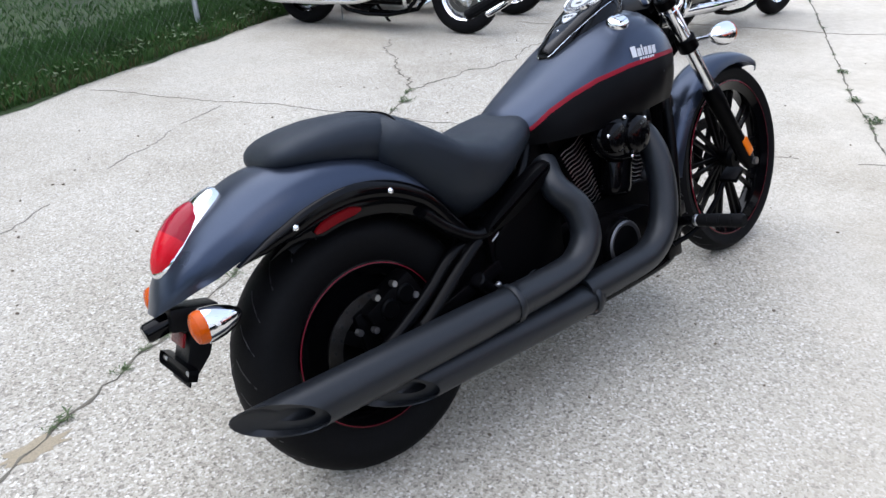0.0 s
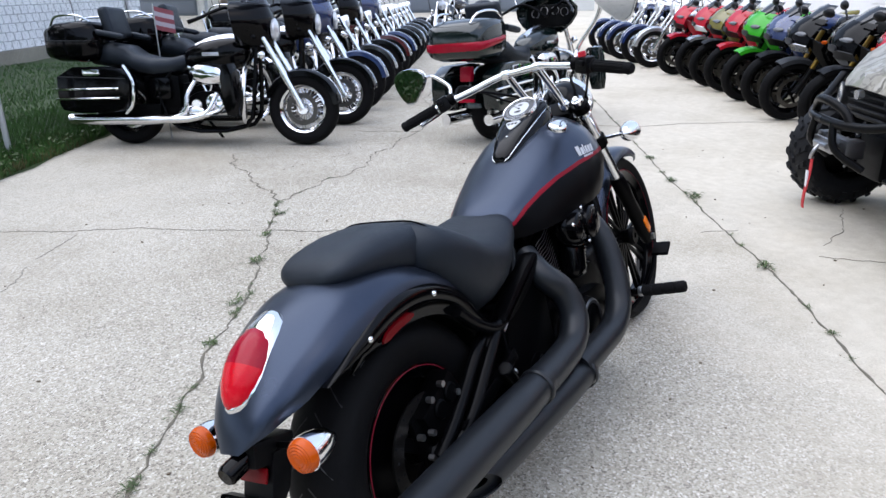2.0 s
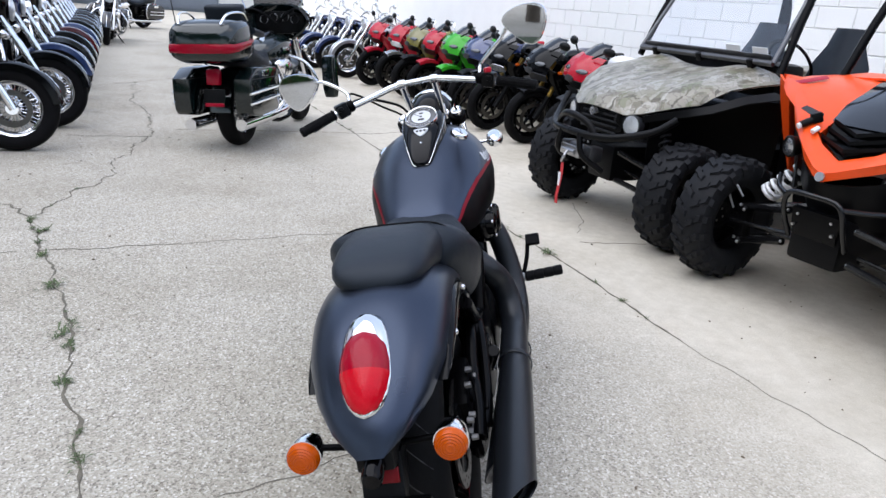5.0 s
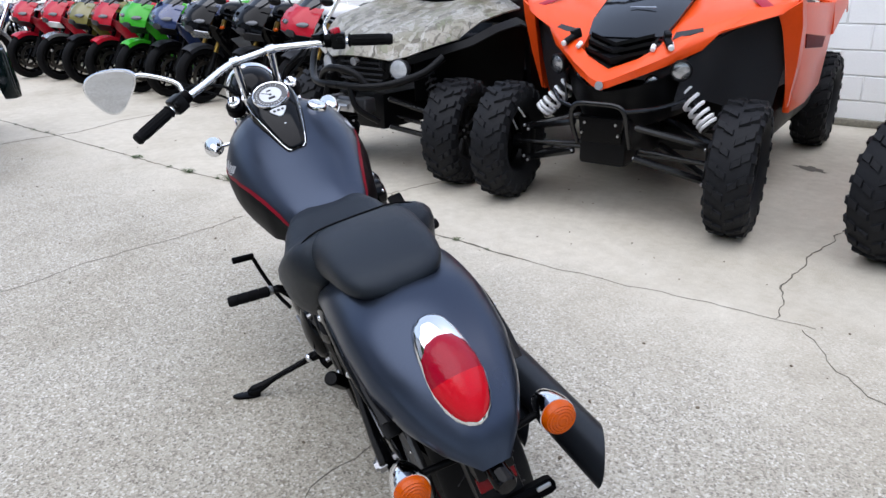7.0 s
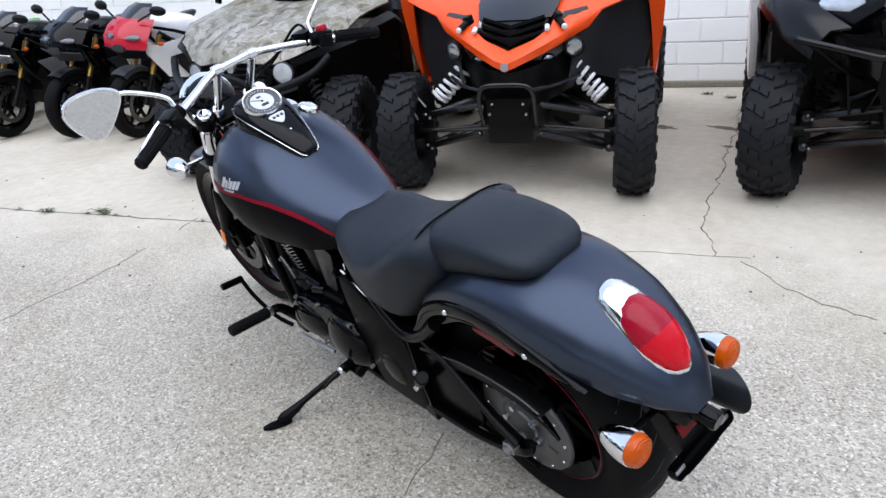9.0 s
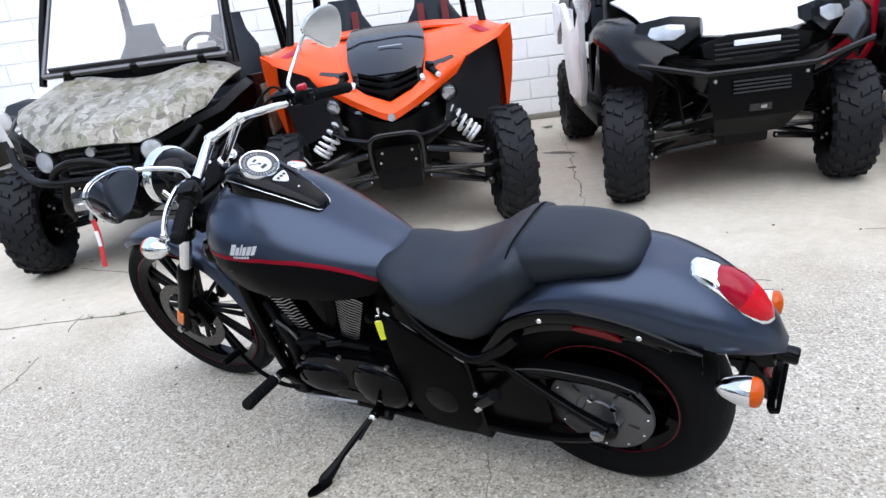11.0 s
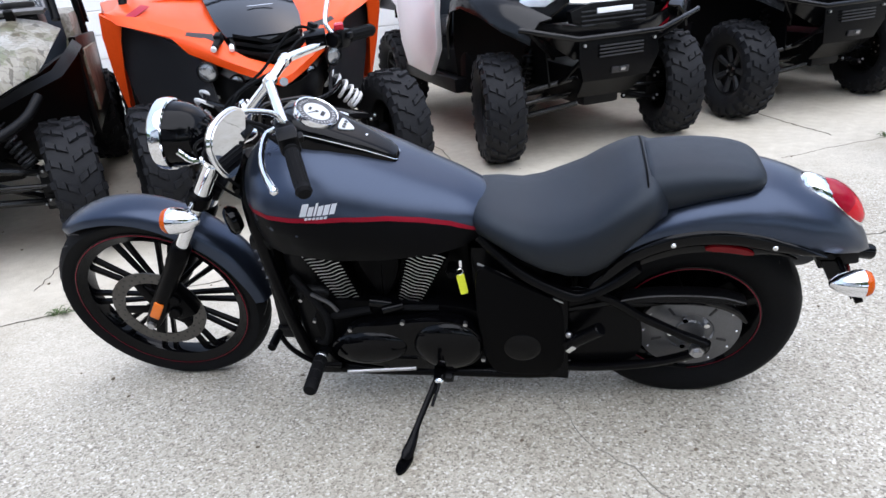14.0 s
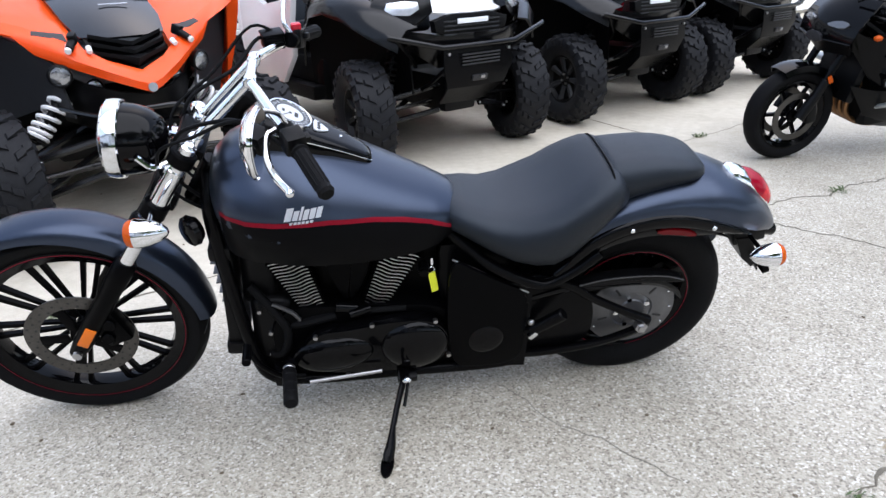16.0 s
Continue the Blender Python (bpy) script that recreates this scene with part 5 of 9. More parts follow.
part("stand_foot", moved(plate(rounded([(-0.045, -0.012), (-0.020, -0.019), (0.030, -0.016), (0.050, 0.0), (0.030, 0.016), (-0.020, 0.019), (-0.045, 0.012)], 2), 0.009, pose(0, 0, 0, 90, 0, 0), 0.002), inv @ pose(0.801, 0.352, 0.006, 0, 0, 78)), FRAME_BLACK, std)
part("stand_pivot", join(cyl(piv + V(0, -0.02, 0), piv + V(0, 0.022, 0), 0.016, segs=14), box((0.06, 0.09, 0.035), tuple(piv + V(-0.008, -0.045, -0.015)), (-20, 0, 0), bevel=0.008)), FRAME_BLACK, std)
part("bolt", moved(ellipsoid((0.0145, 0.012, 0.0145)), Matrix.Translation(piv + V(-0.004, 0.028, 0.004))), CHROME, std)
# key tag and ring
tagt = part("key_tag", moved(plate([(-0.011, 0.003), (-0.008, 0.006), (0.008, 0.006), (0.011, 0.003), (0.011, -0.052), (0.009, -0.056), (-0.009, -0.056), (-0.011, -0.052)], 0.0014), inv @ pose(0.634, 0.150, 0.479, 0, 10, 20)), TAG, bike, "yellow plastic key tag on a ring")
part("key_ring", join(moved(lathe([(0.009, -0.001), (0.0105, 0), (0.009, 0.001), (0.0075, 0), (0.009, -0.001)], 16), inv @ pose(0.634, 0.150, 0.492, 0, 0, 20)), moved(box((0.008, 0.006, 0.022), bevel=0.002), inv @ pose(0.632, 0.144, 0.514, 0, 0, 10))), CHROME, tagt)
part("ignition_lock", join(cyl((0.648, 0.095, 0.545), (0.648, 0.128, 0.545), 0.016), cyl((0.648, 0.12, 0.545), (0.648, 0.136, 0.545), 0.012)), SATIN_BLACK, bike)

# ---- the yard ----
LOT = 29.0
U = V(math.cos(radians(LOT)), math.sin(radians(LOT)), 0)
N = V(-math.sin(radians(LOT)), math.cos(radians(LOT)), 0)


def yard(u, v, z=0.0):
    """A place by metres along and across the yard."""
    return U * u + N * v + V(0, 0, z)


ground = bmesh.new()
gs = [ground.verts.new(p) for p in ((-600, -600, 0), (600, -600, 0), (600, 600, 0), (-600, 600, 0))]
ground.faces.new(gs)
ground = tagged(part("pavement", ground, CONCRETE), "worn pale concrete yard with exposed aggregate", "pavement", kind="structure")


def crack(pts, w=0.006, rough=0.02, seed=0, broken=0.0, faint=False):
    """A ragged open crack along a rough line: a narrow dirt-filled strip with uneven edges."""
    rnd = random.Random(seed)
    P = [V(x, y, 0) for x, y in pts]
    line = []
    for a, b in zip(P, P[1:]):
        n = max(3, int((b - a).length / 0.035))
        side = V(-(b - a).y, (b - a).x, 0).normalized()
        drift = 0.0
        for i in range(n):
            drift = drift * 0.85 + rnd.uniform(-rough, rough) * 0.6
            line.append(a.lerp(b, i / n) + side * drift * math.sin(math.pi * i / n) ** 0.3)
    line.append(P[-1])
    bm = bmesh.new()
    prev, shut = None, False
    for i, p in enumerate(line):
        d = (line[min(i + 1, len(line) - 1)] - line[max(0, i - 1)]).normalized()
        side = V(-d.y, d.x, 0)
        k = w * rnd.uniform(0.35, 1.5) * (0.3 if i in (0, len(line) - 1) else 1)
        row = [bm.verts.new(p + side * k + V(0, 0, 0.0015)), bm.verts.new(p + V(0, 0, 0.0035)), bm.verts.new(p - side * k + V(0, 0, 0.0015))]
        if broken and rnd.random() < 0.12:
            shut = rnd.random() < broken
        if prev and not shut:
            bm.faces.new((prev[0], row[0], row[1], prev[1]))
            bm.faces.new((prev[1], row[1], row[2], prev[2]))
        prev = row
    part("crack", bm, FINE_CRACK if faint else CRACK, ground)
    return line


J1 = crack([(-3.2, -0.95), (-1.4, 0.08), (-0.75, 0.46), (-0.24, 0.75), (0.52, 1.24), (1.26, 1.73), (2.12, 2.38)], 0.0055, 0.03, 1)
J1b = crack([(2.12, 2.38), (2.56, 2.43), (3.28, 2.51), (3.83, 2.66), (4.68, 2.87), (5.7, 3.4), (6.2, 3.8), (8.0, 4.7)], 0.0055, 0.05, 2)
crack([(2.12, 2.38), (2.5, 3.0), (3.02, 3.74)], 0.006, 0.05, 3)
J2 = crack([(11.5, 4.5), (7.27, 2.04), (5.09, 0.90), (3.86, 0.27), (2.43, -0.55), (1.39, -1.06)], 0.0055, 0.012, 4)
crack([(1.39, -1.06), (0.46, -1.62), (-0.12, -1.94), (-1.1, -2.44), (-2.2, -3.03), (-4.5, -4.3)], 0.0016, 0.015, 4, 0.5, True)
crack([(0.60, 3.95), (0.89, 3.43), (1.41, 2.58), (1.74, 1.92), (1.97, 1.44)], 0.0030, 0.025, 5, 0.15)
crack([(1.97, 1.44), (2.35, 0.82), (2.66, 0.14), (2.95, -0.33)], 0.0018, 0.025, 25, 0.4, True)
crack([(5.0, 2.8), (5.48, 1.80), (5.77, 1.05), (6.15, 0.70), (6.63, -0.13)], 0.006, 0.02, 6)
crack([(1.08, 2.97), (0.05, 2.29), (-0.55, 1.86)], 0.0024, 0.03, 7, 0.35, True)
crack([(3.69, -0.82), (3.22, -0.85), (2.72, -0.76), (2.19, -0.68)], 0.0025, 0.025, 8, 0.3)
crack([(2.72, -0.76), (2.79, -1.06), (2.9, -1.5)], 0.0025, 0.025, 9)
crack([(1.82, -4.46), (1.35, -3.45), (1.12, -2.94), (0.75, -2.07), (0.62, -1.84), (0.46, -1.62)], 0.003, 0.028, 10)
crack([(0.35, -1.64), (0.09, -1.50), (-0.25, -1.46)], 0.0016, 0.03, 11)
crack([(4.31, 3.46), (4.59, 2.84)], 0.004, 0.03, 12)
crack([(0.40, 0.02), (0.32, 0.20), (0.18, 0.34), (0.04, 0.55)], 0.0013, 0.02, 13, 0.4, True)
crack([(-0.9, -1.15), (-1.59, -1.42), (-1.88, -1.46), (-2.33, -1.62), (-3.1, -1.8)], 0.006, 0.04, 14)
crack([(-1.24, -1.14), (-1.40, -0.92), (-1.62, -0.66)], 0.004, 0.03, 15)
crack([(-1.19, -3.54), (-1.32, -3.2), (-1.45, -2.85)], 0.006, 0.02, 16)
crack([(7.5, 4.75), (8.83, 4.38)], 0.008, 0.05, 17)

# oil and dirt marks
bm = bmesh.new()
rnd = random.Random(5)


def blot(cx, cy, rx, ry, z, seed):
    r = random.Random(seed)
    n = 22
    c = bm.verts.new((cx, cy, z))
    vs = []
    for i in range(n):
        a = 2 * math.pi * i / n
        k = r.uniform(0.55, 1.1)
        vs.append(bm.verts.new((cx + rx * k * math.cos(a), cy + ry * k * math.sin(a), z)))
    for i in range(n):
        bm.faces.new((c, vs[i], vs[(i + 1) % n]))


for i, (x, y, rx, ry) in enumerate([(1.55, -3.75, 0.16, 0.05), (1.95, -3.55, 0.14, 0.06), (1.30, -3.30, 0.05, 0.03)]):
    blot(x, y, rx, ry, 0.0022, i)
part("oil_stain", bm, mat("oil_stain", (0.13, 0.115, 0.095), 0.7, 0, 0.3, 20), ground)
bm = bmesh.new()
blot(-0.66, 0.52, 0.10, 0.045, 0.0012, 40)
part("dirt_patch", bm, mat("dry_dirt", (0.30, 0.25, 0.17), 0.95, 0, 0.3, 40, 0.6, 120), ground)


def weed_clump(p, size, seed, name="weed"):
    """A tuft of narrow leaves growing out of a crack."""
    r = random.Random(seed)
    bm = bmesh.new()
    for _ in range(int(14 + 300 * size)):
        a, l = r.uniform(0, 6.28), size * r.uniform(0.5, 1.2)
        b = p + V(r.gauss(0, size * 0.55), r.gauss(0, size * 0.30), 0.002)
        d = V(math.cos(a), math.sin(a), 0)
        up = r.uniform(0.25, 0.8)
        s = V(-d.y, d.x, 0) * l * 0.10
        m1, tip = b + d * l * 0.45 + V(0, 0, l * up * 0.6), b + d * l + V(0, 0, l * up * 0.5)
        v = [bm.verts.new(q) for q in (b - s * 0.4, b + s * 0.4, m1 + s, tip, m1 - s)]
        bm.faces.new(v)
    return part(name, bm, WEED, ground)


rnd = random.Random(12)
for line, n, lo, hi in ((J1, 44, 0.012, 0.030), (J2, 40, 0.012, 0.028), (J1b, 8, 0.01, 0.02)):
    for k in range(n):
        weed_clump(rnd.choice(line), rnd.uniform(lo, hi), 100 + k)
for k, (x, y, s) in enumerate([(1.27, 1.74, 0.045), (1.95, 2.20, 0.040), (1.60, 2.00, 0.035), (0.86, 1.45, 0.04), (0.52, 1.25, 0.03), (3.52, 0.03, 0.06), (2.45, -0.54, 0.05), (3.86, 0.27, 0.05), (4.5, 0.58, 0.045), (-1.9, -1.46, 0.05), (-1.75, -2.78, 0.05), (2.05, -4.75, 0.05), (2.3, -4.8, 0.05)]):
    weed_clump(V(x, y, 0), s, 300 + k)

# leaves and pebbles lying about
bm = bmesh.new()
rnd = random.Random(3)
for _ in range(260):
    x, y = rnd.uniform(-1.5, 5), rnd.uniform(-2.5, 3.4)
    s = rnd.uniform(0.003, 0.009)
    b = ellipsoid((s, s * rnd.uniform(0.5, 0.9), s * 0.45), (x, y, s * 0.3), (0, 0, rnd.uniform(0, 180)), 6, 4)
    me = bpy.data.meshes.new("t")
    b.to_mesh(me)
    b.free()
    bm.from_mesh(me)
    bpy.data.meshes.remove(me)
tagged(part("gravel", bm, SOIL), "scattered pebbles and grit on the concrete", "gravel", kind="stuff")

# wall behind the buggies, of painted blocks
WALL_V = N.dot(V(2.6, -5.07, 0))
wall = tagged(part("wall_south", moved(box((40, 0.25, 3.2)), pose(*yard(5.0, WALL_V - 0.135, 1.6), 0, 0, LOT)), MORTAR), "white painted concrete block wall", "wall", kind="structure")
# lawn, fence and house on the far side
EDGE_V = N.dot(V(0.85, 4.24, 0))
bm = bmesh.new()
n = 90
rnd = random.Random(9)
front_row = [bm.verts.new(yard(-14 + i * 0.4, EDGE_V + rnd.uniform(-0.05, 0.09), 0.004)) for i in range(n)]
mid_row = [bm.verts.new(yard(-14 + i * 0.4, EDGE_V + 0.35 + rnd.uniform(-0.05, 0.05), 0.035 + rnd.uniform(0, 0.02))) for i in range(n)]
back_row = [bm.verts.new(yard(-14 + i * 0.4, EDGE_V + 7.6, 0.06)) for i in range(n)]
for a, b in ((front_row, mid_row), (mid_row, back_row)):
    for i in range(n - 1):
        bm.faces.new((a[i], a[i + 1], b[i + 1], b[i]))
tagged(part("lawn", bm, mat("lawn_soil", (0.032, 0.055, 0.014), 0.9, 0, 0.5, 5, 0.8, 30)), "mown green lawn along the concrete edge", "lawn", kind="structure")


def grass(u0, u1, v0, v1, count, hmin, hmax, seed, name, material=GRASS):
    """Blades by the thousand, in one mesh."""
    r = np.random.RandomState(seed)
    uu = r.uniform(u0, u1, count)
    vv = v0 + (v1 - v0) * r.uniform(0, 1, count) ** 1.3
    h = r.uniform(hmin, hmax, count)
    a = r.uniform(0, 2 * np.pi, count)
    lean = r.uniform(0.1, 0.7, count) * h
    w = 0.0035 + h * 0.035
    Un, Nn = np.array(U), np.array(N)
    base = uu[:, None] * Un + vv[:, None] * Nn + np.array([0, 0, 0.02]) * np.minimum(1, (vv - v0) / 0.3)[:, None]
    d = np.stack([np.cos(a), np.sin(a), 0 * a], 1)
    s = np.stack([-np.sin(a), np.cos(a), 0 * a], 1) * w[:, None]
    mid = base + d * (lean * 0.35)[:, None] + np.stack([0 * h, 0 * h, h * 0.6], 1)
    tip = base + d * lean[:, None] + np.stack([0 * h, 0 * h, h], 1)
    verts = np.stack([base - s, base + s, mid + s * 0.8, tip, mid - s * 0.8], 1).reshape(-1, 3)
    k = np.arange(count)[:, None] * 5
    me = bpy.data.meshes.new(name)
    me.from_pydata(verts.tolist(), [], np.concatenate([k, k + 1, k + 2, k + 3, k + 4], 1).tolist())
    me.materials.append(material)
    return tagged(new(name, me), "green grass blades, longer and weedy at the edge", "grass", kind="stuff")


grass(-2.0, 6.5, EDGE_V + 0.02, EDGE_V + 1.2, 26000, 0.03, 0.13, 1, "grass_edge")
grass(-3.0, 12.0, EDGE_V + 0.8, EDGE_V + 7.4, 42000, 0.04, 0.09, 2, "grass")
grass(-1.0, 5.0, EDGE_V + 0.02, EDGE_V + 0.45, 5000, 0.04, 0.10, 3, "dry_grass", mat("dry_grass_blade", (0.085, 0.085, 0.03), 0.8, 0, 0.4, 8))
# broad weeds along the edge
bm = bmesh.new()
rnd = random.Random(21)
for _ in range(1500):
    p = yard(rnd.uniform(-1.2, 5.5), EDGE_V + abs(rnd.gauss(0, 0.16)) + 0.02, rnd.uniform(0.01, 0.12))
    a, l = rnd.uniform(0, 6.28), rnd.uniform(0.02, 0.06)
    d, s = V(math.cos(a), math.sin(a), rnd.uniform(-0.2, 0.6)), V(-math.sin(a), math.cos(a), 0)
    bm.faces.new([bm.verts.new(q) for q in (p, p + d * l * 0.5 + s * l * 0.28, p + d * l, p + d * l * 0.5 - s * l * 0.28)])
tagged(part("edge_weeds", bm, WEED), "low broad-leaved weeds along the lawn edge", "weeds", kind="stuff")

# chain-link fence
FENCE_V = N.dot(V(2.0, 5.27, 0))
fu = U.dot(V(2.0, 5.27, 0))
fence = thing("chain_link_fence", "galvanised chain-link fence standing in the grass", "fence")
for i in range(-2, 4):
    pst = part("post", join(cyl(yard(fu + i * 2.6, FENCE_V, 0), yard(fu + i * 2.6, FENCE_V, 1.5), 0.024, segs=12), ellipsoid((0.027, 0.027, 0.02), tuple(yard(fu + i * 2.6, FENCE_V, 1.5)), u=10, v=6)), GALV, fence)
part("top_rail", cyl(yard(fu - 5.2, FENCE_V, 1.46), yard(fu + 7.8, FENCE_V, 1.46), 0.018, segs=8), GALV, fence)
verts, edges = [], []
me_v, me_f = [], []


def wire(a, b, r=0.0006):
    d = (b - a).normalized()
    s1 = d.orthogonal().normalized() * r
    s2 = d.cross(s1)
    k = len(me_v)
    for p in (a, b):
        me_v.extend([tuple(p + s1), tuple(p - s1 * 0.5 + s2 * 0.87), tuple(p - s1 * 0.5 - s2 * 0.87)])
    me_f.extend([(k, k + 1, k + 4, k + 3), (k + 1, k + 2, k + 5, k + 4), (k + 2, k, k + 3, k + 5)])


step = 0.075
count = int(13 / step)
for i in range(-19, count):
    for sgn in (1, -1):
        u0, u1 = i * step, i * step + 1.42
        lo, hi = (0.03, 1.45) if sgn > 0 else (1.45, 0.03)
        if u0 < 0:
            f = -u0 / 1.42
            lo, u0 = lo + (hi - lo) * f, 0.0
        if u1 > 13:
            f = (13 - u0) / (u1 - u0)
            hi, u1 = lo + (hi - lo) * f, 13.0
        if u1 > u0:
            wire(yard(fu - 5.2 + u0, FENCE_V + 0.026 + 0.002 * sgn, lo), yard(fu - 5.2 + u1, FENCE_V + 0.026 + 0.002 * sgn, hi))
me = bpy.data.meshes.new("wire_mesh")
me.from_pydata(me_v, [], me_f)
me.materials.append(mat("old_wire", (0.16, 0.17, 0.16), 0.6, 0.5, 0.2, 30))
wm = new("wire_mesh", me)
wm.parent = fence
wm["kind"] = "stuff"

# the white shingled house behind the lawn
HV = N.dot(V(5.9, 12.7, 0))
HU0, HU1 = 8.2, U.dot(V(8.7, 12.0, 0)) + 4.4
house = thing("house", "white shingle-clad house with a grey foundation beyond the lawn", "house")
part("wall", moved(box((HU1 - HU0, 0.2, 6.4)), pose(*yard((HU0 + HU1) / 2, HV + 0.13, 3.5), 0, 0, LOT)), SHADOWGAP, house)
for end in (HU0 + 0.1, HU1 - 0.1):
    part("wall", moved(box((9.0, 0.2, 6.4)), pose(*yard(end, HV + 4.74, 3.5), 0, 0, LOT + 90)), SIDING, house)
part("foundation", moved(box((HU1 - HU0 + 0.1, 0.3, 0.30)), pose(*yard((HU0 + HU1) / 2, HV + 0.1, 0.15), 0, 0, LOT)), FOUNDATION, house)
part("roof", moved(loft([[V(x, -5.0, 6.8), V(x, 0, 9.2), V(x, 5.0, 6.8), V(x, 5.0, 6.7), V(x, 0, 9.05), V(x, -5.0, 6.7)] for x in (-(HU1 - HU0) / 2 - 0.4, (HU1 - HU0) / 2 + 0.4)]), pose(*yard((HU0 + HU1) / 2, HV + 4.6, 0), 0, 0, LOT)), mat("roof_shingle", (0.12, 0.11, 0.11), 0.9, 0, 0.25, 8), house)
# shingles as real tabs, joined: too many to tell apart singly
sv, sf = [], []
rnd = random.Random(31)
tabw, tabh = 0.24, 0.155
rows = 34
for r_ in range(rows):
    z = 0.30 + r_ * tabh
    u = HU0 + (0.5 * tabw if r_ % 2 else 0)
    while u < HU1 - tabw:
        if u > HU0 + 0.05:
            k = len(sv)
            g = 0.012
            t = rnd.uniform(0, 0.006)
            for (du, dz, dv) in ((g, 0.012, -0.016 - t), (tabw - g, 0.012, -0.016 - t), (tabw - g, tabh, -0.004), (g, tabh, -0.004), (g, 0.012, 0.02), (tabw - g, 0.012, 0.02)):
                sv.append(tuple(yard(u + du, HV + 0.03 + dv, z + dz)))
            sf.extend([(k, k + 1, k + 2, k + 3), (k, k + 4, k + 5, k + 1)])
        u += tabw
me = bpy.data.meshes.new("wall_shingles")
me.from_pydata(sv, [], sf)
me.materials.append(SIDING)
sh = new("wall_shingles", me)
sh.parent = house
sh["kind"] = "stuff"

# far end of the yard: pale building, trees
far = thing("far_building", "pale low building with dark bay doors at the far end", "building")
FB = pose(*yard(38, 6.0, 0), 0, 0, LOT)
part("wall", moved(box((0.4, 26, 4.6), (0, 0, 2.3)), FB), mat("pale_stucco", (0.55, 0.55, 0.53), 0.8, 0, 0.08, 3), far)
part("roof", moved(box((1.2, 26.6, 0.25), (0.2, 0, 4.72)), FB), mat("flat_roof_edge", (0.25, 0.25, 0.26), 0.7), far)
for k in range(5):
    dr = part("door", moved(box((0.08, 3.2, 2.9), (-0.22, -9.6 + k * 4.8, 1.45), bevel=0.02), FB), mat("bay_door", (0.10, 0.12, 0.14), 0.4, 0, 0.1, 3), far)
    for j in range(4):
        part("panel", moved(box((0.03, 3.0, 0.58), (-0.275, -9.6 + k * 4.8, 0.42 + j * 0.70), bevel=0.01), FB), mat("bay_panel", (0.13, 0.15, 0.18), 0.35, 0, 0.1, 3), dr)


def tree(at, h, seed):
    """Tapered trunk with limbs and a crown of leaf clumps."""
    r = random.Random(seed)
    t = thing("tree", "broad leafy green tree of the partly added backdrop round the yard", "tree", pose(*at), "trees round the yard")
    limbs = [tube([(0, 0, 0), (0.05, 0.03, h * 0.25), (0.02, -0.05, h * 0.5), (0.0, 0.05, h * 0.8)], [0.22, 0.17, 0.12, 0.05], 10, 4)]
    tips = []
    for k in range(11):
        a, z = r.uniform(0, 6.28), h * r.uniform(0.3, 0.75)
        tip = V(math.cos(a) * h * r.uniform(0.15, 0.33), math.sin(a) * h * r.uniform(0.15, 0.33), z + h * r.uniform(0.08, 0.25))
        limbs.append(tube([(0, 0, z), tip * 0.5 + V(0, 0, z * 0.55), tip], [0.07, 0.05, 0.02], 6, 3))
        tips.append(tip)
    part("trunk", join(*limbs), BARK, t)
    rs = np.random.RandomState(seed)
    cents = np.array([tuple(q) for q in tips] + [(0, 0, h * 0.9), (0.4, 0.2, h * 0.8), (-0.5, 0, h * 0.7)])
    cnt = 6500
    c = cents[rs.randint(0, len(cents), cnt)] + rs.normal(0, h * 0.085, (cnt, 3))
    d = rs.normal(0, 1, (cnt, 3))
    d /= np.linalg.norm(d, axis=1)[:, None]
    e = np.cross(d, rs.normal(0, 1, (cnt, 3)))
    e /= np.linalg.norm(e, axis=1)[:, None]
    s = rs.uniform(0.10, 0.24, cnt)[:, None]
    vv = np.stack([c - d * s, c + e * s * 0.5, c + d * s, c - e * s * 0.5], 1).reshape(-1, 3)
    k = np.arange(cnt)[:, None] * 4
    me = bpy.data.meshes.new("crown")
    me.from_pydata(vv.tolist(), [], np.concatenate([k, k + 1, k + 2, k + 3], 1).tolist())
    me.materials.append(LEAF)
    o = new("crown", me)
    o.parent = t
    return t


# from (-24, -7) on the trees are unseen, added to darken reflections
for k, (u, v, h) in enumerate([(22, 13.5, 8), (29, 16, 9), (33, 11, 8), (44, 2, 10), (46, 12, 11), (17.5, 18, 9), (-24, -7, 9), (-27, -1, 10), (-23, 5, 9), (-28, 11, 11), (-22, 16, 9), (-15, 14, 9), (-9.5, 15.5, 10), (-4, 13.5, 9), (1.5, 15, 10), (5.2, 13, 8.5)]):
    tree(yard(u, v), h, 60 + k)

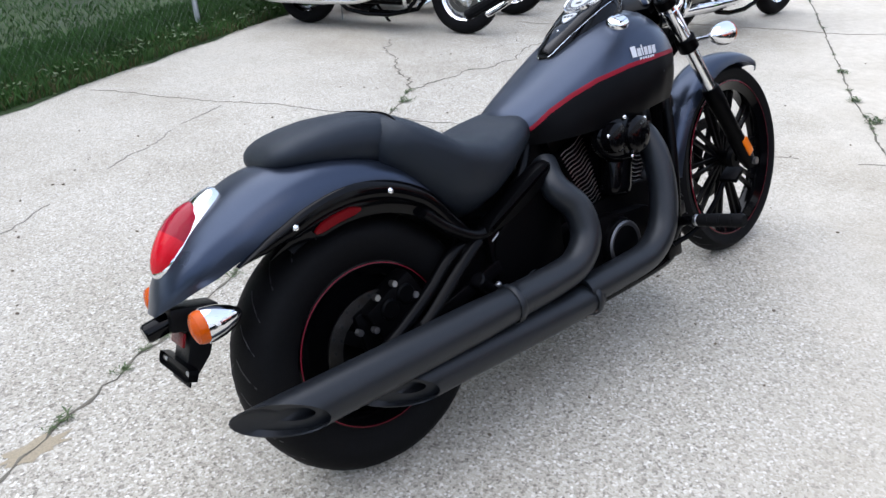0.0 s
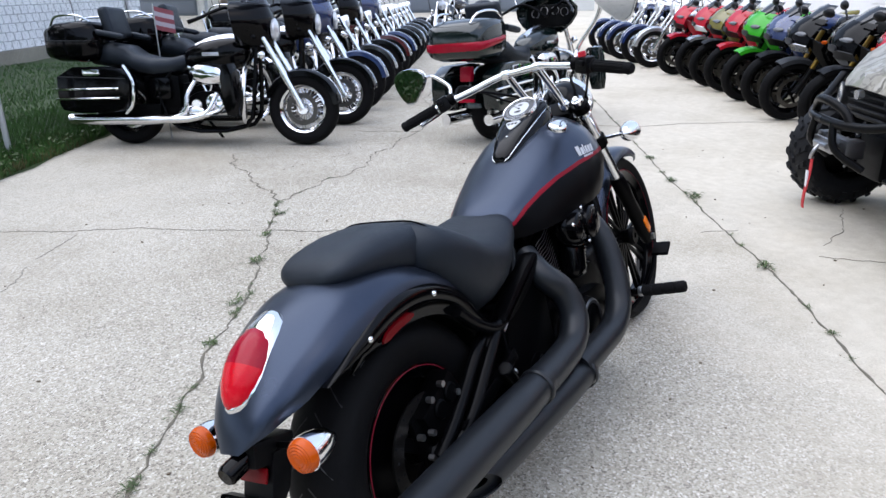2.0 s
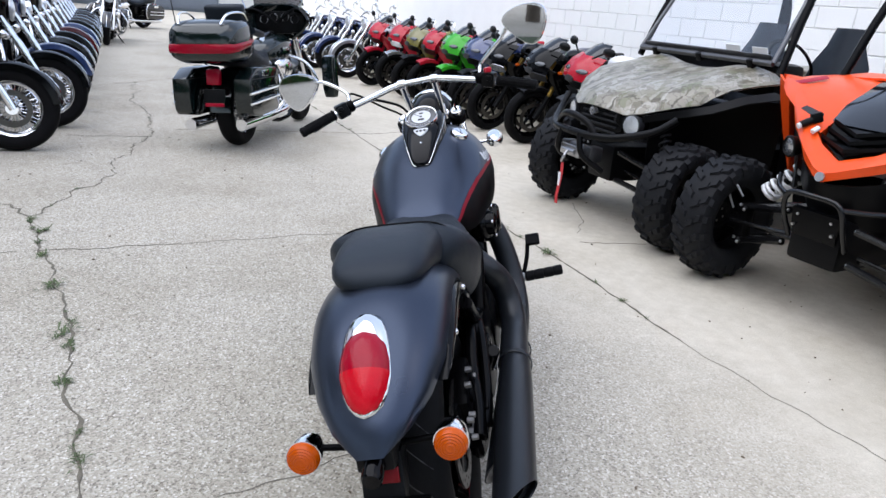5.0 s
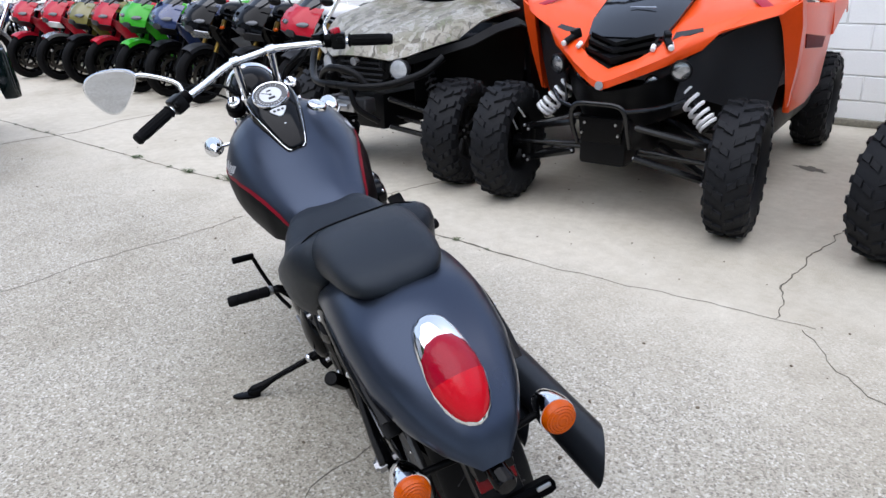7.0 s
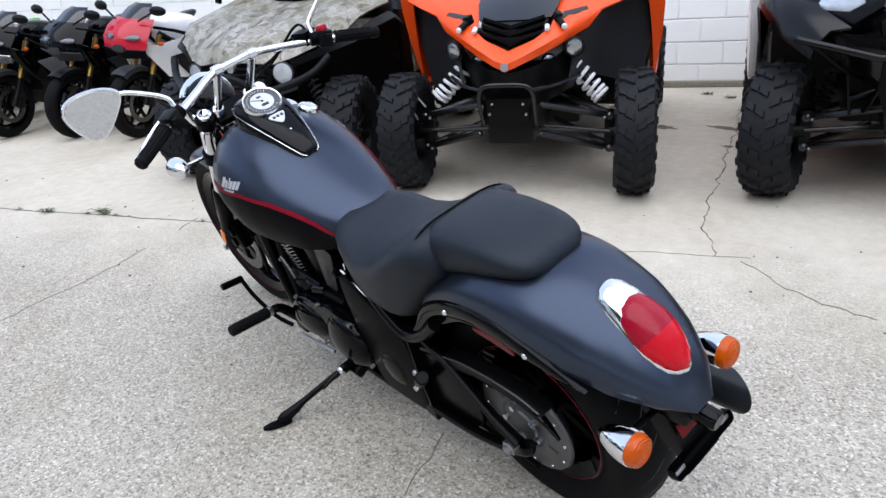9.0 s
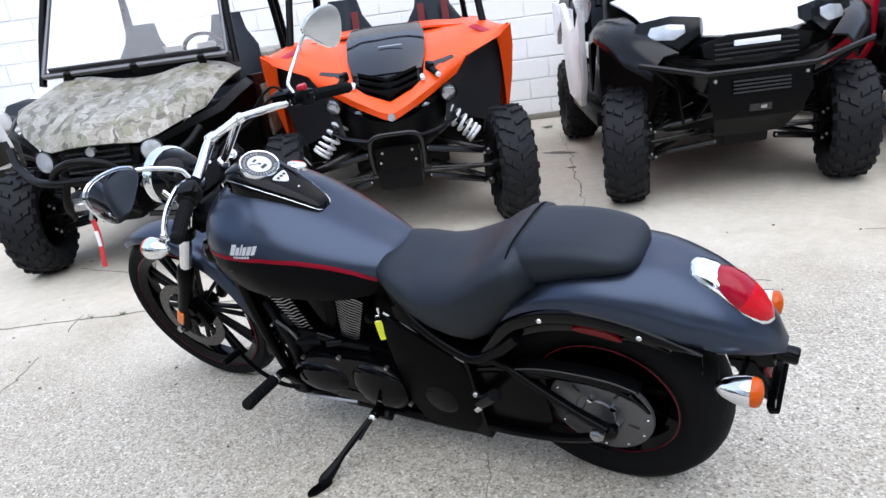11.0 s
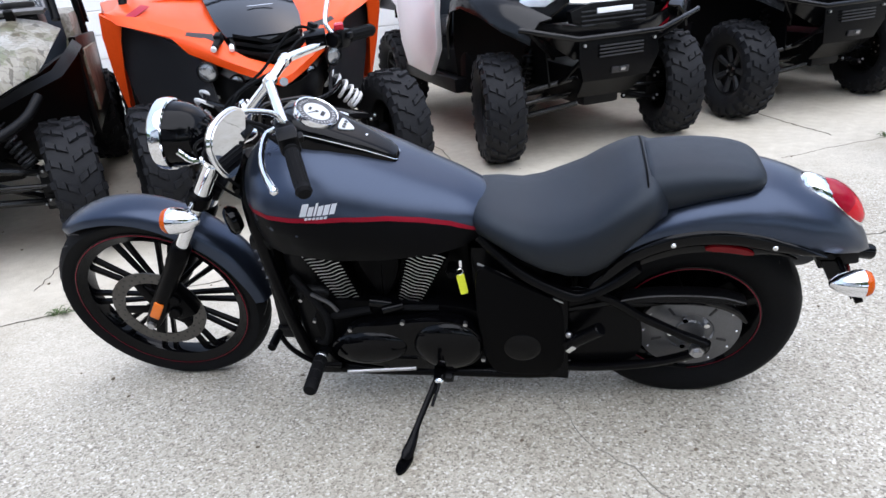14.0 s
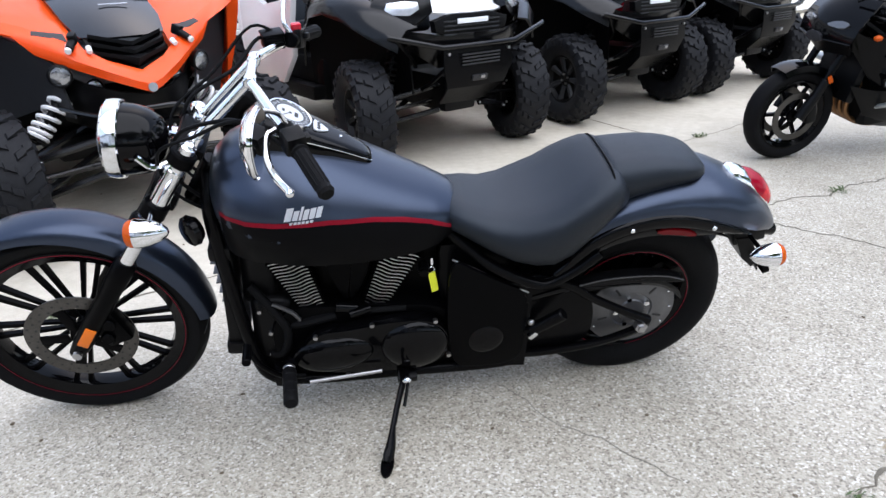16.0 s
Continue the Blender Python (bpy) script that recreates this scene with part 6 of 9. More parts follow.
# ---- side-by-side buggies ----
def knobby_wheel(parent, at, R=0.345, width=0.245, rim=0.178, turn=0.0, out=1, rim_mat=PLASTIC, name="wheel", accent=None):
    """A balloon tyre with staggered lugs on a dished rim."""
    w = new(name)
    w.parent = parent
    w.matrix_local = pose(*at, 0, 0, turn)
    h = width / 2
    prof = [(rim, -h * 0.62), (rim + 0.02, -h * 0.80), (rim + 0.07, -h * 0.96), (R - 0.060, -h * 0.98), (R - 0.030, -h * 0.86), (R - 0.018, -h * 0.55), (R - 0.014, 0)]
    part("tyre", lathe(prof + [(r, -y) for r, y in prof[-2::-1]], 44), ATV_RUBBER, w)
    v, f = [], []

    def lug(a, y, sa, sy, skew, r0, r1):
        k = len(v)
        for rr, sh in ((r0, 1.0), (r1, 0.74)):
            for da, dy in ((-1, -1), (1, -1), (1, 1), (-1, 1)):
                ang = a + (da * sa * sh + dy * skew) / R
                v.append((rr * math.cos(ang), y + dy * sy * sh, rr * math.sin(ang)))
        f.extend([(k + 4, k + 5, k + 6, k + 7), (k, k + 1, k + 5, k + 4), (k + 1, k + 2, k + 6, k + 5), (k + 2, k + 3, k + 7, k + 6), (k + 3, k, k + 4, k + 7)])

    n = 20
    for i in range(n):
        a = 2 * math.pi * i / n
        lug(a, 0.030, 0.020, 0.026, 0.012, R - 0.020, R - 0.002)
        lug(a + math.pi / n, -0.030, 0.020, 0.026, -0.012, R - 0.020, R - 0.002)
        lug(a + math.pi / n * 0.6, h * 0.64, 0.024, 0.024, 0.010, R - 0.036, R - 0.008)
        lug(a + math.pi / n * 1.6, -h * 0.64, 0.024, 0.024, -0.010, R - 0.036, R - 0.008)
        for s in (1, -1):
            k = len(v)
            a2 = a + (math.pi / n if s < 0 else 0) + 0.10
            for y, rr in ((h * 0.86, R - 0.030), (h * 1.03, R - 0.045), (h * 1.03, R - 0.085), (h * 0.90, R - 0.085)):
                for da in (-0.020, 0.020):
                    v.append((rr * math.cos(a2 + da / R), s * y, rr * math.sin(a2 + da / R)))
            f.extend([(k, k + 1, k + 3, k + 2), (k + 2, k + 3, k + 5, k + 4), (k + 4, k + 5, k + 7, k + 6), (k, k + 2, k + 4, k + 6), (k + 1, k + 3, k + 5, k + 7)])
    me = bpy.data.meshes.new("tread")
    me.from_pydata(v, [], f)
    me.materials.append(ATV_RUBBER)
    o = new("tread", me)
    o.parent = w
    o["kind"] = "stuff"
    s = out
    part("rim", lathe([(rim + 0.006, -h * 0.62), (rim + 0.004, -h * 0.5), (rim - 0.02, 0), (rim + 0.004, h * 0.5), (rim + 0.008, h * 0.66), (rim - 0.008, h * 0.64), (rim - 0.025, h * 0.35), (0.075, h * 0.22), (0.055, h * 0.34), (0.0, h * 0.34)], 28, Matrix.Scale(s, 4, (0, 1, 0))), rim_mat, w)
    sp = None
    for i in range(7):
        m = Matrix.Rotation(2 * math.pi * i / 7, 4, "Y")
        if sp is None:
            sp = part("rim_spoke", loft([[V(0.055, s * y, z) for y, z in ((h * 0.30, -0.018), (h * 0.40, -0.012), (h * 0.40, 0.012), (h * 0.30, 0.018))], [V(rim - 0.012, s * y, z) for y, z in ((h * 0.40, -0.028), (h * 0.55, -0.016), (h * 0.55, 0.016), (h * 0.40, 0.028))]]), accent or rim_mat, w)
        else:
            again(sp, m)
    for i in range(4):
        a = 2 * math.pi * i / 4 + 0.4
        part("lug_nut", cyl((0.036 * math.cos(a), s * h * 0.33, 0.036 * math.sin(a)), (0.036 * math.cos(a), s * (h * 0.33 + 0.014), 0.036 * math.sin(a)), 0.009, segs=6), STEEL, w)
    return w


def coil_shock(parent, a, b, r, coils, spring_mat, wire_r=0.008):
    a, b = Vector(a), Vector(b)
    s = new("shock_absorber")
    s.parent = parent
    part("damper", join(cyl(a, a.lerp(b, 0.55), r * 0.42, segs=12), cyl(a.lerp(b, 0.5), b, r * 0.22, segs=10), cyl(a.lerp(b, 0.05), a.lerp(b, 0.09), r * 1.05, segs=16), cyl(a.lerp(b, 0.92), a.lerp(b, 0.96), r * 1.0, segs=16)), PLASTIC, s)
    d = (b - a).normalized()
    s1 = d.orthogonal().normalized()
    s2 = d.cross(s1)
    n = coils * 10
    pts = [a.lerp(b, 0.09 + 0.83 * (1 - (1 - i / n) ** 1.45)) + r * (math.cos(2 * math.pi * i / 10) * s1 + math.sin(2 * math.pi * i / 10) * s2) for i in range(n + 1)]
    part("spring", tube(pts, wire_r, 6), spring_mat, s)
    return s


def running_gear(root, track, wheelbase, R, width, steer, spring, shock_top, arms_z, rim_mat=PLASTIC, accent=None, shock_r=0.036, coils=9, shock_w=0.008, shock_lift=0.02, shock_x=-0.03):
    """Four wheels, wishbones and front shocks."""
    y = track / 2
    for s in (1, -1):
        knobby_wheel(root, (0, s * y, R), R, width, turn=steer, out=s, rim_mat=rim_mat, accent=accent, name="front_wheel")
        knobby_wheel(root, (-wheelbase, s * y, R), R, width + 0.02, out=s, rim_mat=rim_mat, accent=accent, name="rear_wheel")
        for z, zi in arms_z:
            part("wishbone", join(tube([(0.16, s * 0.17, zi), (0.03, s * (y - 0.14), z)], 0.019, 8), tube([(-0.20, s * 0.19, zi), (-0.03, s * (y - 0.14), z)], 0.019, 8), cyl((0.05, s * (y - 0.13), z), (-0.05, s * (y - 0.13), z), 0.022, segs=10)), ARM_BLACK, root)
            for q in ((0.165, s * 0.175, zi), (0.056, s * (y - 0.13), z + 0.012), (0.056, s * (y - 0.155), z - 0.008)):
                part("bolt", moved(ellipsoid((0.009, 0.009, 0.009), u=10, v=6), pose(*q)), STEEL, root)
        part("steering_knuckle", join(box((0.07, 0.06, 0.22), (0, s * (y - 0.13), R), bevel=0.015), cyl((0, s * (y - 0.14), R), (0, s * (y - 0.05), R), 0.045, segs=14)), PLASTIC, root)
        part("tie_rod", cyl((0.10, s * 0.18, 0.40), (0.10, s * (y - 0.12), 0.37), 0.010, segs=8), ARM_BLACK, root)
        part("drive_shaft", cyl((0, s * 0.12, 0.36), (0, s * (y - 0.10), R), 0.014, segs=8), ARM_BLACK, root)
        part("rear_arm", tube([(-wheelbase + 0.5, s * 0.30, 0.34), (-wheelbase + 0.1, s * (y - 0.18), R - 0.03), (-wheelbase, s * (y - 0.12), R)], 0.03, 8), ARM_BLACK, root)
        coil_shock(root, (shock_x - 0.02, s * shock_top[0], shock_top[1]), (shock_x + 0.02, s * (y - 0.17), arms_z[0][0] + shock_lift), shock_r, coils, spring, shock_w)
    part("underbody", join(box((wheelbase - 0.30, 0.62, 0.14), (-wheelbase / 2 - 0.28, 0, 0.36), bevel=0.03), box((0.55, 0.26, 0.24), (-0.10, 0, 0.43), (0, 0, 0), 0.03)), PLASTIC, root)


def seats(root, x, z):
    for s in (1, -1):
        st = new("bucket_seat")
        st.parent = root
        part("cushion", box((0.46, 0.46, 0.16), (x, s * 0.34, z), (0, -6, 0), 0.05, 3), VINYL, st)
        part("backrest", loft([[V(x - 0.22 - 0.14 * f + dx, s * 0.34 + q * w, z + 0.05 + 0.62 * f) for dx, q in ((0.05, -0.8), (0.07, 0), (0.05, 0.8), (-0.02, 1), (-0.05, 0), (-0.02, -1))] for f, w in ((0, 0.20), (0.25, 0.24), (0.6, 0.22), (0.8, 0.14), (1.0, 0.11))]), VINYL, st, sharp=60)


def cage(root, x0, z0, x1, z1, w0, w1, xr, zr, material=FRAME_BLACK, r=0.024):
    """Roll cage: pillars from (x0,z0) up to the roof at (x1,z1), back to (xr,zr)."""
    for s in (1, -1):
        part("cage_tube", tube([(x0, s * w0, z0), (x0 * 0.55 + x1 * 0.45, s * (w0 * 0.5 + w1 * 0.5), (z0 + z1) / 2 + 0.05), (x1, s * w1, z1), (x1 - 0.5, s * w1, z1 + 0.03), (xr + 0.25, s * w1, z1 - 0.02), (xr, s * (w1 + 0.04), zr + 0.55), (xr - 0.05, s * w0, zr)], r, 10, 4), material, root)
        part("cage_tube", tube([(x1 - 0.95, s * w1, z1 + 0.02), (x1 - 1.0, s * (w1 + 0.05), z0 + 0.1), (x1 - 0.98, s * w0, z0 - 0.35)], r, 10, 4), material, root)
    for x, z in ((x1, z1), (x1 - 0.95, z1 + 0.02)):
        part("cage_tube", cyl((x, -w1, z), (x, w1, z), r, segs=10), material, root)


def skin(rows, thick=0.012):
    """A bent panel from rows of points across it."""
    bm = bmesh.new()
    ring_skin(bm, rows, False, False)
    bmesh.ops.recalc_face_normals(bm, faces=bm.faces)
    bmesh.ops.solidify(bm, geom=bm.faces[:], thickness=thick)
    return bm


def mirrored(half):
    """Rows given from the middle outwards on the left; both sides returned as one row."""
    return [[V(x, -y, z) for x, y, z in r[::-1] if y > 1e-6] + [V(x, y, z) for x, y, z in r] for r in half]


def orange_buggy(m):
    b = thing("side_by_side_buggy", "bright orange sport side-by-side buggy with white springs", "buggy", m)
    running_gear(b, 1.31, 2.30, 0.345, 0.212, 4, SPRING, (0.285, 0.72), ((0.44, 0.53), (0.26, 0.37)), shock_r=0.047, coils=6, shock_w=0.0105, shock_lift=0.07, shock_x=-0.09)
    # nose: drawn to a point over the bumper
    half = [
        [(0.245, 0.0, 0.715), (0.235, 0.05, 0.735), (0.16, 0.16, 0.78), (0.05, 0.27, 0.83), (-0.05, 0.40, 0.90)],
        [(0.250, 0.0, 0.755), (0.235, 0.06, 0.775), (0.15, 0.19, 0.835), (0.04, 0.32, 0.90), (-0.10, 0.46, 0.975)],
        [(0.215, 0.0, 0.785), (0.185, 0.10, 0.81), (0.10, 0.22, 0.885), (-0.02, 0.37, 0.965), (-0.18, 0.53, 1.035)],
        [(0.150, 0.0, 0.81), (0.10, 0.13, 0.86), (0.03, 0.24, 0.935), (-0.12, 0.41, 1.02), (-0.28, 0.60, 1.085)],
    ]
    part("nose_panel", skin(mirrored(half)), ORANGE, b, "orange pointed nose panel", 50)
    part("badge", cyl((0.262, 0, 0.742), (0.252, 0, 0.740), 0.022, segs=18), SILVER_PAINT, b, "round silver badge")
    for s in (1, -1):
        wing = [
            [V(0.03, s * 0.20, 0.90), V(-0.16, s * 0.22, 1.00), V(-0.42, s * 0.23, 1.11), V(-0.80, s * 0.22, 1.17)],
            [V(-0.02, s * 0.30, 0.93), V(-0.20, s * 0.34, 1.05), V(-0.45, s * 0.37, 1.125), V(-0.80, s * 0.38, 1.175)],
            [V(-0.10, s * 0.46, 0.985), V(-0.25, s * 0.52, 1.075), V(-0.47, s * 0.56, 1.13), V(-0.80, s * 0.55, 1.17)],
            [V(-0.20, s * 0.60, 1.03), V(-0.30, s * 0.68, 1.10), V(-0.50, s * 0.70, 1.125), V(-0.80, s * 0.66, 1.15)],
            [V(-0.30, s * 0.70, 1.06), V(-0.38, s * 0.76, 1.125), V(-0.55, s * 0.76, 1.11), V(-0.82, s * 0.70, 1.10)],
        ]
        part("front_wing", skin(wing), ORANGE, b, "orange flared front wing", 50)
        part("wing_edge", skin([[V(-0.36, s * 0.76, 1.125), V(-0.42, s * 0.775, 1.00), V(-0.50, s * 0.765, 0.80), V(-0.58, s * 0.73, 0.56)], [V(-0.44, s * 0.77, 1.12), V(-0.52, s * 0.78, 1.0), V(-0.58, s * 0.77, 0.80), V(-0.63, s * 0.735, 0.56)], [V(-0.60, s * 0.74, 1.10), V(-0.64, s * 0.75, 1.0), V(-0.66, s * 0.74, 0.80), V(-0.68, s * 0.72, 0.56)]]), ORANGE, b)
        part("wing_front", skin([[V(-0.352, s * 0.768, 1.122), V(-0.408, s * 0.778, 1.0), V(-0.488, s * 0.768, 0.80), V(-0.575, s * 0.737, 0.57)], [V(-0.325, s * 0.675, 1.055), V(-0.385, s * 0.695, 0.97), V(-0.475, s * 0.715, 0.79), V(-0.572, s * 0.727, 0.57)]], 0.010), ORANGE, b)
        part("side_panel", plate([(-0.60, 1.10), (-1.75, 1.05), (-1.82, 0.92), (-1.60, 0.55), (-1.15, 0.50), (-0.66, 0.52)], 0.04, pose(0, s * 0.72, 0), 0.010), ORANGE, b, "orange side panel", 45)
        part("side_graphic", plate([(-0.80, 0.93), (-1.50, 0.86), (-1.44, 0.80), (-0.84, 0.85)], 0.006, pose(0, s * 0.743, 0), 0.001), HARNESS, b, "dull red side graphic")
        part("rear_wing", skin([[V(-1.75, s * 0.50, 1.10), V(-2.1, s * 0.50, 1.16), V(-2.5, s * 0.48, 1.10)], [V(-1.72, s * 0.74, 1.05), V(-2.1, s * 0.76, 1.12), V(-2.5, s * 0.72, 1.05)], [V(-1.78, s * 0.75, 0.85), V(-2.1, s * 0.77, 1.02), V(-2.45, s * 0.74, 0.95)]]), ORANGE, b)
        part("inner_arch", skin([[V(0.0, s * 0.30, 0.60), V(-0.25, s * 0.40, 0.62), V(-0.55, s * 0.66, 0.50)], [V(-0.02, s * 0.34, 0.85), V(-0.25, s * 0.46, 0.88), V(-0.50, s * 0.70, 0.75)], [V(-0.08, s * 0.42, 0.93), V(-0.30, s * 0.58, 1.03), V(-0.46, s * 0.74, 1.08)]], 0.01), PLASTIC_GREY, b)
        part("bolt", join(*[cyl((x, s * (y - 0.012), z), (x + 0.012, s * (y - 0.02), z), 0.010, segs=8) for x, y, z in ((-0.30, 0.47, 0.80), (-0.40, 0.56, 0.70), (-0.42, 0.60, 0.88))]), STEEL, b)
        for (x, y, z, r) in ((0.035, 0.333, 0.808, 0.045), (0.040, 0.195, 0.742, 0.033)):
            lamp = new("headlamp")
            lamp.parent = b
            M = pose(x, s * y, z, 0, 0, -90 + s * 22) @ pose(0, 0, 0, -8, 0, 0)
            part("housing", lathe([(0.0, -0.05), (r * 0.95, -0.04), (r * 1.22, 0.0), (r * 1.22, 0.010), (r * 1.05, 0.016), (r * 0.96, 0.006)], 26, M), PLASTIC, lamp)
            part("lens", lathe([(r * 0.97, 0.004), (r * 0.97, 0.008), (r * 0.7, 0.013), (r * 0.4, 0.0155), (0.0, 0.016)], 26, M), LAMP, lamp)
        part("lettering", box((0.16, 0.05, 0.003), (-0.36, s * 0.585, 1.113), (s * 14, 16, s * 38), 0.001), RED_LINE, b, "red lettering shown as a bar")
        # small mirror brackets on the nose
        part("clamp_bracket", join(box((0.05, 0.035, 0.05), (0.02, s * 0.245, 0.965), (0, 20, s * 30), 0.008), cyl((0.03, s * 0.25, 0.955), (0.075, s * 0.28, 0.925), 0.018, segs=10)), PLASTIC, b)
        part("white_joint", cyl((0.045, s * 0.272, 0.935), (0.085, s * 0.290, 0.915), 0.015, segs=12, bevel=0.003), SPRING, b)
        part("white_joint", cyl((0.060, s * 0.195, 0.925), (0.095, s * 0.200, 0.905), 0.013, segs=12, bevel=0.003), SPRING, b)
        part("nose_intake", loft([[V(-0.005, s * 0.262, 0.952), V(-0.060, s * 0.395, 0.990), V(-0.085, s * 0.385, 1.004), V(-0.055, s * 0.262, 0.982)], [V(-0.005, s * 0.262, 0.940), V(-0.060, s * 0.395, 0.978), V(-0.085, s * 0.385, 0.992), V(-0.055, s * 0.262, 0.970)]]), INK, b, "black air intake in the nose")
    for k in range(3):
        part("grille_bar", loft([[V(0.14 - k * 0.035, y, 0.845 + k * 0.035 + dz - abs(y) * 0.0) + V(-abs(y) * 0.45, 0, abs(y) * 0.25) for y in (0.17, 0.06, 0, -0.06, -0.17)] + [V(0.14 - k * 0.035 - 0.02, y, 0.845 + k * 0.035 + dz - 0.02) + V(-abs(y) * 0.45, 0, abs(y) * 0.25) for y in (-0.17, -0.06, 0, 0.06, 0.17)] for dz in (0.0, 0.018)]), PLASTIC, b)
    part("grille_backing", skin(mirrored([[(0.12, 0.0, 0.80), (0.04, 0.17, 0.87)], [(0.02, 0.0, 0.93), (-0.05, 0.19, 0.97)]])), PLASTIC, b)
    hood = mirrored([[(0.02, 0.0, 0.955), (0.01, 0.12, 0.955), (-0.04, 0.20, 0.960)], [(-0.10, 0.0, 1.04), (-0.12, 0.14, 1.035), (-0.16, 0.23, 1.03)], [(-0.38, 0.0, 1.155), (-0.38, 0.15, 1.15), (-0.40, 0.24, 1.14)], [(-0.62, 0.0, 1.20), (-0.62, 0.16, 1.195), (-0.62, 0.22, 1.19)]])
    part("hood_screen", skin(hood, 0.016), DARK_SCREEN, b, "dark tinted hood cover", 60)
    part("hood_lettering", box((0.010, 0.14, 0.003), (-0.20, 0.03, 1.0905), (0, 22, 0)), SILVER_PAINT, b, "pale lettering shown as a bar")
    part("deck", skin(mirrored([[(-0.55, 0.0, 1.17), (-0.55, 0.30, 1.16), (-0.60, 0.56, 1.14)], [(-0.95, 0.0, 1.19), (-0.95, 0.34, 1.18), (-0.95, 0.60, 1.15)]]), 0.012), ORANGE, b)
    part("bumper_bar", join(loft([[V(0.18, y, 0.575), V(0.215, y * 0.96, 0.57), V(0.205, y * 0.90, 0.48), V(0.16, y * 0.82, 0.41), V(0.10, y * 0.82, 0.41)] for y in (-0.125, -0.04, 0.04, 0.125)])), FRAME_BLACK, b)
    part("skid_plate", box((0.26, 0.24, 0.012), (-0.02, 0, 0.355), (0, 8, 0), 0.004), PLASTIC, b)
    # black sheet standing in for the shade in the open space under the nose
    part("nose_shade_sheet", skin(mirrored([[(0.19, 0.0, 0.70), (0.15, 0.12, 0.72), (0.05, 0.24, 0.76), (-0.10, 0.36, 0.84)], [(0.16, 0.0, 0.60), (0.12, 0.13, 0.61), (0.02, 0.25, 0.66), (-0.14, 0.34, 0.72)], [(0.08, 0.0, 0.50), (0.06, 0.12, 0.50), (-0.04, 0.20, 0.52), (-0.20, 0.30, 0.56)]]), 0.012), PLASTIC, b)
    part("hoop_bumper", join(tube([(0.16, -0.145, 0.42), (0.22, -0.150, 0.52), (0.25, -0.145, 0.60), (0.262, -0.11, 0.645), (0.268, 0, 0.652), (0.262, 0.11, 0.645), (0.25, 0.145, 0.60), (0.22, 0.150, 0.52), (0.16, 0.145, 0.42)], 0.013, 10, 3), tube([(0.255, -0.13, 0.62), (0.15, -0.26, 0.63), (0.02, -0.36, 0.66)], 0.012, 8, 3), tube([(0.255, 0.13, 0.62), (0.15, 0.26, 0.63), (0.02, 0.36, 0.66)], 0.012, 8, 3)), ARM_BLACK, b, "black tubular front bumper")
    for s in (1, -1):
        for y, z in ((0.085, 0.545), (0.10, 0.49)):
            part("bolt", cyl((0.200, s * y, z), (0.219, s * y, z - 0.004), 0.007, segs=8), STEEL, b)
    part("brake_line", tube([(0.06, -0.52, 0.50), (0.09, -0.56, 0.56), (0.07, -0.60, 0.50), (0.04, -0.58, 0.42)], 0.006, 6, 4), GALV, b)
    seats(b, -1.25, 0.72)
    cage(b, -0.70, 1.12, -1.05, 1.80, 0.64, 0.56, -2.3, 1.05)
    part("dashboard", box((0.25, 1.1, 0.20), (-0.90, 0, 1.05), bevel=0.05), PLASTIC, b)
    part("harness", join(*[box((0.012, 0.05, 0.50), (-1.42, s * 0.34 + o, 1.05), (0, -14, 0), 0.003) for s in (1, -1) for o in (-0.09, 0.09)]), HARNESS, b)
    part("rear_body", box((0.7, 1.1, 0.5), (-2.05, 0, 0.80), bevel=0.08), PLASTIC, b)
    part("tub", box((1.3, 1.36, 0.30), (-1.2, 0, 0.52), bevel=0.06), PLASTIC, b)
    return b


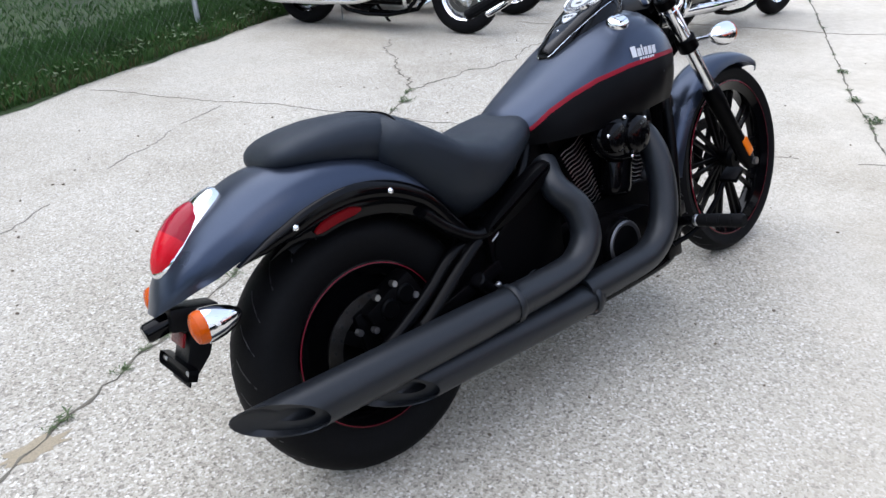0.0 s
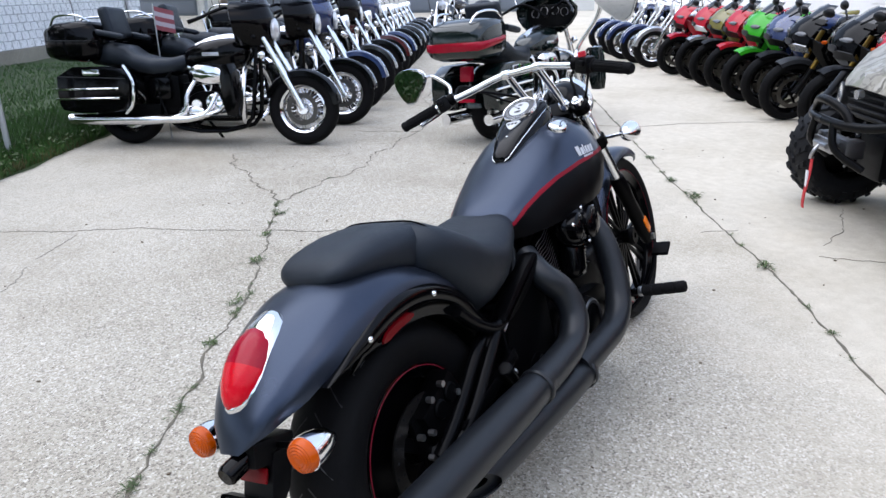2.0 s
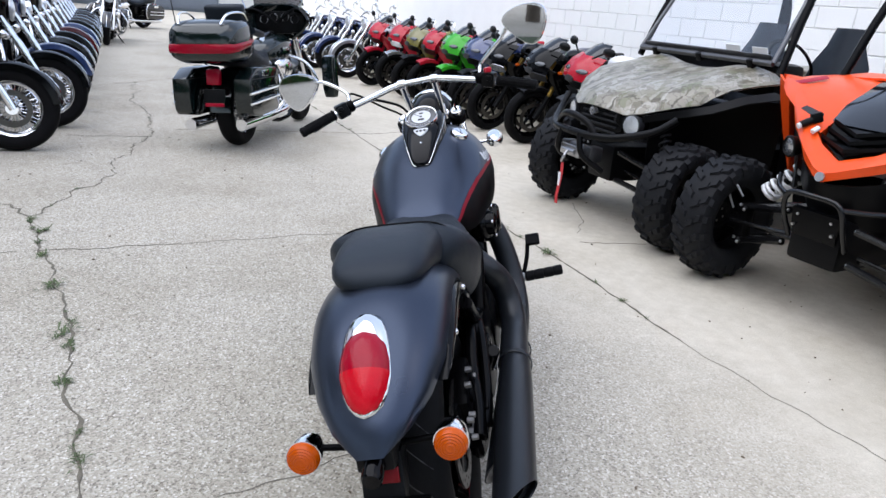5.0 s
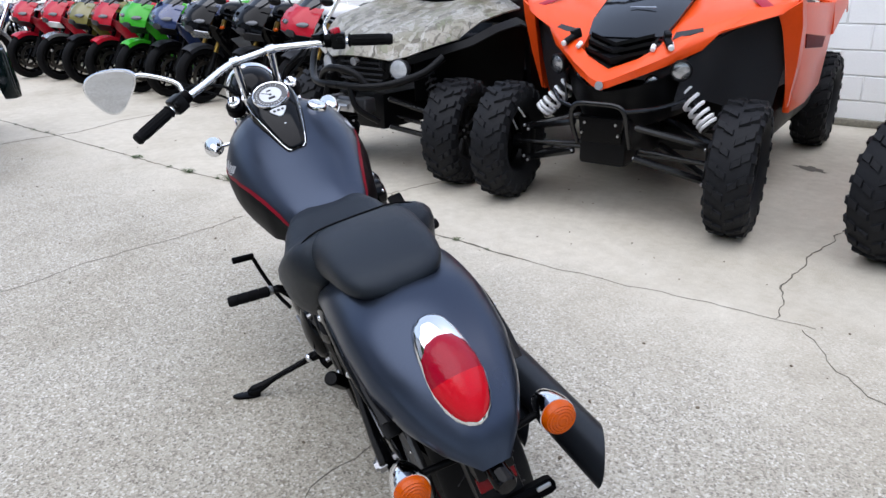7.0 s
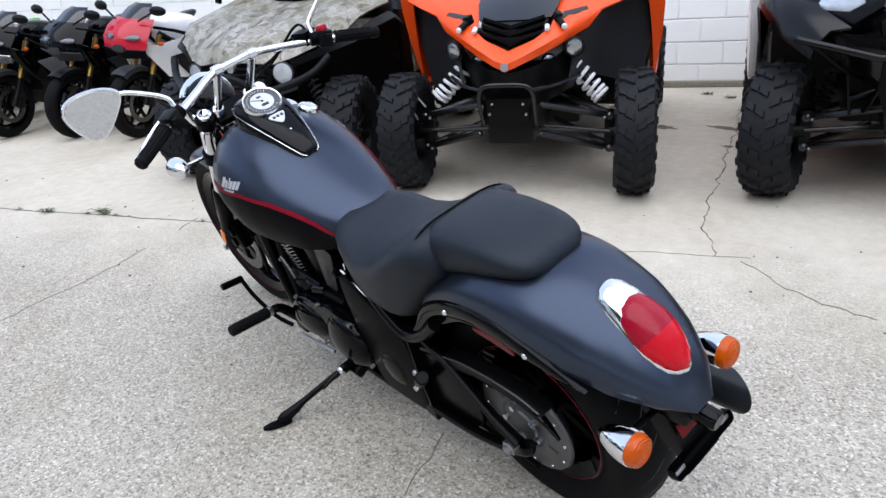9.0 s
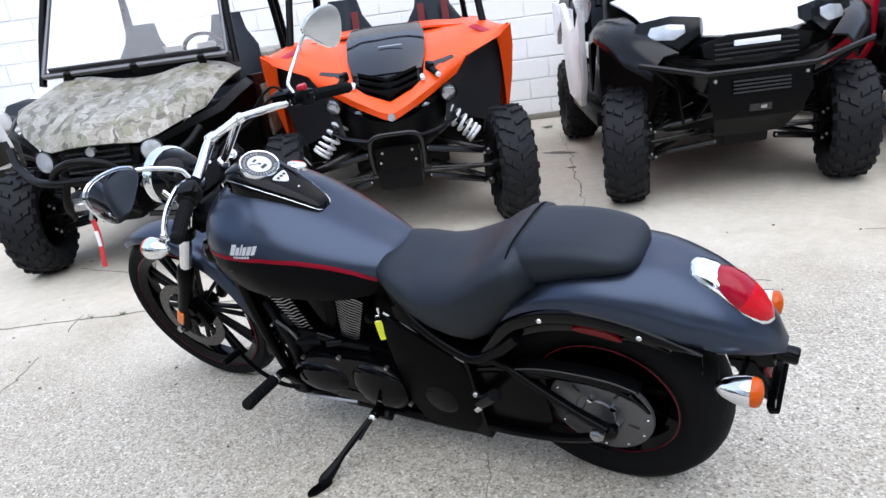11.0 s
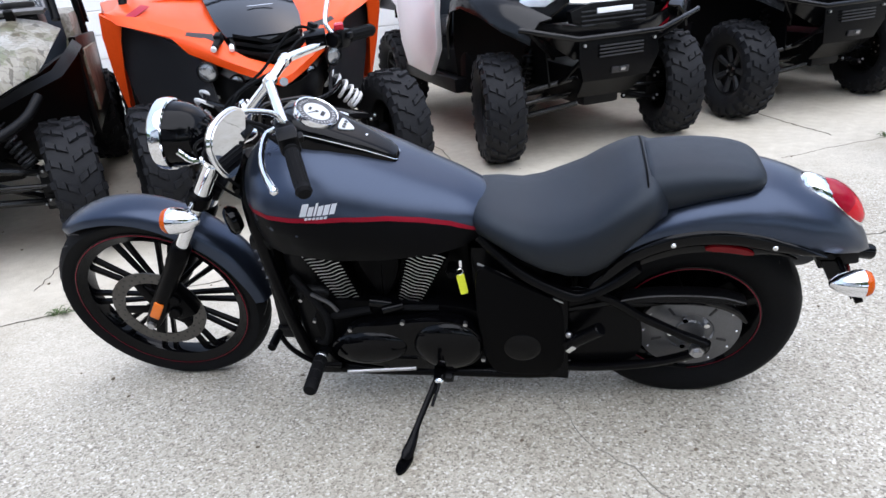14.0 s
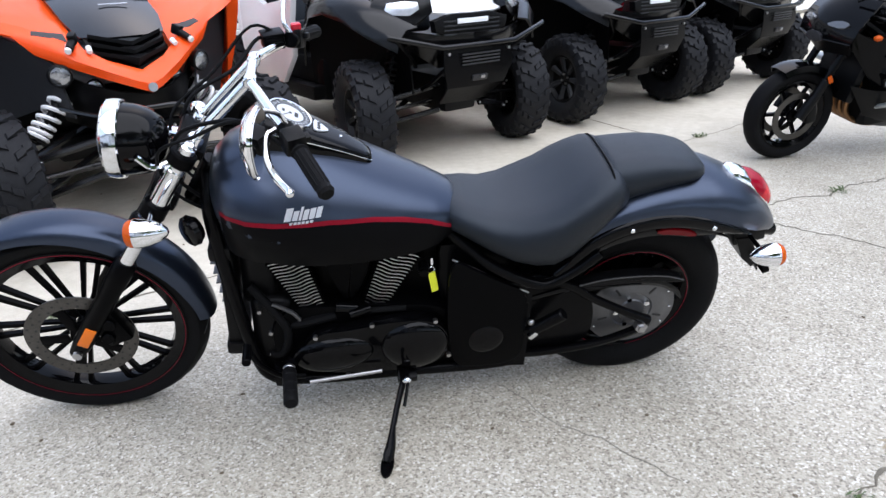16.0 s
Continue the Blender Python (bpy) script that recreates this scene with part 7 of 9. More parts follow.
def camo_buggy(m):
    b = thing("side_by_side_buggy", "camouflage side-by-side buggy with windscreen, winch and bull bar", "buggy", m)
    running_gear(b, 1.24, 2.0, 0.335, 0.235, 10, PLASTIC_GREY, (0.30, 0.74), ((0.42, 0.52), (0.27, 0.34)), rim_mat=PLASTIC)
    half = [
        [(0.30, 0.0, 0.800), (0.29, 0.12, 0.795), (0.24, 0.26, 0.775), (0.19, 0.36, 0.800), (0.06, 0.50, 0.86), (-0.05, 0.58, 0.89)],
        [(0.26, 0.0, 0.865), (0.25, 0.12, 0.860), (0.19, 0.27, 0.850), (0.12, 0.40, 0.875), (0.00, 0.54, 0.925), (-0.10, 0.62, 0.94)],
        [(0.05, 0.0, 0.955), (0.04, 0.14, 0.955), (0.00, 0.28, 0.960), (-0.05, 0.42, 0.985), (-0.14, 0.57, 1.005), (-0.20, 0.65, 0.995)],
        [(-0.25, 0.0, 1.03), (-0.26, 0.15, 1.035), (-0.28, 0.30, 1.055), (-0.32, 0.44, 1.07), (-0.38, 0.58, 1.055), (-0.42, 0.66, 1.03)],
        [(-0.55, 0.0, 1.08), (-0.55, 0.15, 1.09), (-0.55, 0.32, 1.125), (-0.56, 0.46, 1.13), (-0.60, 0.58, 1.10), (-0.62, 0.66, 1.05)],
    ]
    part("hood", skin(mirrored(half)), CAMO, b, "hood in a pale camouflage print", 50)
    for s in (1, -1):
        fl = [[V(0.19, s * 0.365, 0.785), V(0.04, s * 0.52, 0.85), V(-0.06, s * 0.64, 0.895), V(-0.25, s * 0.70, 0.965), V(-0.48, s * 0.72, 1.00), V(-0.62, s * 0.71, 0.96)], [V(0.17, s * 0.36, 0.745), V(0.03, s * 0.54, 0.81), V(-0.06, s * 0.68, 0.86), V(-0.25, s * 0.745, 0.93), V(-0.48, s * 0.76, 0.96), V(-0.66, s * 0.74, 0.90)]]
        part("fender_flare", skin(fl, 0.012), PLASTIC, b, "black fender flare")
        part("inner_arch", skin([[V(0.05, s * 0.30, 0.50), V(-0.3, s * 0.42, 0.52), V(-0.62, s * 0.68, 0.40)], [V(0.10, s * 0.34, 0.76), V(-0.3, s * 0.46, 0.80), V(-0.62, s * 0.70, 0.70)], [V(0.02, s * 0.50, 0.84), V(-0.28, s * 0.66, 0.93), V(-0.60, s * 0.72, 0.94)]], 0.01), PLASTIC, b)
        lamp = new("headlamp")
        lamp.parent = b
        M = pose(0.215, s * 0.318, 0.722, 0, 0, -90 + s * 14)
        part("housing", lathe([(0.0, -0.07), (0.05, -0.06), (0.064, -0.01), (0.066, 0.012), (0.060, 0.016)], 26, M), PLASTIC_GREY, lamp)
        part("lens", lathe([(0.060, 0.010), (0.058, 0.013), (0.03, 0.0155), (0.0, 0.016)], 26, M), CLEAR_LENS, lamp)
        part("brow", plate(rounded([(0.25, 0.80), (0.10, 0.84), (0.02, 0.72), (0.12, 0.66), (0.26, 0.70)], 1), 0.05, pose(0, s * 0.265, 0, 0, 0, s * -20), 0.010), PLASTIC, b)
        part("side_panel", plate([(-0.62, 1.00), (-1.75, 0.95), (-1.70, 0.48), (-0.70, 0.45)], 0.04, pose(0, s * 0.70, 0), 0.010), PLASTIC, b)
        part("door_panel", plate([(-0.75, 0.92), (-1.45, 0.90), (-1.40, 0.60), (-0.80, 0.56)], 0.02, pose(0, s * 0.728, 0), 0.006), CAMO, b)
        part("bull_bar", join(tube([(0.10, s * 0.58, 0.80), (0.20, s * 0.50, 0.71), (0.34, s * 0.34, 0.645), (0.42, s * 0.18, 0.630), (0.44, 0, 0.630)], 0.024, 10, 4), tube([(0.44, s * 0.10, 0.63), (0.43, s * 0.14, 0.50), (0.30, s * 0.20, 0.40)], 0.020, 10, 4), tube([(0.40, s * 0.20, 0.64), (0.42, s * 0.15, 0.70), (0.45, s * 0.06, 0.735), (0.455, 0, 0.74)], 0.022, 10, 4)), PLASTIC, b, "black tubular bull bar")
    part("grille", plate(rounded([(-0.26, 0.79), (0.26, 0.79), (0.22, 0.62), (-0.22, 0.62)], 1), 0.05, pose(0.20, 0, 0, 0, 0, 90), 0.012), PLASTIC, b)
    for k in range(4):
        part("grille_bar", box((0.012, 0.38, 0.012), (0.235, 0, 0.645 + 0.035 * k), bevel=0.003), PLASTIC_GREY, b)
    part("badge", cyl((0.268, 0.0, 0.765), (0.300, 0.0, 0.760), 0.026, segs=18), SILVER_PAINT, b, "round silver badge")
    winch = new("winch")
    winch.parent = b
    part("drum", join(cyl((0.34, -0.10, 0.50), (0.34, 0.10, 0.50), 0.045), box((0.10, 0.09, 0.10), (0.34, 0.13, 0.50), bevel=0.015), box((0.10, 0.07, 0.10), (0.34, -0.13, 0.50), bevel=0.015)), ALLOY_DARK, winch)
    part("fairlead", join(box((0.02, 0.22, 0.07), (0.42, 0, 0.50), bevel=0.008), cyl((0.435, -0.07, 0.50), (0.435, 0.07, 0.50), 0.016, segs=10)), STEEL, winch)
    part("hook", tube([(0.44, 0, 0.50), (0.47, 0.01, 0.47), (0.48, 0.0, 0.43), (0.46, -0.015, 0.42)], 0.010, 8, 4), STEEL, winch)
    part("pull_strap", loft([[V(0.47 + dx + f * 0.02 * math.sin(f * 3), y + 0.012 * math.sin(f * 4), 0.42 - 0.28 * f) for dx, y in ((0.004, -0.013), (0.004, 0.013), (-0.002, 0.013), (-0.002, -0.013))] for f in np.linspace(0, 1, 8)]), STRAP_RED, winch, "red winch pull strap")
    part("strap_label", box((0.008, 0.020, 0.09), (0.485, 0.008, 0.31), (0, 3, 0), 0.001), DECAL, winch)
    # half windscreen
    ws = new("windscreen")
    ws.parent = b
    A = [V(-0.52, 0.62, 1.16), V(-0.52, -0.62, 1.16), V(-0.86, -0.56, 1.78), V(-0.86, 0.56, 1.78)]
    part("pane", skin([[A[0], A[3]], [A[1], A[2]]], 0.006), GLASS, ws)
    part("lower_rail", join(tube([A[0], A[1]], 0.020, 8), box((0.012, 1.16, 0.05), (-0.535, 0, 1.185), (0, 28, 0))), ALLOY_DARK, ws)
    part("side_rail", tube([A[0], A[3]], 0.016, 8), ALLOY_DARK, ws)
    part("side_rail", tube([A[1], A[2]], 0.016, 8), ALLOY_DARK, ws)
    for y in (0.45, 0.0, -0.45):
        part("clamp", box((0.05, 0.05, 0.06), (-0.525, y, 1.15), (0, 28, 0), 0.010), PLASTIC, ws)
    for y in (0.50, 0.28):
        part("sticker", box((0.004, 0.12, 0.07), (-0.524, y, 1.215), (0, 28, 0)), DECAL, ws)
    seats(b, -1.15, 0.74)
    cage(b, -0.55, 1.10, -0.90, 1.82, 0.66, 0.58, -1.95, 1.0)
    part("dashboard", box((0.25, 1.15, 0.22), (-0.75, 0, 1.05), bevel=0.05), PLASTIC, b)
    part("steering_wheel", lathe([(0.150, 0), (0.165, 0.012), (0.180, 0), (0.165, -0.012), (0.150, 0)], 24, pose(-0.98, 0.34, 1.16, 0, 0, 90) @ pose(0, 0, 0, 35, 0, 0)), PLASTIC, b)
    part("cargo_bed", box((0.85, 1.25, 0.36), (-1.95, 0, 0.92), bevel=0.04), CAMO, b)
    part("tub", box((1.2, 1.30, 0.30), (-1.15, 0, 0.50), bevel=0.06), PLASTIC, b)
    return b


def utility_buggy(m, paint, colour, accent=None, steer=0):
    b = thing("side_by_side_buggy", colour + " utility side-by-side buggy with a black steel front bumper", "buggy", m, "utility buggies in a row")
    running_gear(b, 1.28, 1.98, 0.345, 0.245, steer, PLASTIC, (0.34, 0.78), ((0.42, 0.50), (0.27, 0.34)), accent=accent)
    half = [
        [(0.30, 0.0, 0.945), (0.29, 0.18, 0.945), (0.24, 0.30, 0.955), (0.10, 0.44, 0.99), (-0.05, 0.52, 1.03)],
        [(0.20, 0.0, 1.00), (0.19, 0.18, 1.00), (0.13, 0.32, 1.01), (0.00, 0.46, 1.05), (-0.12, 0.55, 1.075)],
        [(-0.15, 0.0, 1.09), (-0.15, 0.19, 1.095), (-0.18, 0.34, 1.10), (-0.25, 0.48, 1.12), (-0.30, 0.58, 1.12)],
        [(-0.55, 0.0, 1.16), (-0.55, 0.20, 1.165), (-0.55, 0.36, 1.17), (-0.55, 0.50, 1.17), (-0.55, 0.60, 1.15)],
    ]
    part("hood", skin(mirrored(half)), paint, b, colour + " painted hood", 50)
    part("grille", plate(rounded([(-0.30, 0.94), (0.30, 0.94), (0.27, 0.80), (-0.27, 0.80)], 1), 0.06, pose(0.27, 0, 0, 0, 0, 90), 0.014), PLASTIC, b)
    for k in range(4):
        part("grille_bar", box((0.010, 0.44, 0.009), (0.303, 0, 0.818 + 0.026 * k), bevel=0.003), PLASTIC_GREY, b)
    part("grille_badge", box((0.010, 0.24, 0.030), (0.310, 0, 0.895), bevel=0.003), DECAL, b, "white lettering shown as a bar")
    for s in (1, -1):
        lamp = new("headlamp")
        lamp.parent = b
        ol = [(-0.13, -0.035), (-0.10, 0.045), (0.02, 0.060), (0.12, 0.050), (0.13, 0.00), (0.06, -0.045)]
        M = pose(0.155, s * 0.445, 0.965, 0, 0, -90 + 180 + s * 34) @ pose(0, 0, 0, -14, 0, 0)
        part("lens", plate([(x * s * -0.85 - s * 0.012, z * 0.85 + 0.006) for x, z in ol], 0.05, M, 0.008), CLEAR_LENS, lamp, "clear headlamp lens")
        part("housing", plate([(x * s * -1.55, z * 1.8 - 0.006) for x, z in ol], 0.08, M @ pose(0, 0.020, 0), 0.008), GLOSS_PLASTIC, lamp)
        # shoulder and arch of black plastic
        fl = []
        for x, y0, y1, z0, z1 in ((0.28, 0.40, 0.54, 0.88, 0.80), (0.16, 0.52, 0.66, 0.96, 0.88), (0.0, 0.56, 0.74, 1.03, 0.97), (-0.20, 0.58, 0.77, 1.07, 1.01), (-0.38, 0.60, 0.77, 1.07, 0.98), (-0.52, 0.62, 0.75, 1.03, 0.86), (-0.58, 0.64, 0.73, 0.98, 0.66)):
            fl.append([V(x, s * y0, z0), V(x, s * (y0 * 0.4 + y1 * 0.6), z0 - 0.012), V(x, s * y1, z1), V(x, s * (y1 + 0.008), z1 - 0.06)])
        part("fender", skin(fl, 0.014), GLOSS_PLASTIC, b, "glossy black plastic fender", 50)
        part("fascia", skin([[V(0.315, s * 0.0, 0.825), V(0.30, s * 0.26, 0.825), V(0.25, s * 0.42, 0.85), V(0.13, s * 0.60, 0.91)], [V(0.325, s * 0.0, 0.74), V(0.305, s * 0.26, 0.74), V(0.24, s * 0.42, 0.79), V(0.12, s * 0.61, 0.86)], [V(0.27, s * 0.0, 0.62), V(0.25, s * 0.24, 0.62), V(0.18, s * 0.34, 0.70), V(0.06, s * 0.46, 0.80)]], 0.010), GLOSS_PLASTIC, b, "", 40)
        part("inner_arch", skin([[V(0.12, s * 0.34, 0.45), V(-0.2, s * 0.36, 0.45), V(-0.60, s * 0.66, 0.40)], [V(0.16, s * 0.40, 0.80), V(-0.2, s * 0.42, 0.85), V(-0.60, s * 0.68, 0.70)], [V(0.12, s * 0.54, 0.90), V(-0.2, s * 0.62, 0.99), V(-0.56, s * 0.68, 0.95)]], 0.01), PLASTIC, b)
        door = part("door", plate([(-0.50, 1.13), (-0.60, 0.90), (-0.64, 0.66), (-0.86, 0.46), (-1.36, 0.48), (-1.46, 0.66), (-1.42, 1.02), (-1.36, 1.16), (-1.0, 0.98), (-0.72, 1.02)], 0.045, pose(0, s * 0.735, 0, -s * 3, 0, 0), 0.012), paint, b, colour + " door")
        part("door_window", plate([(-0.56, 1.14), (-0.74, 1.04), (-1.0, 1.00), (-1.34, 1.17), (-1.25, 1.66), (-0.90, 1.66)], 0.012, pose(0, s * 0.72, 0), 0.003), SMOKE, door)
        part("sill", box((1.1, 0.10, 0.10), (-1.05, s * 0.68, 0.42), bevel=0.02), PLASTIC, b)
        part("bed_side", plate([(-1.50, 1.10), (-2.55, 1.14), (-2.50, 0.82), (-2.35, 0.78), (-2.28, 0.90), (-1.98, 1.0), (-1.70, 0.90), (-1.62, 0.62), (-1.50, 0.60)], 0.04, pose(0, s * 0.72, 0), 0.010), paint, b)
    # steel bumper
    bp = new("front_bumper")
    bp.parent = b
    part("upper_bar", join(tube([(0.285, -0.615, 0.835), (0.30, -0.60, 0.832), (0.375, -0.285, 0.757), (0.385, 0, 0.757), (0.375, 0.285, 0.757), (0.30, 0.60, 0.832), (0.285, 0.615, 0.835)], 0.0165, 10)), GLOSS_PLASTIC, bp, "gloss black bumper bar")
    part("plate", skin([[V(0.360, -0.27, 0.745), V(0.378, 0, 0.745), V(0.360, 0.27, 0.745)], [V(0.372, -0.275, 0.62), V(0.392, 0, 0.62), V(0.372, 0.275, 0.62)], [V(0.34, -0.23, 0.50), V(0.36, 0, 0.50), V(0.34, 0.23, 0.50)], [V(0.20, -0.19, 0.38), V(0.22, 0, 0.38), V(0.20, 0.19, 0.38)]], 0.010), FRAME_BLACK, bp, "", 30)
    for s in (1, -1):
        part("bumper_strut", join(tube([(0.30, s * 0.57, 0.822), (0.22, s * 0.42, 0.70), (0.10, s * 0.30, 0.62)], 0.013, 8), tube([(0.355, s * 0.265, 0.62), (0.24, s * 0.27, 0.54), (0.10, s * 0.28, 0.46)], 0.014, 8)), FRAME_BLACK, bp)
    for k in range(4):
        part("slot", box((0.006, 0.30, 0.010), (0.392, 0, 0.645 + 0.020 * k), bevel=0.002), INK, bp)
    part("winch_opening", box((0.02, 0.12, 0.04), (0.372, 0, 0.555), (0, 18, 0), 0.006), INK, bp)
    part("winch_hook", box((0.02, 0.035, 0.020), (0.388, 0.01, 0.560), (0, 10, 0), 0.005), STEEL, bp)
    for s in (1, -1):
        part("bolt", cyl((0.362, s * 0.24, 0.715), (0.380, s * 0.24, 0.715), 0.010, segs=6), STEEL, bp)
    seats(b, -1.15, 0.76)
    cage(b, -0.52, 1.14, -0.88, 1.84, 0.68, 0.60, -1.7, 1.05)
    part("dashboard", box((0.25, 1.2, 0.22), (-0.72, 0, 1.08), bevel=0.05), PLASTIC, b)
    part("tub", box((1.3, 1.30, 0.30), (-1.15, 0, 0.50), bevel=0.06), PLASTIC, b)
    part("cargo_bed", box((0.95, 1.38, 0.32), (-2.0, 0, 1.0), bevel=0.03), PLASTIC, b)
    part("engine_bay", box((0.9, 0.8, 0.4), (-1.9, 0, 0.62), bevel=0.05), PLASTIC, b)
    return b


orange_buggy(pose(1.80, -1.86, 0, 0, 0, 121.5) @ pose(0.02, -0.035, 0))
camo_buggy(pose(3.32, -1.05, 0, 0, 0, 117.5))
utility_buggy(pose(0.10, -2.86, 0, 0, 0, 117.5), WHITE_PAINT, "white", steer=-14)
utility_buggy(pose(-1.56, -3.78, 0, 0, 0, 118), RED_PAINT, "red", accent=PLASTIC_GREY, steer=-8)
utility_buggy(pose(-3.05, -4.56, 0, 0, 0, 118), PLASTIC_GREY, "dark grey", steer=-8)

# ---- the other motorcycles ----
def laced_wheel(parent, at, R, width, rim, spokes, rim_mat=CHROME, name="wheel", band=None):
    """A wheel with many thin spokes."""
    w = new(name)
    w.parent = parent
    w.matrix_local = pose(*at)
    part("tyre", lathe(tyre_profile(R, width, rim), 36), RUBBER, w)
    rw = width * 0.34
    part("rim", lathe([(rim + 0.006, -rw), (rim - 0.016, -rw * 0.8), (rim - 0.022, 0), (rim - 0.016, rw * 0.8), (rim + 0.006, rw), (rim + 0.002, rw + 0.004), (rim - 0.026, rw * 0.6), (rim - 0.030, 0), (rim - 0.026, -rw * 0.6), (rim + 0.002, -rw - 0.004), (rim + 0.006, -rw)], 36), rim_mat, w)
    bm = bmesh.new()
    for i in range(spokes):
        a = 2 * math.pi * i / spokes
        b = a + (0.16 if i % 2 else -0.16)
        bm = join(bm, tube([V(0.05 * math.cos(a), (0.02 if i % 2 else -0.02), 0.05 * math.sin(a)), V((rim - 0.02) * math.cos(b), 0, (rim - 0.02) * math.sin(b))], 0.0030 if spokes > 24 else 0.0055, 5))
    o = part("spokes", bm, rim_mat, w)
    o["kind"] = "stuff"
    part("hub", lathe([(0.0, -0.05), (0.045, -0.05), (0.055, -0.03), (0.03, 0), (0.055, 0.03), (0.045, 0.05), (0.0, 0.05)], 20), rim_mat, w)
    for s in (1, -1):
        part("brake_disc", lathe([(0.10, s * 0.055), (0.14, s * 0.055), (0.14, s * 0.06), (0.10, s * 0.06), (0.10, s * 0.055)], 28), DISC, w)
    return w


def body_loft(secs, n=16, power=0.7):
    """Rounded body from (x, top, half width, bottom) sections."""
    rings = []
    for x, zt, w, zb in secs:
        ring = []
        zm, hh = (zt + zb) / 2, (zt - zb) / 2
        for i in range(n):
            a = 2 * math.pi * i / n
            c, s = math.cos(a), math.sin(a)
            ring.append(V(x, w * math.copysign(abs(c) ** power, c), zm + hh * math.copysign(abs(s) ** power, s)))
        rings.append(ring)
    return loft(rings)


def vtwin(parent, x, z, metal=CHROME):
    e = new("engine")
    e.parent = parent
    part("crankcase", plate(rounded([(x - 0.20, z - 0.12), (x + 0.20, z - 0.12), (x + 0.22, z + 0.02), (x + 0.1, z + 0.10), (x - 0.1, z + 0.10), (x - 0.22, z + 0.02)], 2), 0.26, None, 0.02), SATIN_BLACK, e)
    for s in (1, -1):
        part("cover", lathe([(0, 0.16 * s), (0.06, 0.16 * s), (0.075, 0.15 * s), (0.08, 0.12 * s)], 24, pose(x + 0.06, 0, z)), metal, e)
        part("cover", lathe([(0, 0.15 * s), (0.04, 0.15 * s), (0.05, 0.14 * s), (0.055, 0.12 * s)], 20, pose(x - 0.11, 0, z - 0.02)), metal, e)
        part("air_cleaner", lathe([(0, 0.205 * s), (0.04, 0.202 * s), (0.075, 0.19 * s), (0.09, 0.165 * s), (0.092, 0.13 * s), (0.07, 0.10 * s)], 28, pose(x + 0.03, 0, z + 0.24, 0, 8, 0) @ Matrix.Diagonal((1.9, 1, 1.0, 1))), metal, e)
    for k, ang in ((1, 24), (-1, -24)):
        m = pose(x, 0, z + 0.06, 0, ang, 0)
        part("barrel", moved(box((0.12, 0.14, 0.24), (0, 0, 0.14), bevel=0.015), m), SATIN_BLACK, e)
        for i in range(8):
            part("fin", moved(box((0.155, 0.185, 0.007), (0, 0, 0.05 + i * 0.023), bevel=0.002, segs=1), m), ALLOY_DARK, e)
        part("rocker_cover", moved(box((0.14, 0.19, 0.075), (0, 0, 0.275), bevel=0.02), m), metal, e)
        part("pushrod_tube", moved(cyl((0.0, -0.115, 0.02), (0.0, -0.115, 0.25), 0.011, segs=8), m), metal, e)
    return e


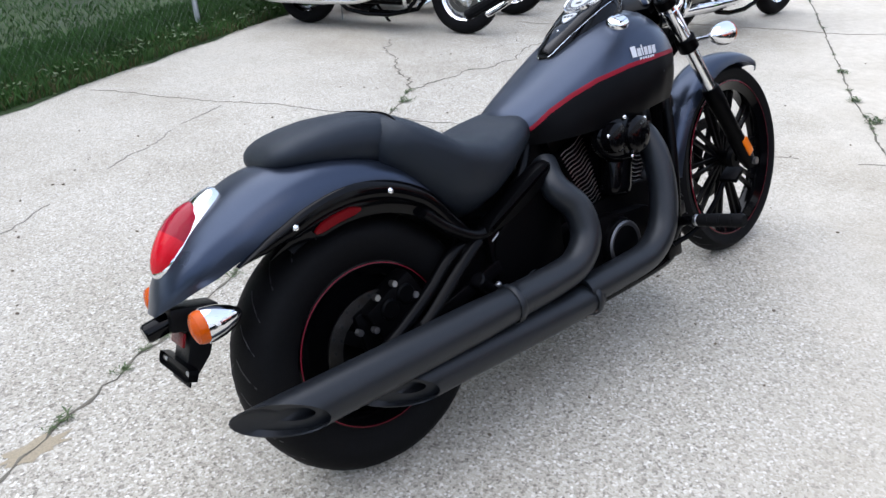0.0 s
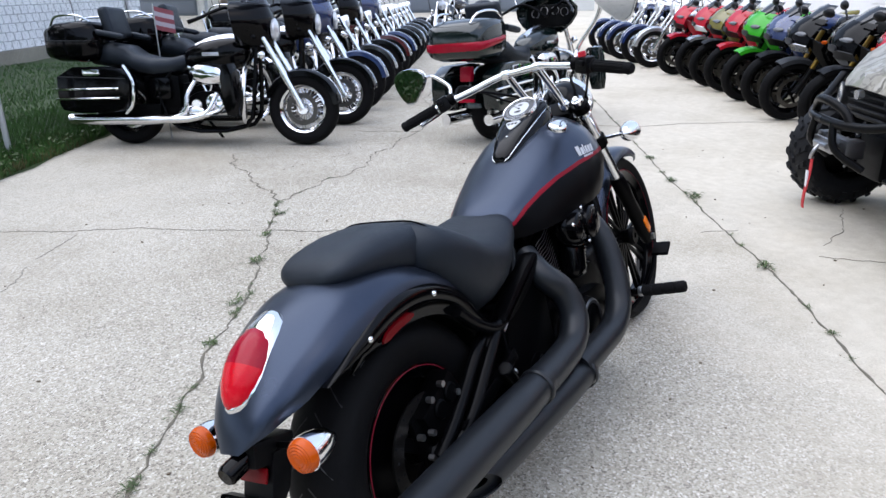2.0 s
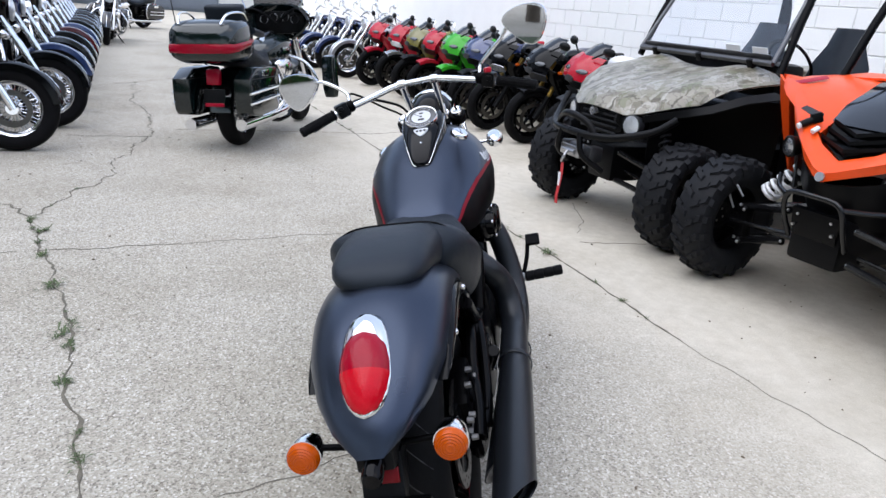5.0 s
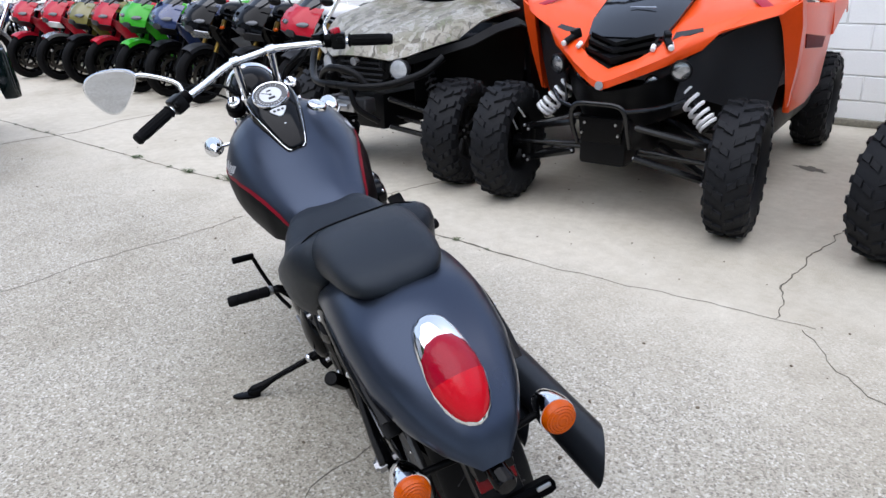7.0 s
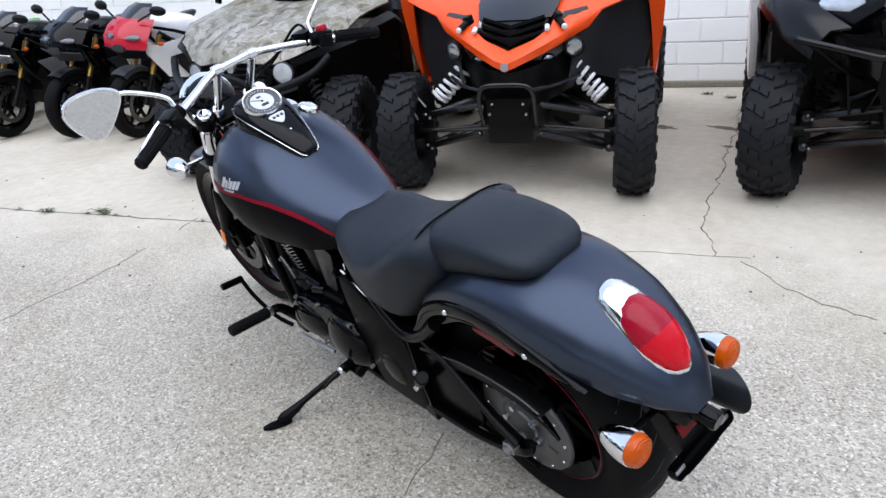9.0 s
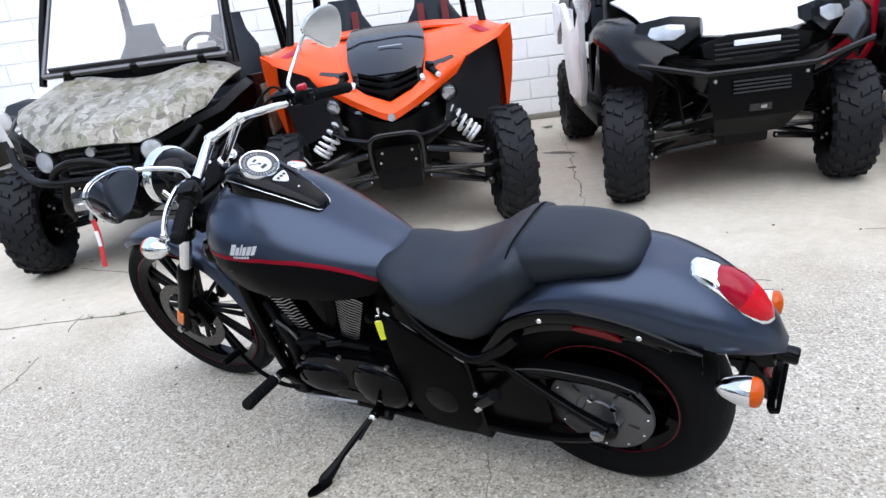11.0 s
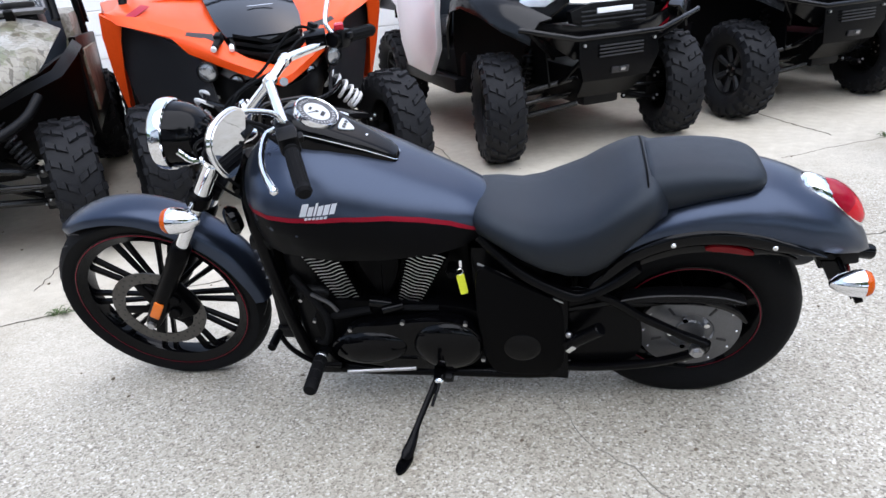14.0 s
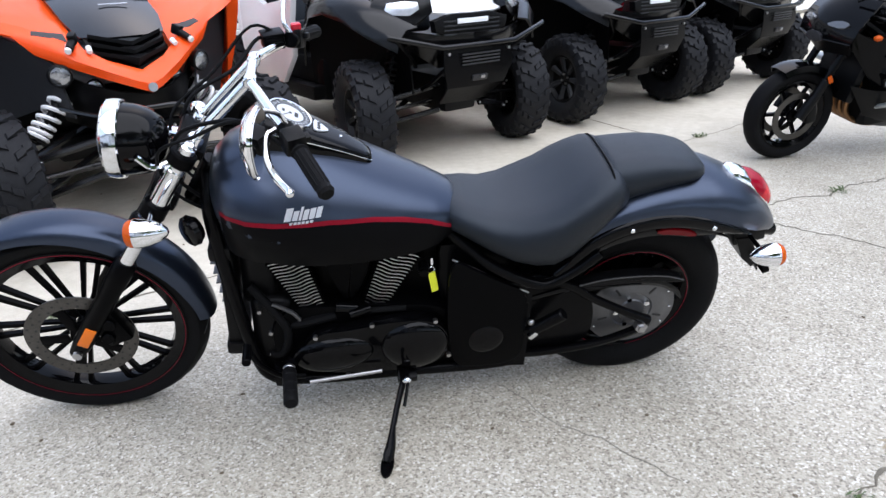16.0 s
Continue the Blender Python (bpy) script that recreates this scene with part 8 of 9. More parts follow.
def touring_bike(m, paint, colour, trunk=True, fairing=True, bags=True, wheel="laced", group="", red_band=False, lean=0.0, front_rim=CHROME, label=None):
    """A big touring or cruising motorcycle; origin under the rear axle."""
    b = thing("touring_motorcycle", label or (colour + " touring motorcycle with chrome engine, parked on the concrete"), "motorcycle", m @ pose(0, 0, 0, lean, 0, 0), group)
    WB = 1.61
    laced_wheel(b, (0, 0, 0.315), 0.315, 0.150, 0.200, 28, name="rear_wheel")
    laced_wheel(b, (WB, 0, 0.318), 0.318, 0.130, 0.205, 40 if wheel == "laced" else 18, front_rim, name="front_wheel")
    # front fender
    rows = []
    for a in np.linspace(8, 160, 22):
        ca, sa = math.cos(radians(a)), math.sin(radians(a))
        rows.append([V(WB + r * ca * (1 if True else 1), y, 0.318 + r * sa) for y, r in ((-0.080, 0.285), (-0.077, 0.332), (-0.045, 0.346), (0, 0.350), (0.045, 0.346), (0.077, 0.332), (0.080, 0.285))])
    part("front_fender", shell(rows, 0.004), paint, b, "", 60)
    part("fender_tip", tube([V(WB + 0.354 * math.cos(radians(a)), 0, 0.318 + 0.354 * math.sin(radians(a))) for a in range(10, 60, 10)], 0.006, 6), CHROME, b)
    for s in (1, -1):
        part("fork", join(tube([(WB - 0.33, s * 0.105, 0.98), (WB - 0.02, s * 0.105, 0.40)], 0.024, 12), tube([(WB - 0.20, s * 0.105, 0.74), (WB - 0.02, s * 0.105, 0.40), (WB + 0.02, s * 0.105, 0.32)], 0.030, 12)), CHROME, b)
    rows = []
    for a in np.linspace(40, 178, 18):
        ca, sa = math.cos(radians(a)), math.sin(radians(a))
        rows.append([V(r * ca, y, 0.315 + r * sa) for y, r in ((-0.095, 0.32), (-0.09, 0.35), (0, 0.365), (0.09, 0.35), (0.095, 0.32))])
    part("rear_fender", shell(rows, 0.005), paint, b, "", 60)
    part("tank", body_loft([(0.56, 0.80, 0.06, 0.70), (0.62, 0.845, 0.11, 0.66), (0.75, 0.895, 0.15, 0.64), (0.92, 0.925, 0.17, 0.64), (1.05, 0.925, 0.16, 0.66), (1.13, 0.90, 0.11, 0.70), (1.16, 0.86, 0.06, 0.74)]), paint, b, "", 60)
    part("tank_console", tube([(0.66, 0, 0.865), (0.80, 0, 0.910), (0.98, 0, 0.935), (1.08, 0, 0.925)], [0.022, 0.034, 0.036, 0.02], 10, 4, flat=0.5), CHROME, b)
    for s in (1, -1):
        part("tank_emblem", box((0.15, 0.006, 0.03), (0.86, s * 0.168, 0.79), (s * 4, 0, 0), 0.002), SILVER_PAINT, b, "silver emblem shown as a plain bar")
    part("seat", body_loft([(-0.30, 0.87, 0.11, 0.74), (-0.24, 0.895, 0.16, 0.70), (-0.05, 0.89, 0.18, 0.68), (0.08, 0.87, 0.18, 0.66), (0.16, 0.805, 0.19, 0.63), (0.32, 0.765, 0.19, 0.60), (0.46, 0.765, 0.15, 0.62), (0.60, 0.795, 0.08, 0.68)]), VINYL, b, "", 60)
    vtwin(b, 0.79, 0.38)
    # black boxes added to block light through the frame behind the engine
    part("engine_gap_filler", join(box((0.52, 0.19, 0.34), (0.80, 0, 0.38), bevel=0.04), box((0.34, 0.22, 0.36), (0.36, 0, 0.44), bevel=0.04)), SATIN_BLACK, b)
    part("oil_tank_cover", join(*[box((0.20, 0.03, 0.20), (0.36, s * 0.125, 0.50), bevel=0.04) for s in (1, -1)]), GLOSS_BLACK, b)
    part("cam_cover", join(*[moved(ellipsoid((0.10, 0.05, 0.075)), pose(0.90, s * 0.125, 0.33)) for s in (1, -1)], *[moved(ellipsoid((0.13, 0.045, 0.060)), pose(0.63, s * 0.125, 0.30)) for s in (1, -1)]), CHROME, b, "chrome engine covers")
    for hs in (1, -1):
        part("header_pipe", tube([(0.90, hs * 0.13, 0.56), (0.96, hs * 0.17, 0.46), (0.92, hs * 0.19, 0.32), (0.70, hs * 0.205, 0.25)], 0.021, 10, 4), CHROME, b, "chrome header pipe")
        part("header_pipe", tube([(0.68, hs * 0.13, 0.56), (0.62, hs * 0.18, 0.44), (0.60, hs * 0.20, 0.30), (0.45, hs * 0.21, 0.24)], 0.021, 10, 4), CHROME, b, "chrome header pipe")
    part("chain_guard", join(*[box((0.55, 0.03, 0.10), (0.10, s * 0.17, 0.32), bevel=0.012) for s in (1, -1)]), SATIN_BLACK, b)
    part("frame", join(*[tube([(1.22, s * 0.03, 0.88), (1.20, s * 0.09, 0.5), (1.10, s * 0.11, 0.17), (0.5, s * 0.12, 0.16), (0.35, s * 0.12, 0.45), (0.5, s * 0.09, 0.70)], 0.02, 8, 3) for s in (1, -1)], tube([(1.20, 0, 0.88), (0.8, 0, 0.74), (0.3, 0, 0.64)], 0.03, 8)), FRAME_BLACK, b)
    for s in (1, -1):
        part("exhaust", tube([(0.88, s * 0.14, 0.46), (0.80, s * 0.19, 0.30), (0.65, s * 0.20, 0.245), (0.40, s * 0.21, 0.235), (0.2, s * 0.215, 0.235), (-0.45, s * 0.22, 0.24)], [0.026, 0.028, 0.030, 0.034, 0.046, 0.048], 14, 4), CHROME, b, "long chrome exhaust")
        part("engine_guard", tube([(1.12, s * 0.08, 0.72), (1.18, s * 0.25, 0.64), (1.20, s * 0.36, 0.45), (1.16, s * 0.28, 0.25), (1.10, s * 0.10, 0.20)], 0.018, 10, 4), CHROME, b)
        part("floorboard", box((0.26, 0.10, 0.020), (0.98, s * 0.23, 0.27), (0, 0, 0), 0.006), PLASTIC, b)
        part("handlebar", tube([(1.12, 0, 1.02), (1.10, s * 0.10, 1.10), (1.05, s * 0.24, 1.16), (0.90, s * 0.38, 1.08), (0.80, s * 0.42, 1.04)], [0.014, 0.014, 0.014, 0.014, 0.018], 10, 4), CHROME if not fairing else FRAME_BLACK, b)
        mr = new("mirror")
        mr.parent = b
        part("mirror_stem", tube([(1.02, s * 0.27, 1.15), (1.04, s * 0.32, 1.26), (1.02, s * 0.38, 1.30)], 0.007, 6, 3), CHROME, mr)
        part("mirror_shell", ellipsoid((0.020, 0.060, 0.036), (1.0, s * 0.40, 1.29)), CHROME, mr)
        part("lower_fairing", plate(rounded([(1.24, 0.72), (1.12, 0.70), (1.14, 0.30), (1.28, 0.30)], 1), 0.12, pose(0, s * 0.22, 0, 0, 0, s * 14), 0.02), paint if fairing else FRAME_BLACK, b) if fairing and trunk else None
        part("indicator", join(ellipsoid((0.035, 0.035, 0.035), (1.32, s * 0.20, 0.78), u=12, v=8)), CHROME, b)
    if bags:
        for s in (1, -1):
            bag = part("saddlebag", plate(rounded([(-0.46, 0.685), (0.10, 0.695), (0.20, 0.60), (0.17, 0.34), (0.02, 0.30), (-0.42, 0.30), (-0.48, 0.38)], 1), 0.15, pose(0, s * 0.262, 0), 0.024), paint, b, "hard saddlebag", 50)
            part("bag_lid_line", box((0.60, 0.155, 0.008), (-0.14, s * 0.262, 0.600), (0, 1.5, 0)), INK, bag)
            part("bag_latch", box((0.15, 0.010, 0.050), (-0.14, s * 0.340, 0.640), bevel=0.004), CHROME, bag)
            for z in (0.42, 0.50):
                part("bag_rail", tube([(-0.48, s * 0.335, z - 0.005), (-0.42, s * 0.352, z), (0.10, s * 0.352, z + 0.01)], 0.011, 8), CHROME, bag)
            part("bag_guard", tube([(0.12, s * 0.31, 0.30), (0.21, s * 0.35, 0.38), (0.23, s * 0.35, 0.56), (0.15, s * 0.33, 0.70)], 0.014, 8, 4), CHROME, bag)
    part("rear_reflector", box((0.02, 0.16, 0.030), (-0.43, 0, 0.40), (0, 12, 0), 0.006), RED_LENS, b)
    tail = part("tail_lamp", box((0.05, 0.12, 0.13), (-0.40, 0, 0.62), (0, 10, 0), 0.020), RED_LENS, b, "red tail lamp")
    part("plate_holder", box((0.01, 0.18, 0.11), (-0.42, 0, 0.47), (0, 12, 0), 0.004), PLASTIC, b)
    if trunk:
        tk = part("luggage_trunk", body_loft([(-0.60, 0.96, 0.18, 0.80), (-0.57, 1.02, 0.26, 0.755), (-0.48, 1.06, 0.285, 0.73), (-0.28, 1.075, 0.285, 0.725), (-0.15, 1.06, 0.26, 0.74), (-0.11, 1.00, 0.18, 0.78)], 20, 0.42), paint, b, "rounded luggage trunk", 60)
        if red_band:
            part("trunk_lamp", body_loft([(-0.608, 0.885, 0.185, 0.815), (-0.578, 0.890, 0.268, 0.810), (-0.48, 0.900, 0.293, 0.820), (-0.28, 0.915, 0.293, 0.850), (-0.18, 0.920, 0.275, 0.870)], 20, 0.3), RED_LENS, tk, "wrap-round red lamp band", 60)
        part("trunk_seam", box((0.46, 0.574, 0.006), (-0.35, 0, 0.905)), INK, tk) if not red_band else None
        part("backrest", box((0.085, 0.34, 0.26), (-0.06, 0, 1.06), (0, -14, 0), 0.038, 3), VINYL, b, "", 60)
        for s in (1, -1):
            part("trunk_rail", tube([(-0.16, s * 0.22, 1.06), (-0.28, s * 0.23, 1.115), (-0.48, s * 0.20, 1.105), (-0.56, s * 0.17, 1.03)], 0.010, 8, 4), CHROME, tk)
            part("armrest", body_loft([(-0.10, 1.00, 0.03, 0.95), (0.0, 0.985, 0.04, 0.93), (0.10, 0.965, 0.035, 0.915), (0.13, 0.95, 0.02, 0.925)]), VINYL, b, "", 60).matrix_local = pose(0, s * 0.23, 0)
        part("antenna", cyl((-0.54, 0.20, 1.0), (-0.66, 0.22, 1.75), 0.004, segs=6), INK, b)
    else:
        part("sissy_bar", tube([(-0.25, 0.14, 0.66), (-0.33, 0.13, 1.0), (-0.35, 0, 1.08), (-0.33, -0.13, 1.0), (-0.25, -0.14, 0.66)], 0.010, 8, 4), CHROME, b)
    if fairing:
        rows = []
        for z, w, x in ((0.86, 0.16, 1.36), (0.94, 0.27, 1.38), (1.02, 0.33, 1.39), (1.10, 0.34, 1.38), (1.17, 0.28, 1.35), (1.21, 0.18, 1.33)):
            rows.append([V(x - 0.26 * (abs(q) ** 2.2), q * w, z) for q in np.linspace(-1, 1, 15)])
        fr_ = part("fairing", shell(rows, 0.02), paint, b, "wide handlebar fairing", 60)
        part("instrument_panel", plate(rounded([(-0.24, 1.14), (0.24, 1.14), (0.26, 1.0), (0.18, 0.92), (-0.18, 0.92), (-0.26, 1.0)], 1), 0.03, pose(1.22, 0, 0, 0, 0, 90), 0.01), PLASTIC, fr_)
        for y, z in ((0.06, 1.08), (-0.06, 1.08), (0.16, 1.06), (-0.16, 1.06)):
            part("gauge", lathe([(0, -0.012), (0.032, -0.012), (0.040, -0.008), (0.040, 0.01)], 18, pose(1.20, y, z, 0, 0, 90) @ pose(0, 0, 0, 180, 0, 0) @ Matrix.Scale(-1, 4, (0, 1, 0))), GAUGE_WHITE, fr_)
        rows = [[V(x - 0.14 * abs(q) ** 2, q * w, z) for q in np.linspace(-1, 1, 9)] for z, w, x in ((1.19, 0.26, 1.35), (1.27, 0.25, 1.31), (1.36, 0.22, 1.26))]
        part("windshield", shell(rows, 0.004), SMOKE, fr_)
        hm = pose(1.39, 0, 0.99, 0, 0, -90)
    else:
        hm = pose(1.36, 0, 0.92, 0, 0, -90)
        part("headlamp_bucket", lathe([(0, -0.12), (0.06, -0.10), (0.088, -0.03), (0.092, 0.02)], 26, hm), CHROME, b)
    part("headlamp", join(lathe([(0.094, -0.01), (0.098, 0.005), (0.090, 0.018)], 26, hm), lathe([(0.090, 0.012), (0.05, 0.028), (0, 0.034)], 26, hm)), CLEAR_LENS, b)
    part("side_stand", tube([(0.66, 0.14, 0.20), (0.72, 0.30, 0.02)], 0.014, 8), FRAME_BLACK, b)
    return b


def sport_bike(m, paint, colour, fender=None, fork=GOLD, second=None, group="sport bikes along the wall", arc=(58, 146), low=None, nose_paint=None):
    """A faired sport motorcycle; origin under the front axle."""
    b = thing("sport_motorcycle", colour + " faired sport motorcycle, parked front wheel out", "motorcycle", m, group)
    second = second or PLASTIC
    road_wheel(b, (0, 0, 0.300), 0.300, 0.120, 0.216, 6, stripe=None, name="front_wheel", simple=True)
    road_wheel(b, (-1.40, 0, 0.305), 0.305, 0.180, 0.216, 6, stripe=None, name="rear_wheel", simple=True)
    for s in (1, -1):
        part("brake_disc", lathe([(0.115, s * 0.065), (0.155, s * 0.065), (0.155, s * 0.070), (0.115, s * 0.070), (0.115, s * 0.065)], 24, pose(0, 0, 0.30)), DISC, b)
        part("fork", join(tube([(-0.26, s * 0.105, 0.86), (-0.11, s * 0.105, 0.52)], 0.024, 10)), fork, b)
        part("slider", tube([(-0.12, s * 0.105, 0.54), (-0.05, s * 0.105, 0.38)], 0.029, 10), PLASTIC, b)
        part("fork_foot", join(tube([(-0.075, s * 0.105, 0.44), (0.0, s * 0.105, 0.30)], 0.033, 10), box((0.07, 0.05, 0.12), (-0.07, s * 0.10, 0.33), (0, 15, 0), 0.012)), PLASTIC, b)
        side = [[V(0.02, s * 0.10, 0.86), V(-0.10, s * 0.22, 0.80), V(-0.35, s * 0.26, 0.84), V(-0.62, s * 0.22, 0.86)], [V(-0.06, s * 0.14, 0.72), V(-0.22, s * 0.25, 0.66), V(-0.48, s * 0.27, 0.68), V(-0.72, s * 0.22, 0.66)], [V(-0.22, s * 0.20, 0.52), V(-0.35, s * 0.25, 0.50), V(-0.58, s * 0.25, 0.48), V(-0.80, s * 0.20, 0.50)], [V(-0.38, s * 0.18, 0.34), V(-0.50, s * 0.20, 0.30), V(-0.68, s * 0.20, 0.26), V(-0.88, s * 0.16, 0.32)], [V(-0.48, s * 0.06, 0.24), V(-0.58, s * 0.07, 0.20), V(-0.72, s * 0.07, 0.18), V(-0.92, s * 0.06, 0.22)]]
        part("side_fairing", skin(side[:3], 0.008), paint, b, "", 50)
        part("belly_fairing", skin(side[2:], 0.007), PLASTIC if low is None else low, b, "", 50)
        part("fairing_panel", skin([[V(-0.20, s * 0.262, 0.70), V(-0.40, s * 0.280, 0.72), V(-0.60, s * 0.262, 0.70)], [V(-0.40, s * 0.268, 0.52), V(-0.52, s * 0.270, 0.52), V(-0.70, s * 0.245, 0.52)]], 0.006), second, b)
        part("headlamp", plate(rounded([(-0.075, -0.012), (0.0, 0.030), (0.080, 0.020), (0.045, -0.022)], 1), 0.03, pose(0.072, s * 0.115, 0.868, 0, 0, 90 + s * 24) @ pose(0, 0, 0, -25, 0, 0), 0.006), SMOKED_LAMP, b, "narrow smoked headlamp")
        mi = new("mirror")
        mi.parent = b
        part("mirror_stem", tube([(-0.02, s * 0.12, 1.0), (-0.05, s * 0.26, 1.08)], 0.009, 6), PLASTIC, mi)
        part("mirror_shell", ellipsoid((0.03, 0.075, 0.040), (-0.06, s * 0.30, 1.09), (0, 0, s * 10)), PLASTIC, mi)
        part("handlebar", tube([(-0.25, s * 0.06, 0.92), (-0.32, s * 0.22, 0.90), (-0.38, s * 0.34, 0.87)], [0.014, 0.015, 0.018], 8), FRAME_BLACK, b)
        part("indicator", ellipsoid((0.03, 0.02, 0.018), (-0.10, s * 0.26, 0.82), u=10, v=6), AMBER_LENS, b)
        part("footpeg", cyl((-0.95, s * 0.14, 0.40), (-0.96, s * 0.28, 0.41), 0.014, segs=8), FRAME_BLACK, b)
    nose = [[V(0.06 - abs(y) * 0.5, y * 0.8, 0.70) for y in (-0.20, -0.10, 0, 0.10, 0.20)], [V(0.12 - abs(y) * 0.35, y, 0.78) for y in (-0.22, -0.11, 0, 0.11, 0.22)], [V(0.12 - abs(y) * 0.40, y, 0.86) for y in (-0.235, -0.12, 0, 0.12, 0.235)], [V(0.07 - abs(y) * 0.45, y, 0.94) for y in (-0.23, -0.12, 0, 0.12, 0.23)], [V(-0.02 - abs(y) * 0.5, y, 1.01) for y in (-0.20, -0.10, 0, 0.10, 0.20)]]
    part("nose_fairing", skin(nose[1:], 0.008), nose_paint or paint, b, "", 50)
    part("chin_fairing", skin(nose[:2], 0.008), second, b, "", 50)
    part("air_intake", plate(rounded([(-0.07, -0.03), (0.07, -0.03), (0.05, 0.03), (-0.05, 0.03)], 1), 0.02, pose(0.112, 0, 0.785, 0, 0, 90), 0.004), INK, b)
    part("windscreen", skin([[V(-0.02 - abs(y) * 0.5, y, 1.0) for y in (-0.16, -0.08, 0, 0.08, 0.16)], [V(-0.12 - abs(y) * 0.5, y, 1.08) for y in (-0.13, -0.065, 0, 0.065, 0.13)], [V(-0.20 - abs(y) * 0.5, y, 1.12) for y in (-0.085, -0.04, 0, 0.04, 0.085)]], 0.004), DARK_SCREEN, b)
    rows = []
    for a in np.linspace(arc[0], arc[1], 14):
        ca, sa = math.cos(radians(a)), math.sin(radians(a))
        rows.append([V(r * ca, y, 0.30 + r * sa) for y, r in ((-0.078, 0.285), (-0.07, 0.322), (0, 0.335), (0.07, 0.322), (0.078, 0.285))])
    part("front_fender", shell(rows, 0.004), fender or paint, b, "", 60)
    part("tank", body_loft([(-0.98, 0.82, 0.09, 0.72), (-0.90, 0.90, 0.14, 0.70), (-0.72, 0.99, 0.17, 0.70), (-0.50, 1.02, 0.17, 0.72), (-0.38, 1.0, 0.12, 0.78), (-0.33, 0.95, 0.06, 0.82)]), paint, b, "", 60)
    part("seat", body_loft([(-1.48, 0.92, 0.09, 0.86), (-1.25, 0.90, 0.12, 0.82), (-1.20, 0.82, 0.14, 0.76), (-0.98, 0.82, 0.10, 0.74)]), VINYL, b, "", 60)
    part("tail_fairing", body_loft([(-1.78, 0.97, 0.04, 0.92), (-1.65, 0.96, 0.08, 0.85), (-1.40, 0.88, 0.12, 0.76), (-1.10, 0.76, 0.13, 0.68), (-0.98, 0.74, 0.10, 0.68)]), paint, b, "", 60)
    part("frame", join(*[tube([(-0.30, s * 0.06, 0.86), (-0.60, s * 0.16, 0.68), (-0.98, s * 0.13, 0.48), (-1.40, s * 0.12, 0.31)], 0.03, 8, 3) for s in (1, -1)]), FRAME_BLACK, b)
    part("engine", box((0.55, 0.34, 0.40), (-0.68, 0, 0.46), (0, 10, 0), 0.06), PLASTIC, b)
    part("radiator", box((0.05, 0.34, 0.28), (-0.30, 0, 0.54), (0, -12, 0), 0.01), PLASTIC, b)
    part("exhaust", tube([(-0.85, -0.12, 0.24), (-1.1, -0.18, 0.30), (-1.25, -0.20, 0.40), (-1.62, -0.21, 0.56)], [0.03, 0.035, 0.05, 0.05], 12, 3), EXHAUST, b)
    return b


def cruiser_row():
    """The long row of touring machines along the lawn."""
    a = radians(-54)
    h = V(math.cos(a), math.sin(a), 0)
    def place(fx, fy, turn=-54):
        hh = V(math.cos(radians(turn)), math.sin(radians(turn)), 0)
        p = V(fx, fy, 0) - hh * 1.61
        return pose(p.x, p.y, 0, 0, 0, turn)
    touring_bike(place(3.62, 3.44, -65), GLOSS_BLACK, "gloss black", True, True, True, group="touring bikes along the lawn", lean=-5)
    specs = [(GLOSS_BLACK, "gloss black", True, True), (BLUE_PAINT, "dark blue", False, True), (CHARCOAL, "charcoal", False, False), (GLOSS_BLACK, "gloss black", True, True), (MAROON, "dark red", False, False), (BLUE_PAINT, "dark blue", False, True), (GLOSS_BLACK, "gloss black", False, False), (CHARCOAL, "dark grey", False, False)]
    made = {}
    for k, (pt, col, tr, fa) in enumerate(specs):
        p = V(4.56, 3.74, 0) + V(5.42, 2.78, 0) * (k / 7)
        key = (col, tr, fa)
        mm = place(p.x, p.y, -56 + (k * 37 % 7 - 3)) @ pose(0, 0, 0, -6, 0, 0)
        if key in made:
            copy_thing(made[key], mm)
        else:
            made[key] = touring_bike(mm, pt, col, tr, fa, True, "cast" if k % 2 else "laced", "touring bikes along the lawn", front_rim=WHITE_PAINT if k == 7 else CHROME)
    for k in range(4):
        p = V(9.98, 6.52, 0) + V(0.78, 0.42, 0) * (k + 1)
        copy_thing(made[("gloss black", False, False)] if k % 2 else made[("charcoal", False, False)], place(p.x, p.y, -57) @ pose(0, 0, 0, -6, 0, 0))
    # machines parked loosely at the far end
    for x, y, t in ((14.3, 8.3, 205), (19.2, 9.9, 160)):
        copy_thing(made[("charcoal", False, False)], pose(x, y, 0, 0, 0, t) @ pose(0, 0, 0, -6, 0, 0))


cruiser_row()
touring_bike(pose(4.62, 2.04, 0, 0, 0, -4), TEAL_PAINT, "dark green", True, True, True, red_band=True, lean=-5, label="dark green touring motorcycle with a red lamp band round its trunk")

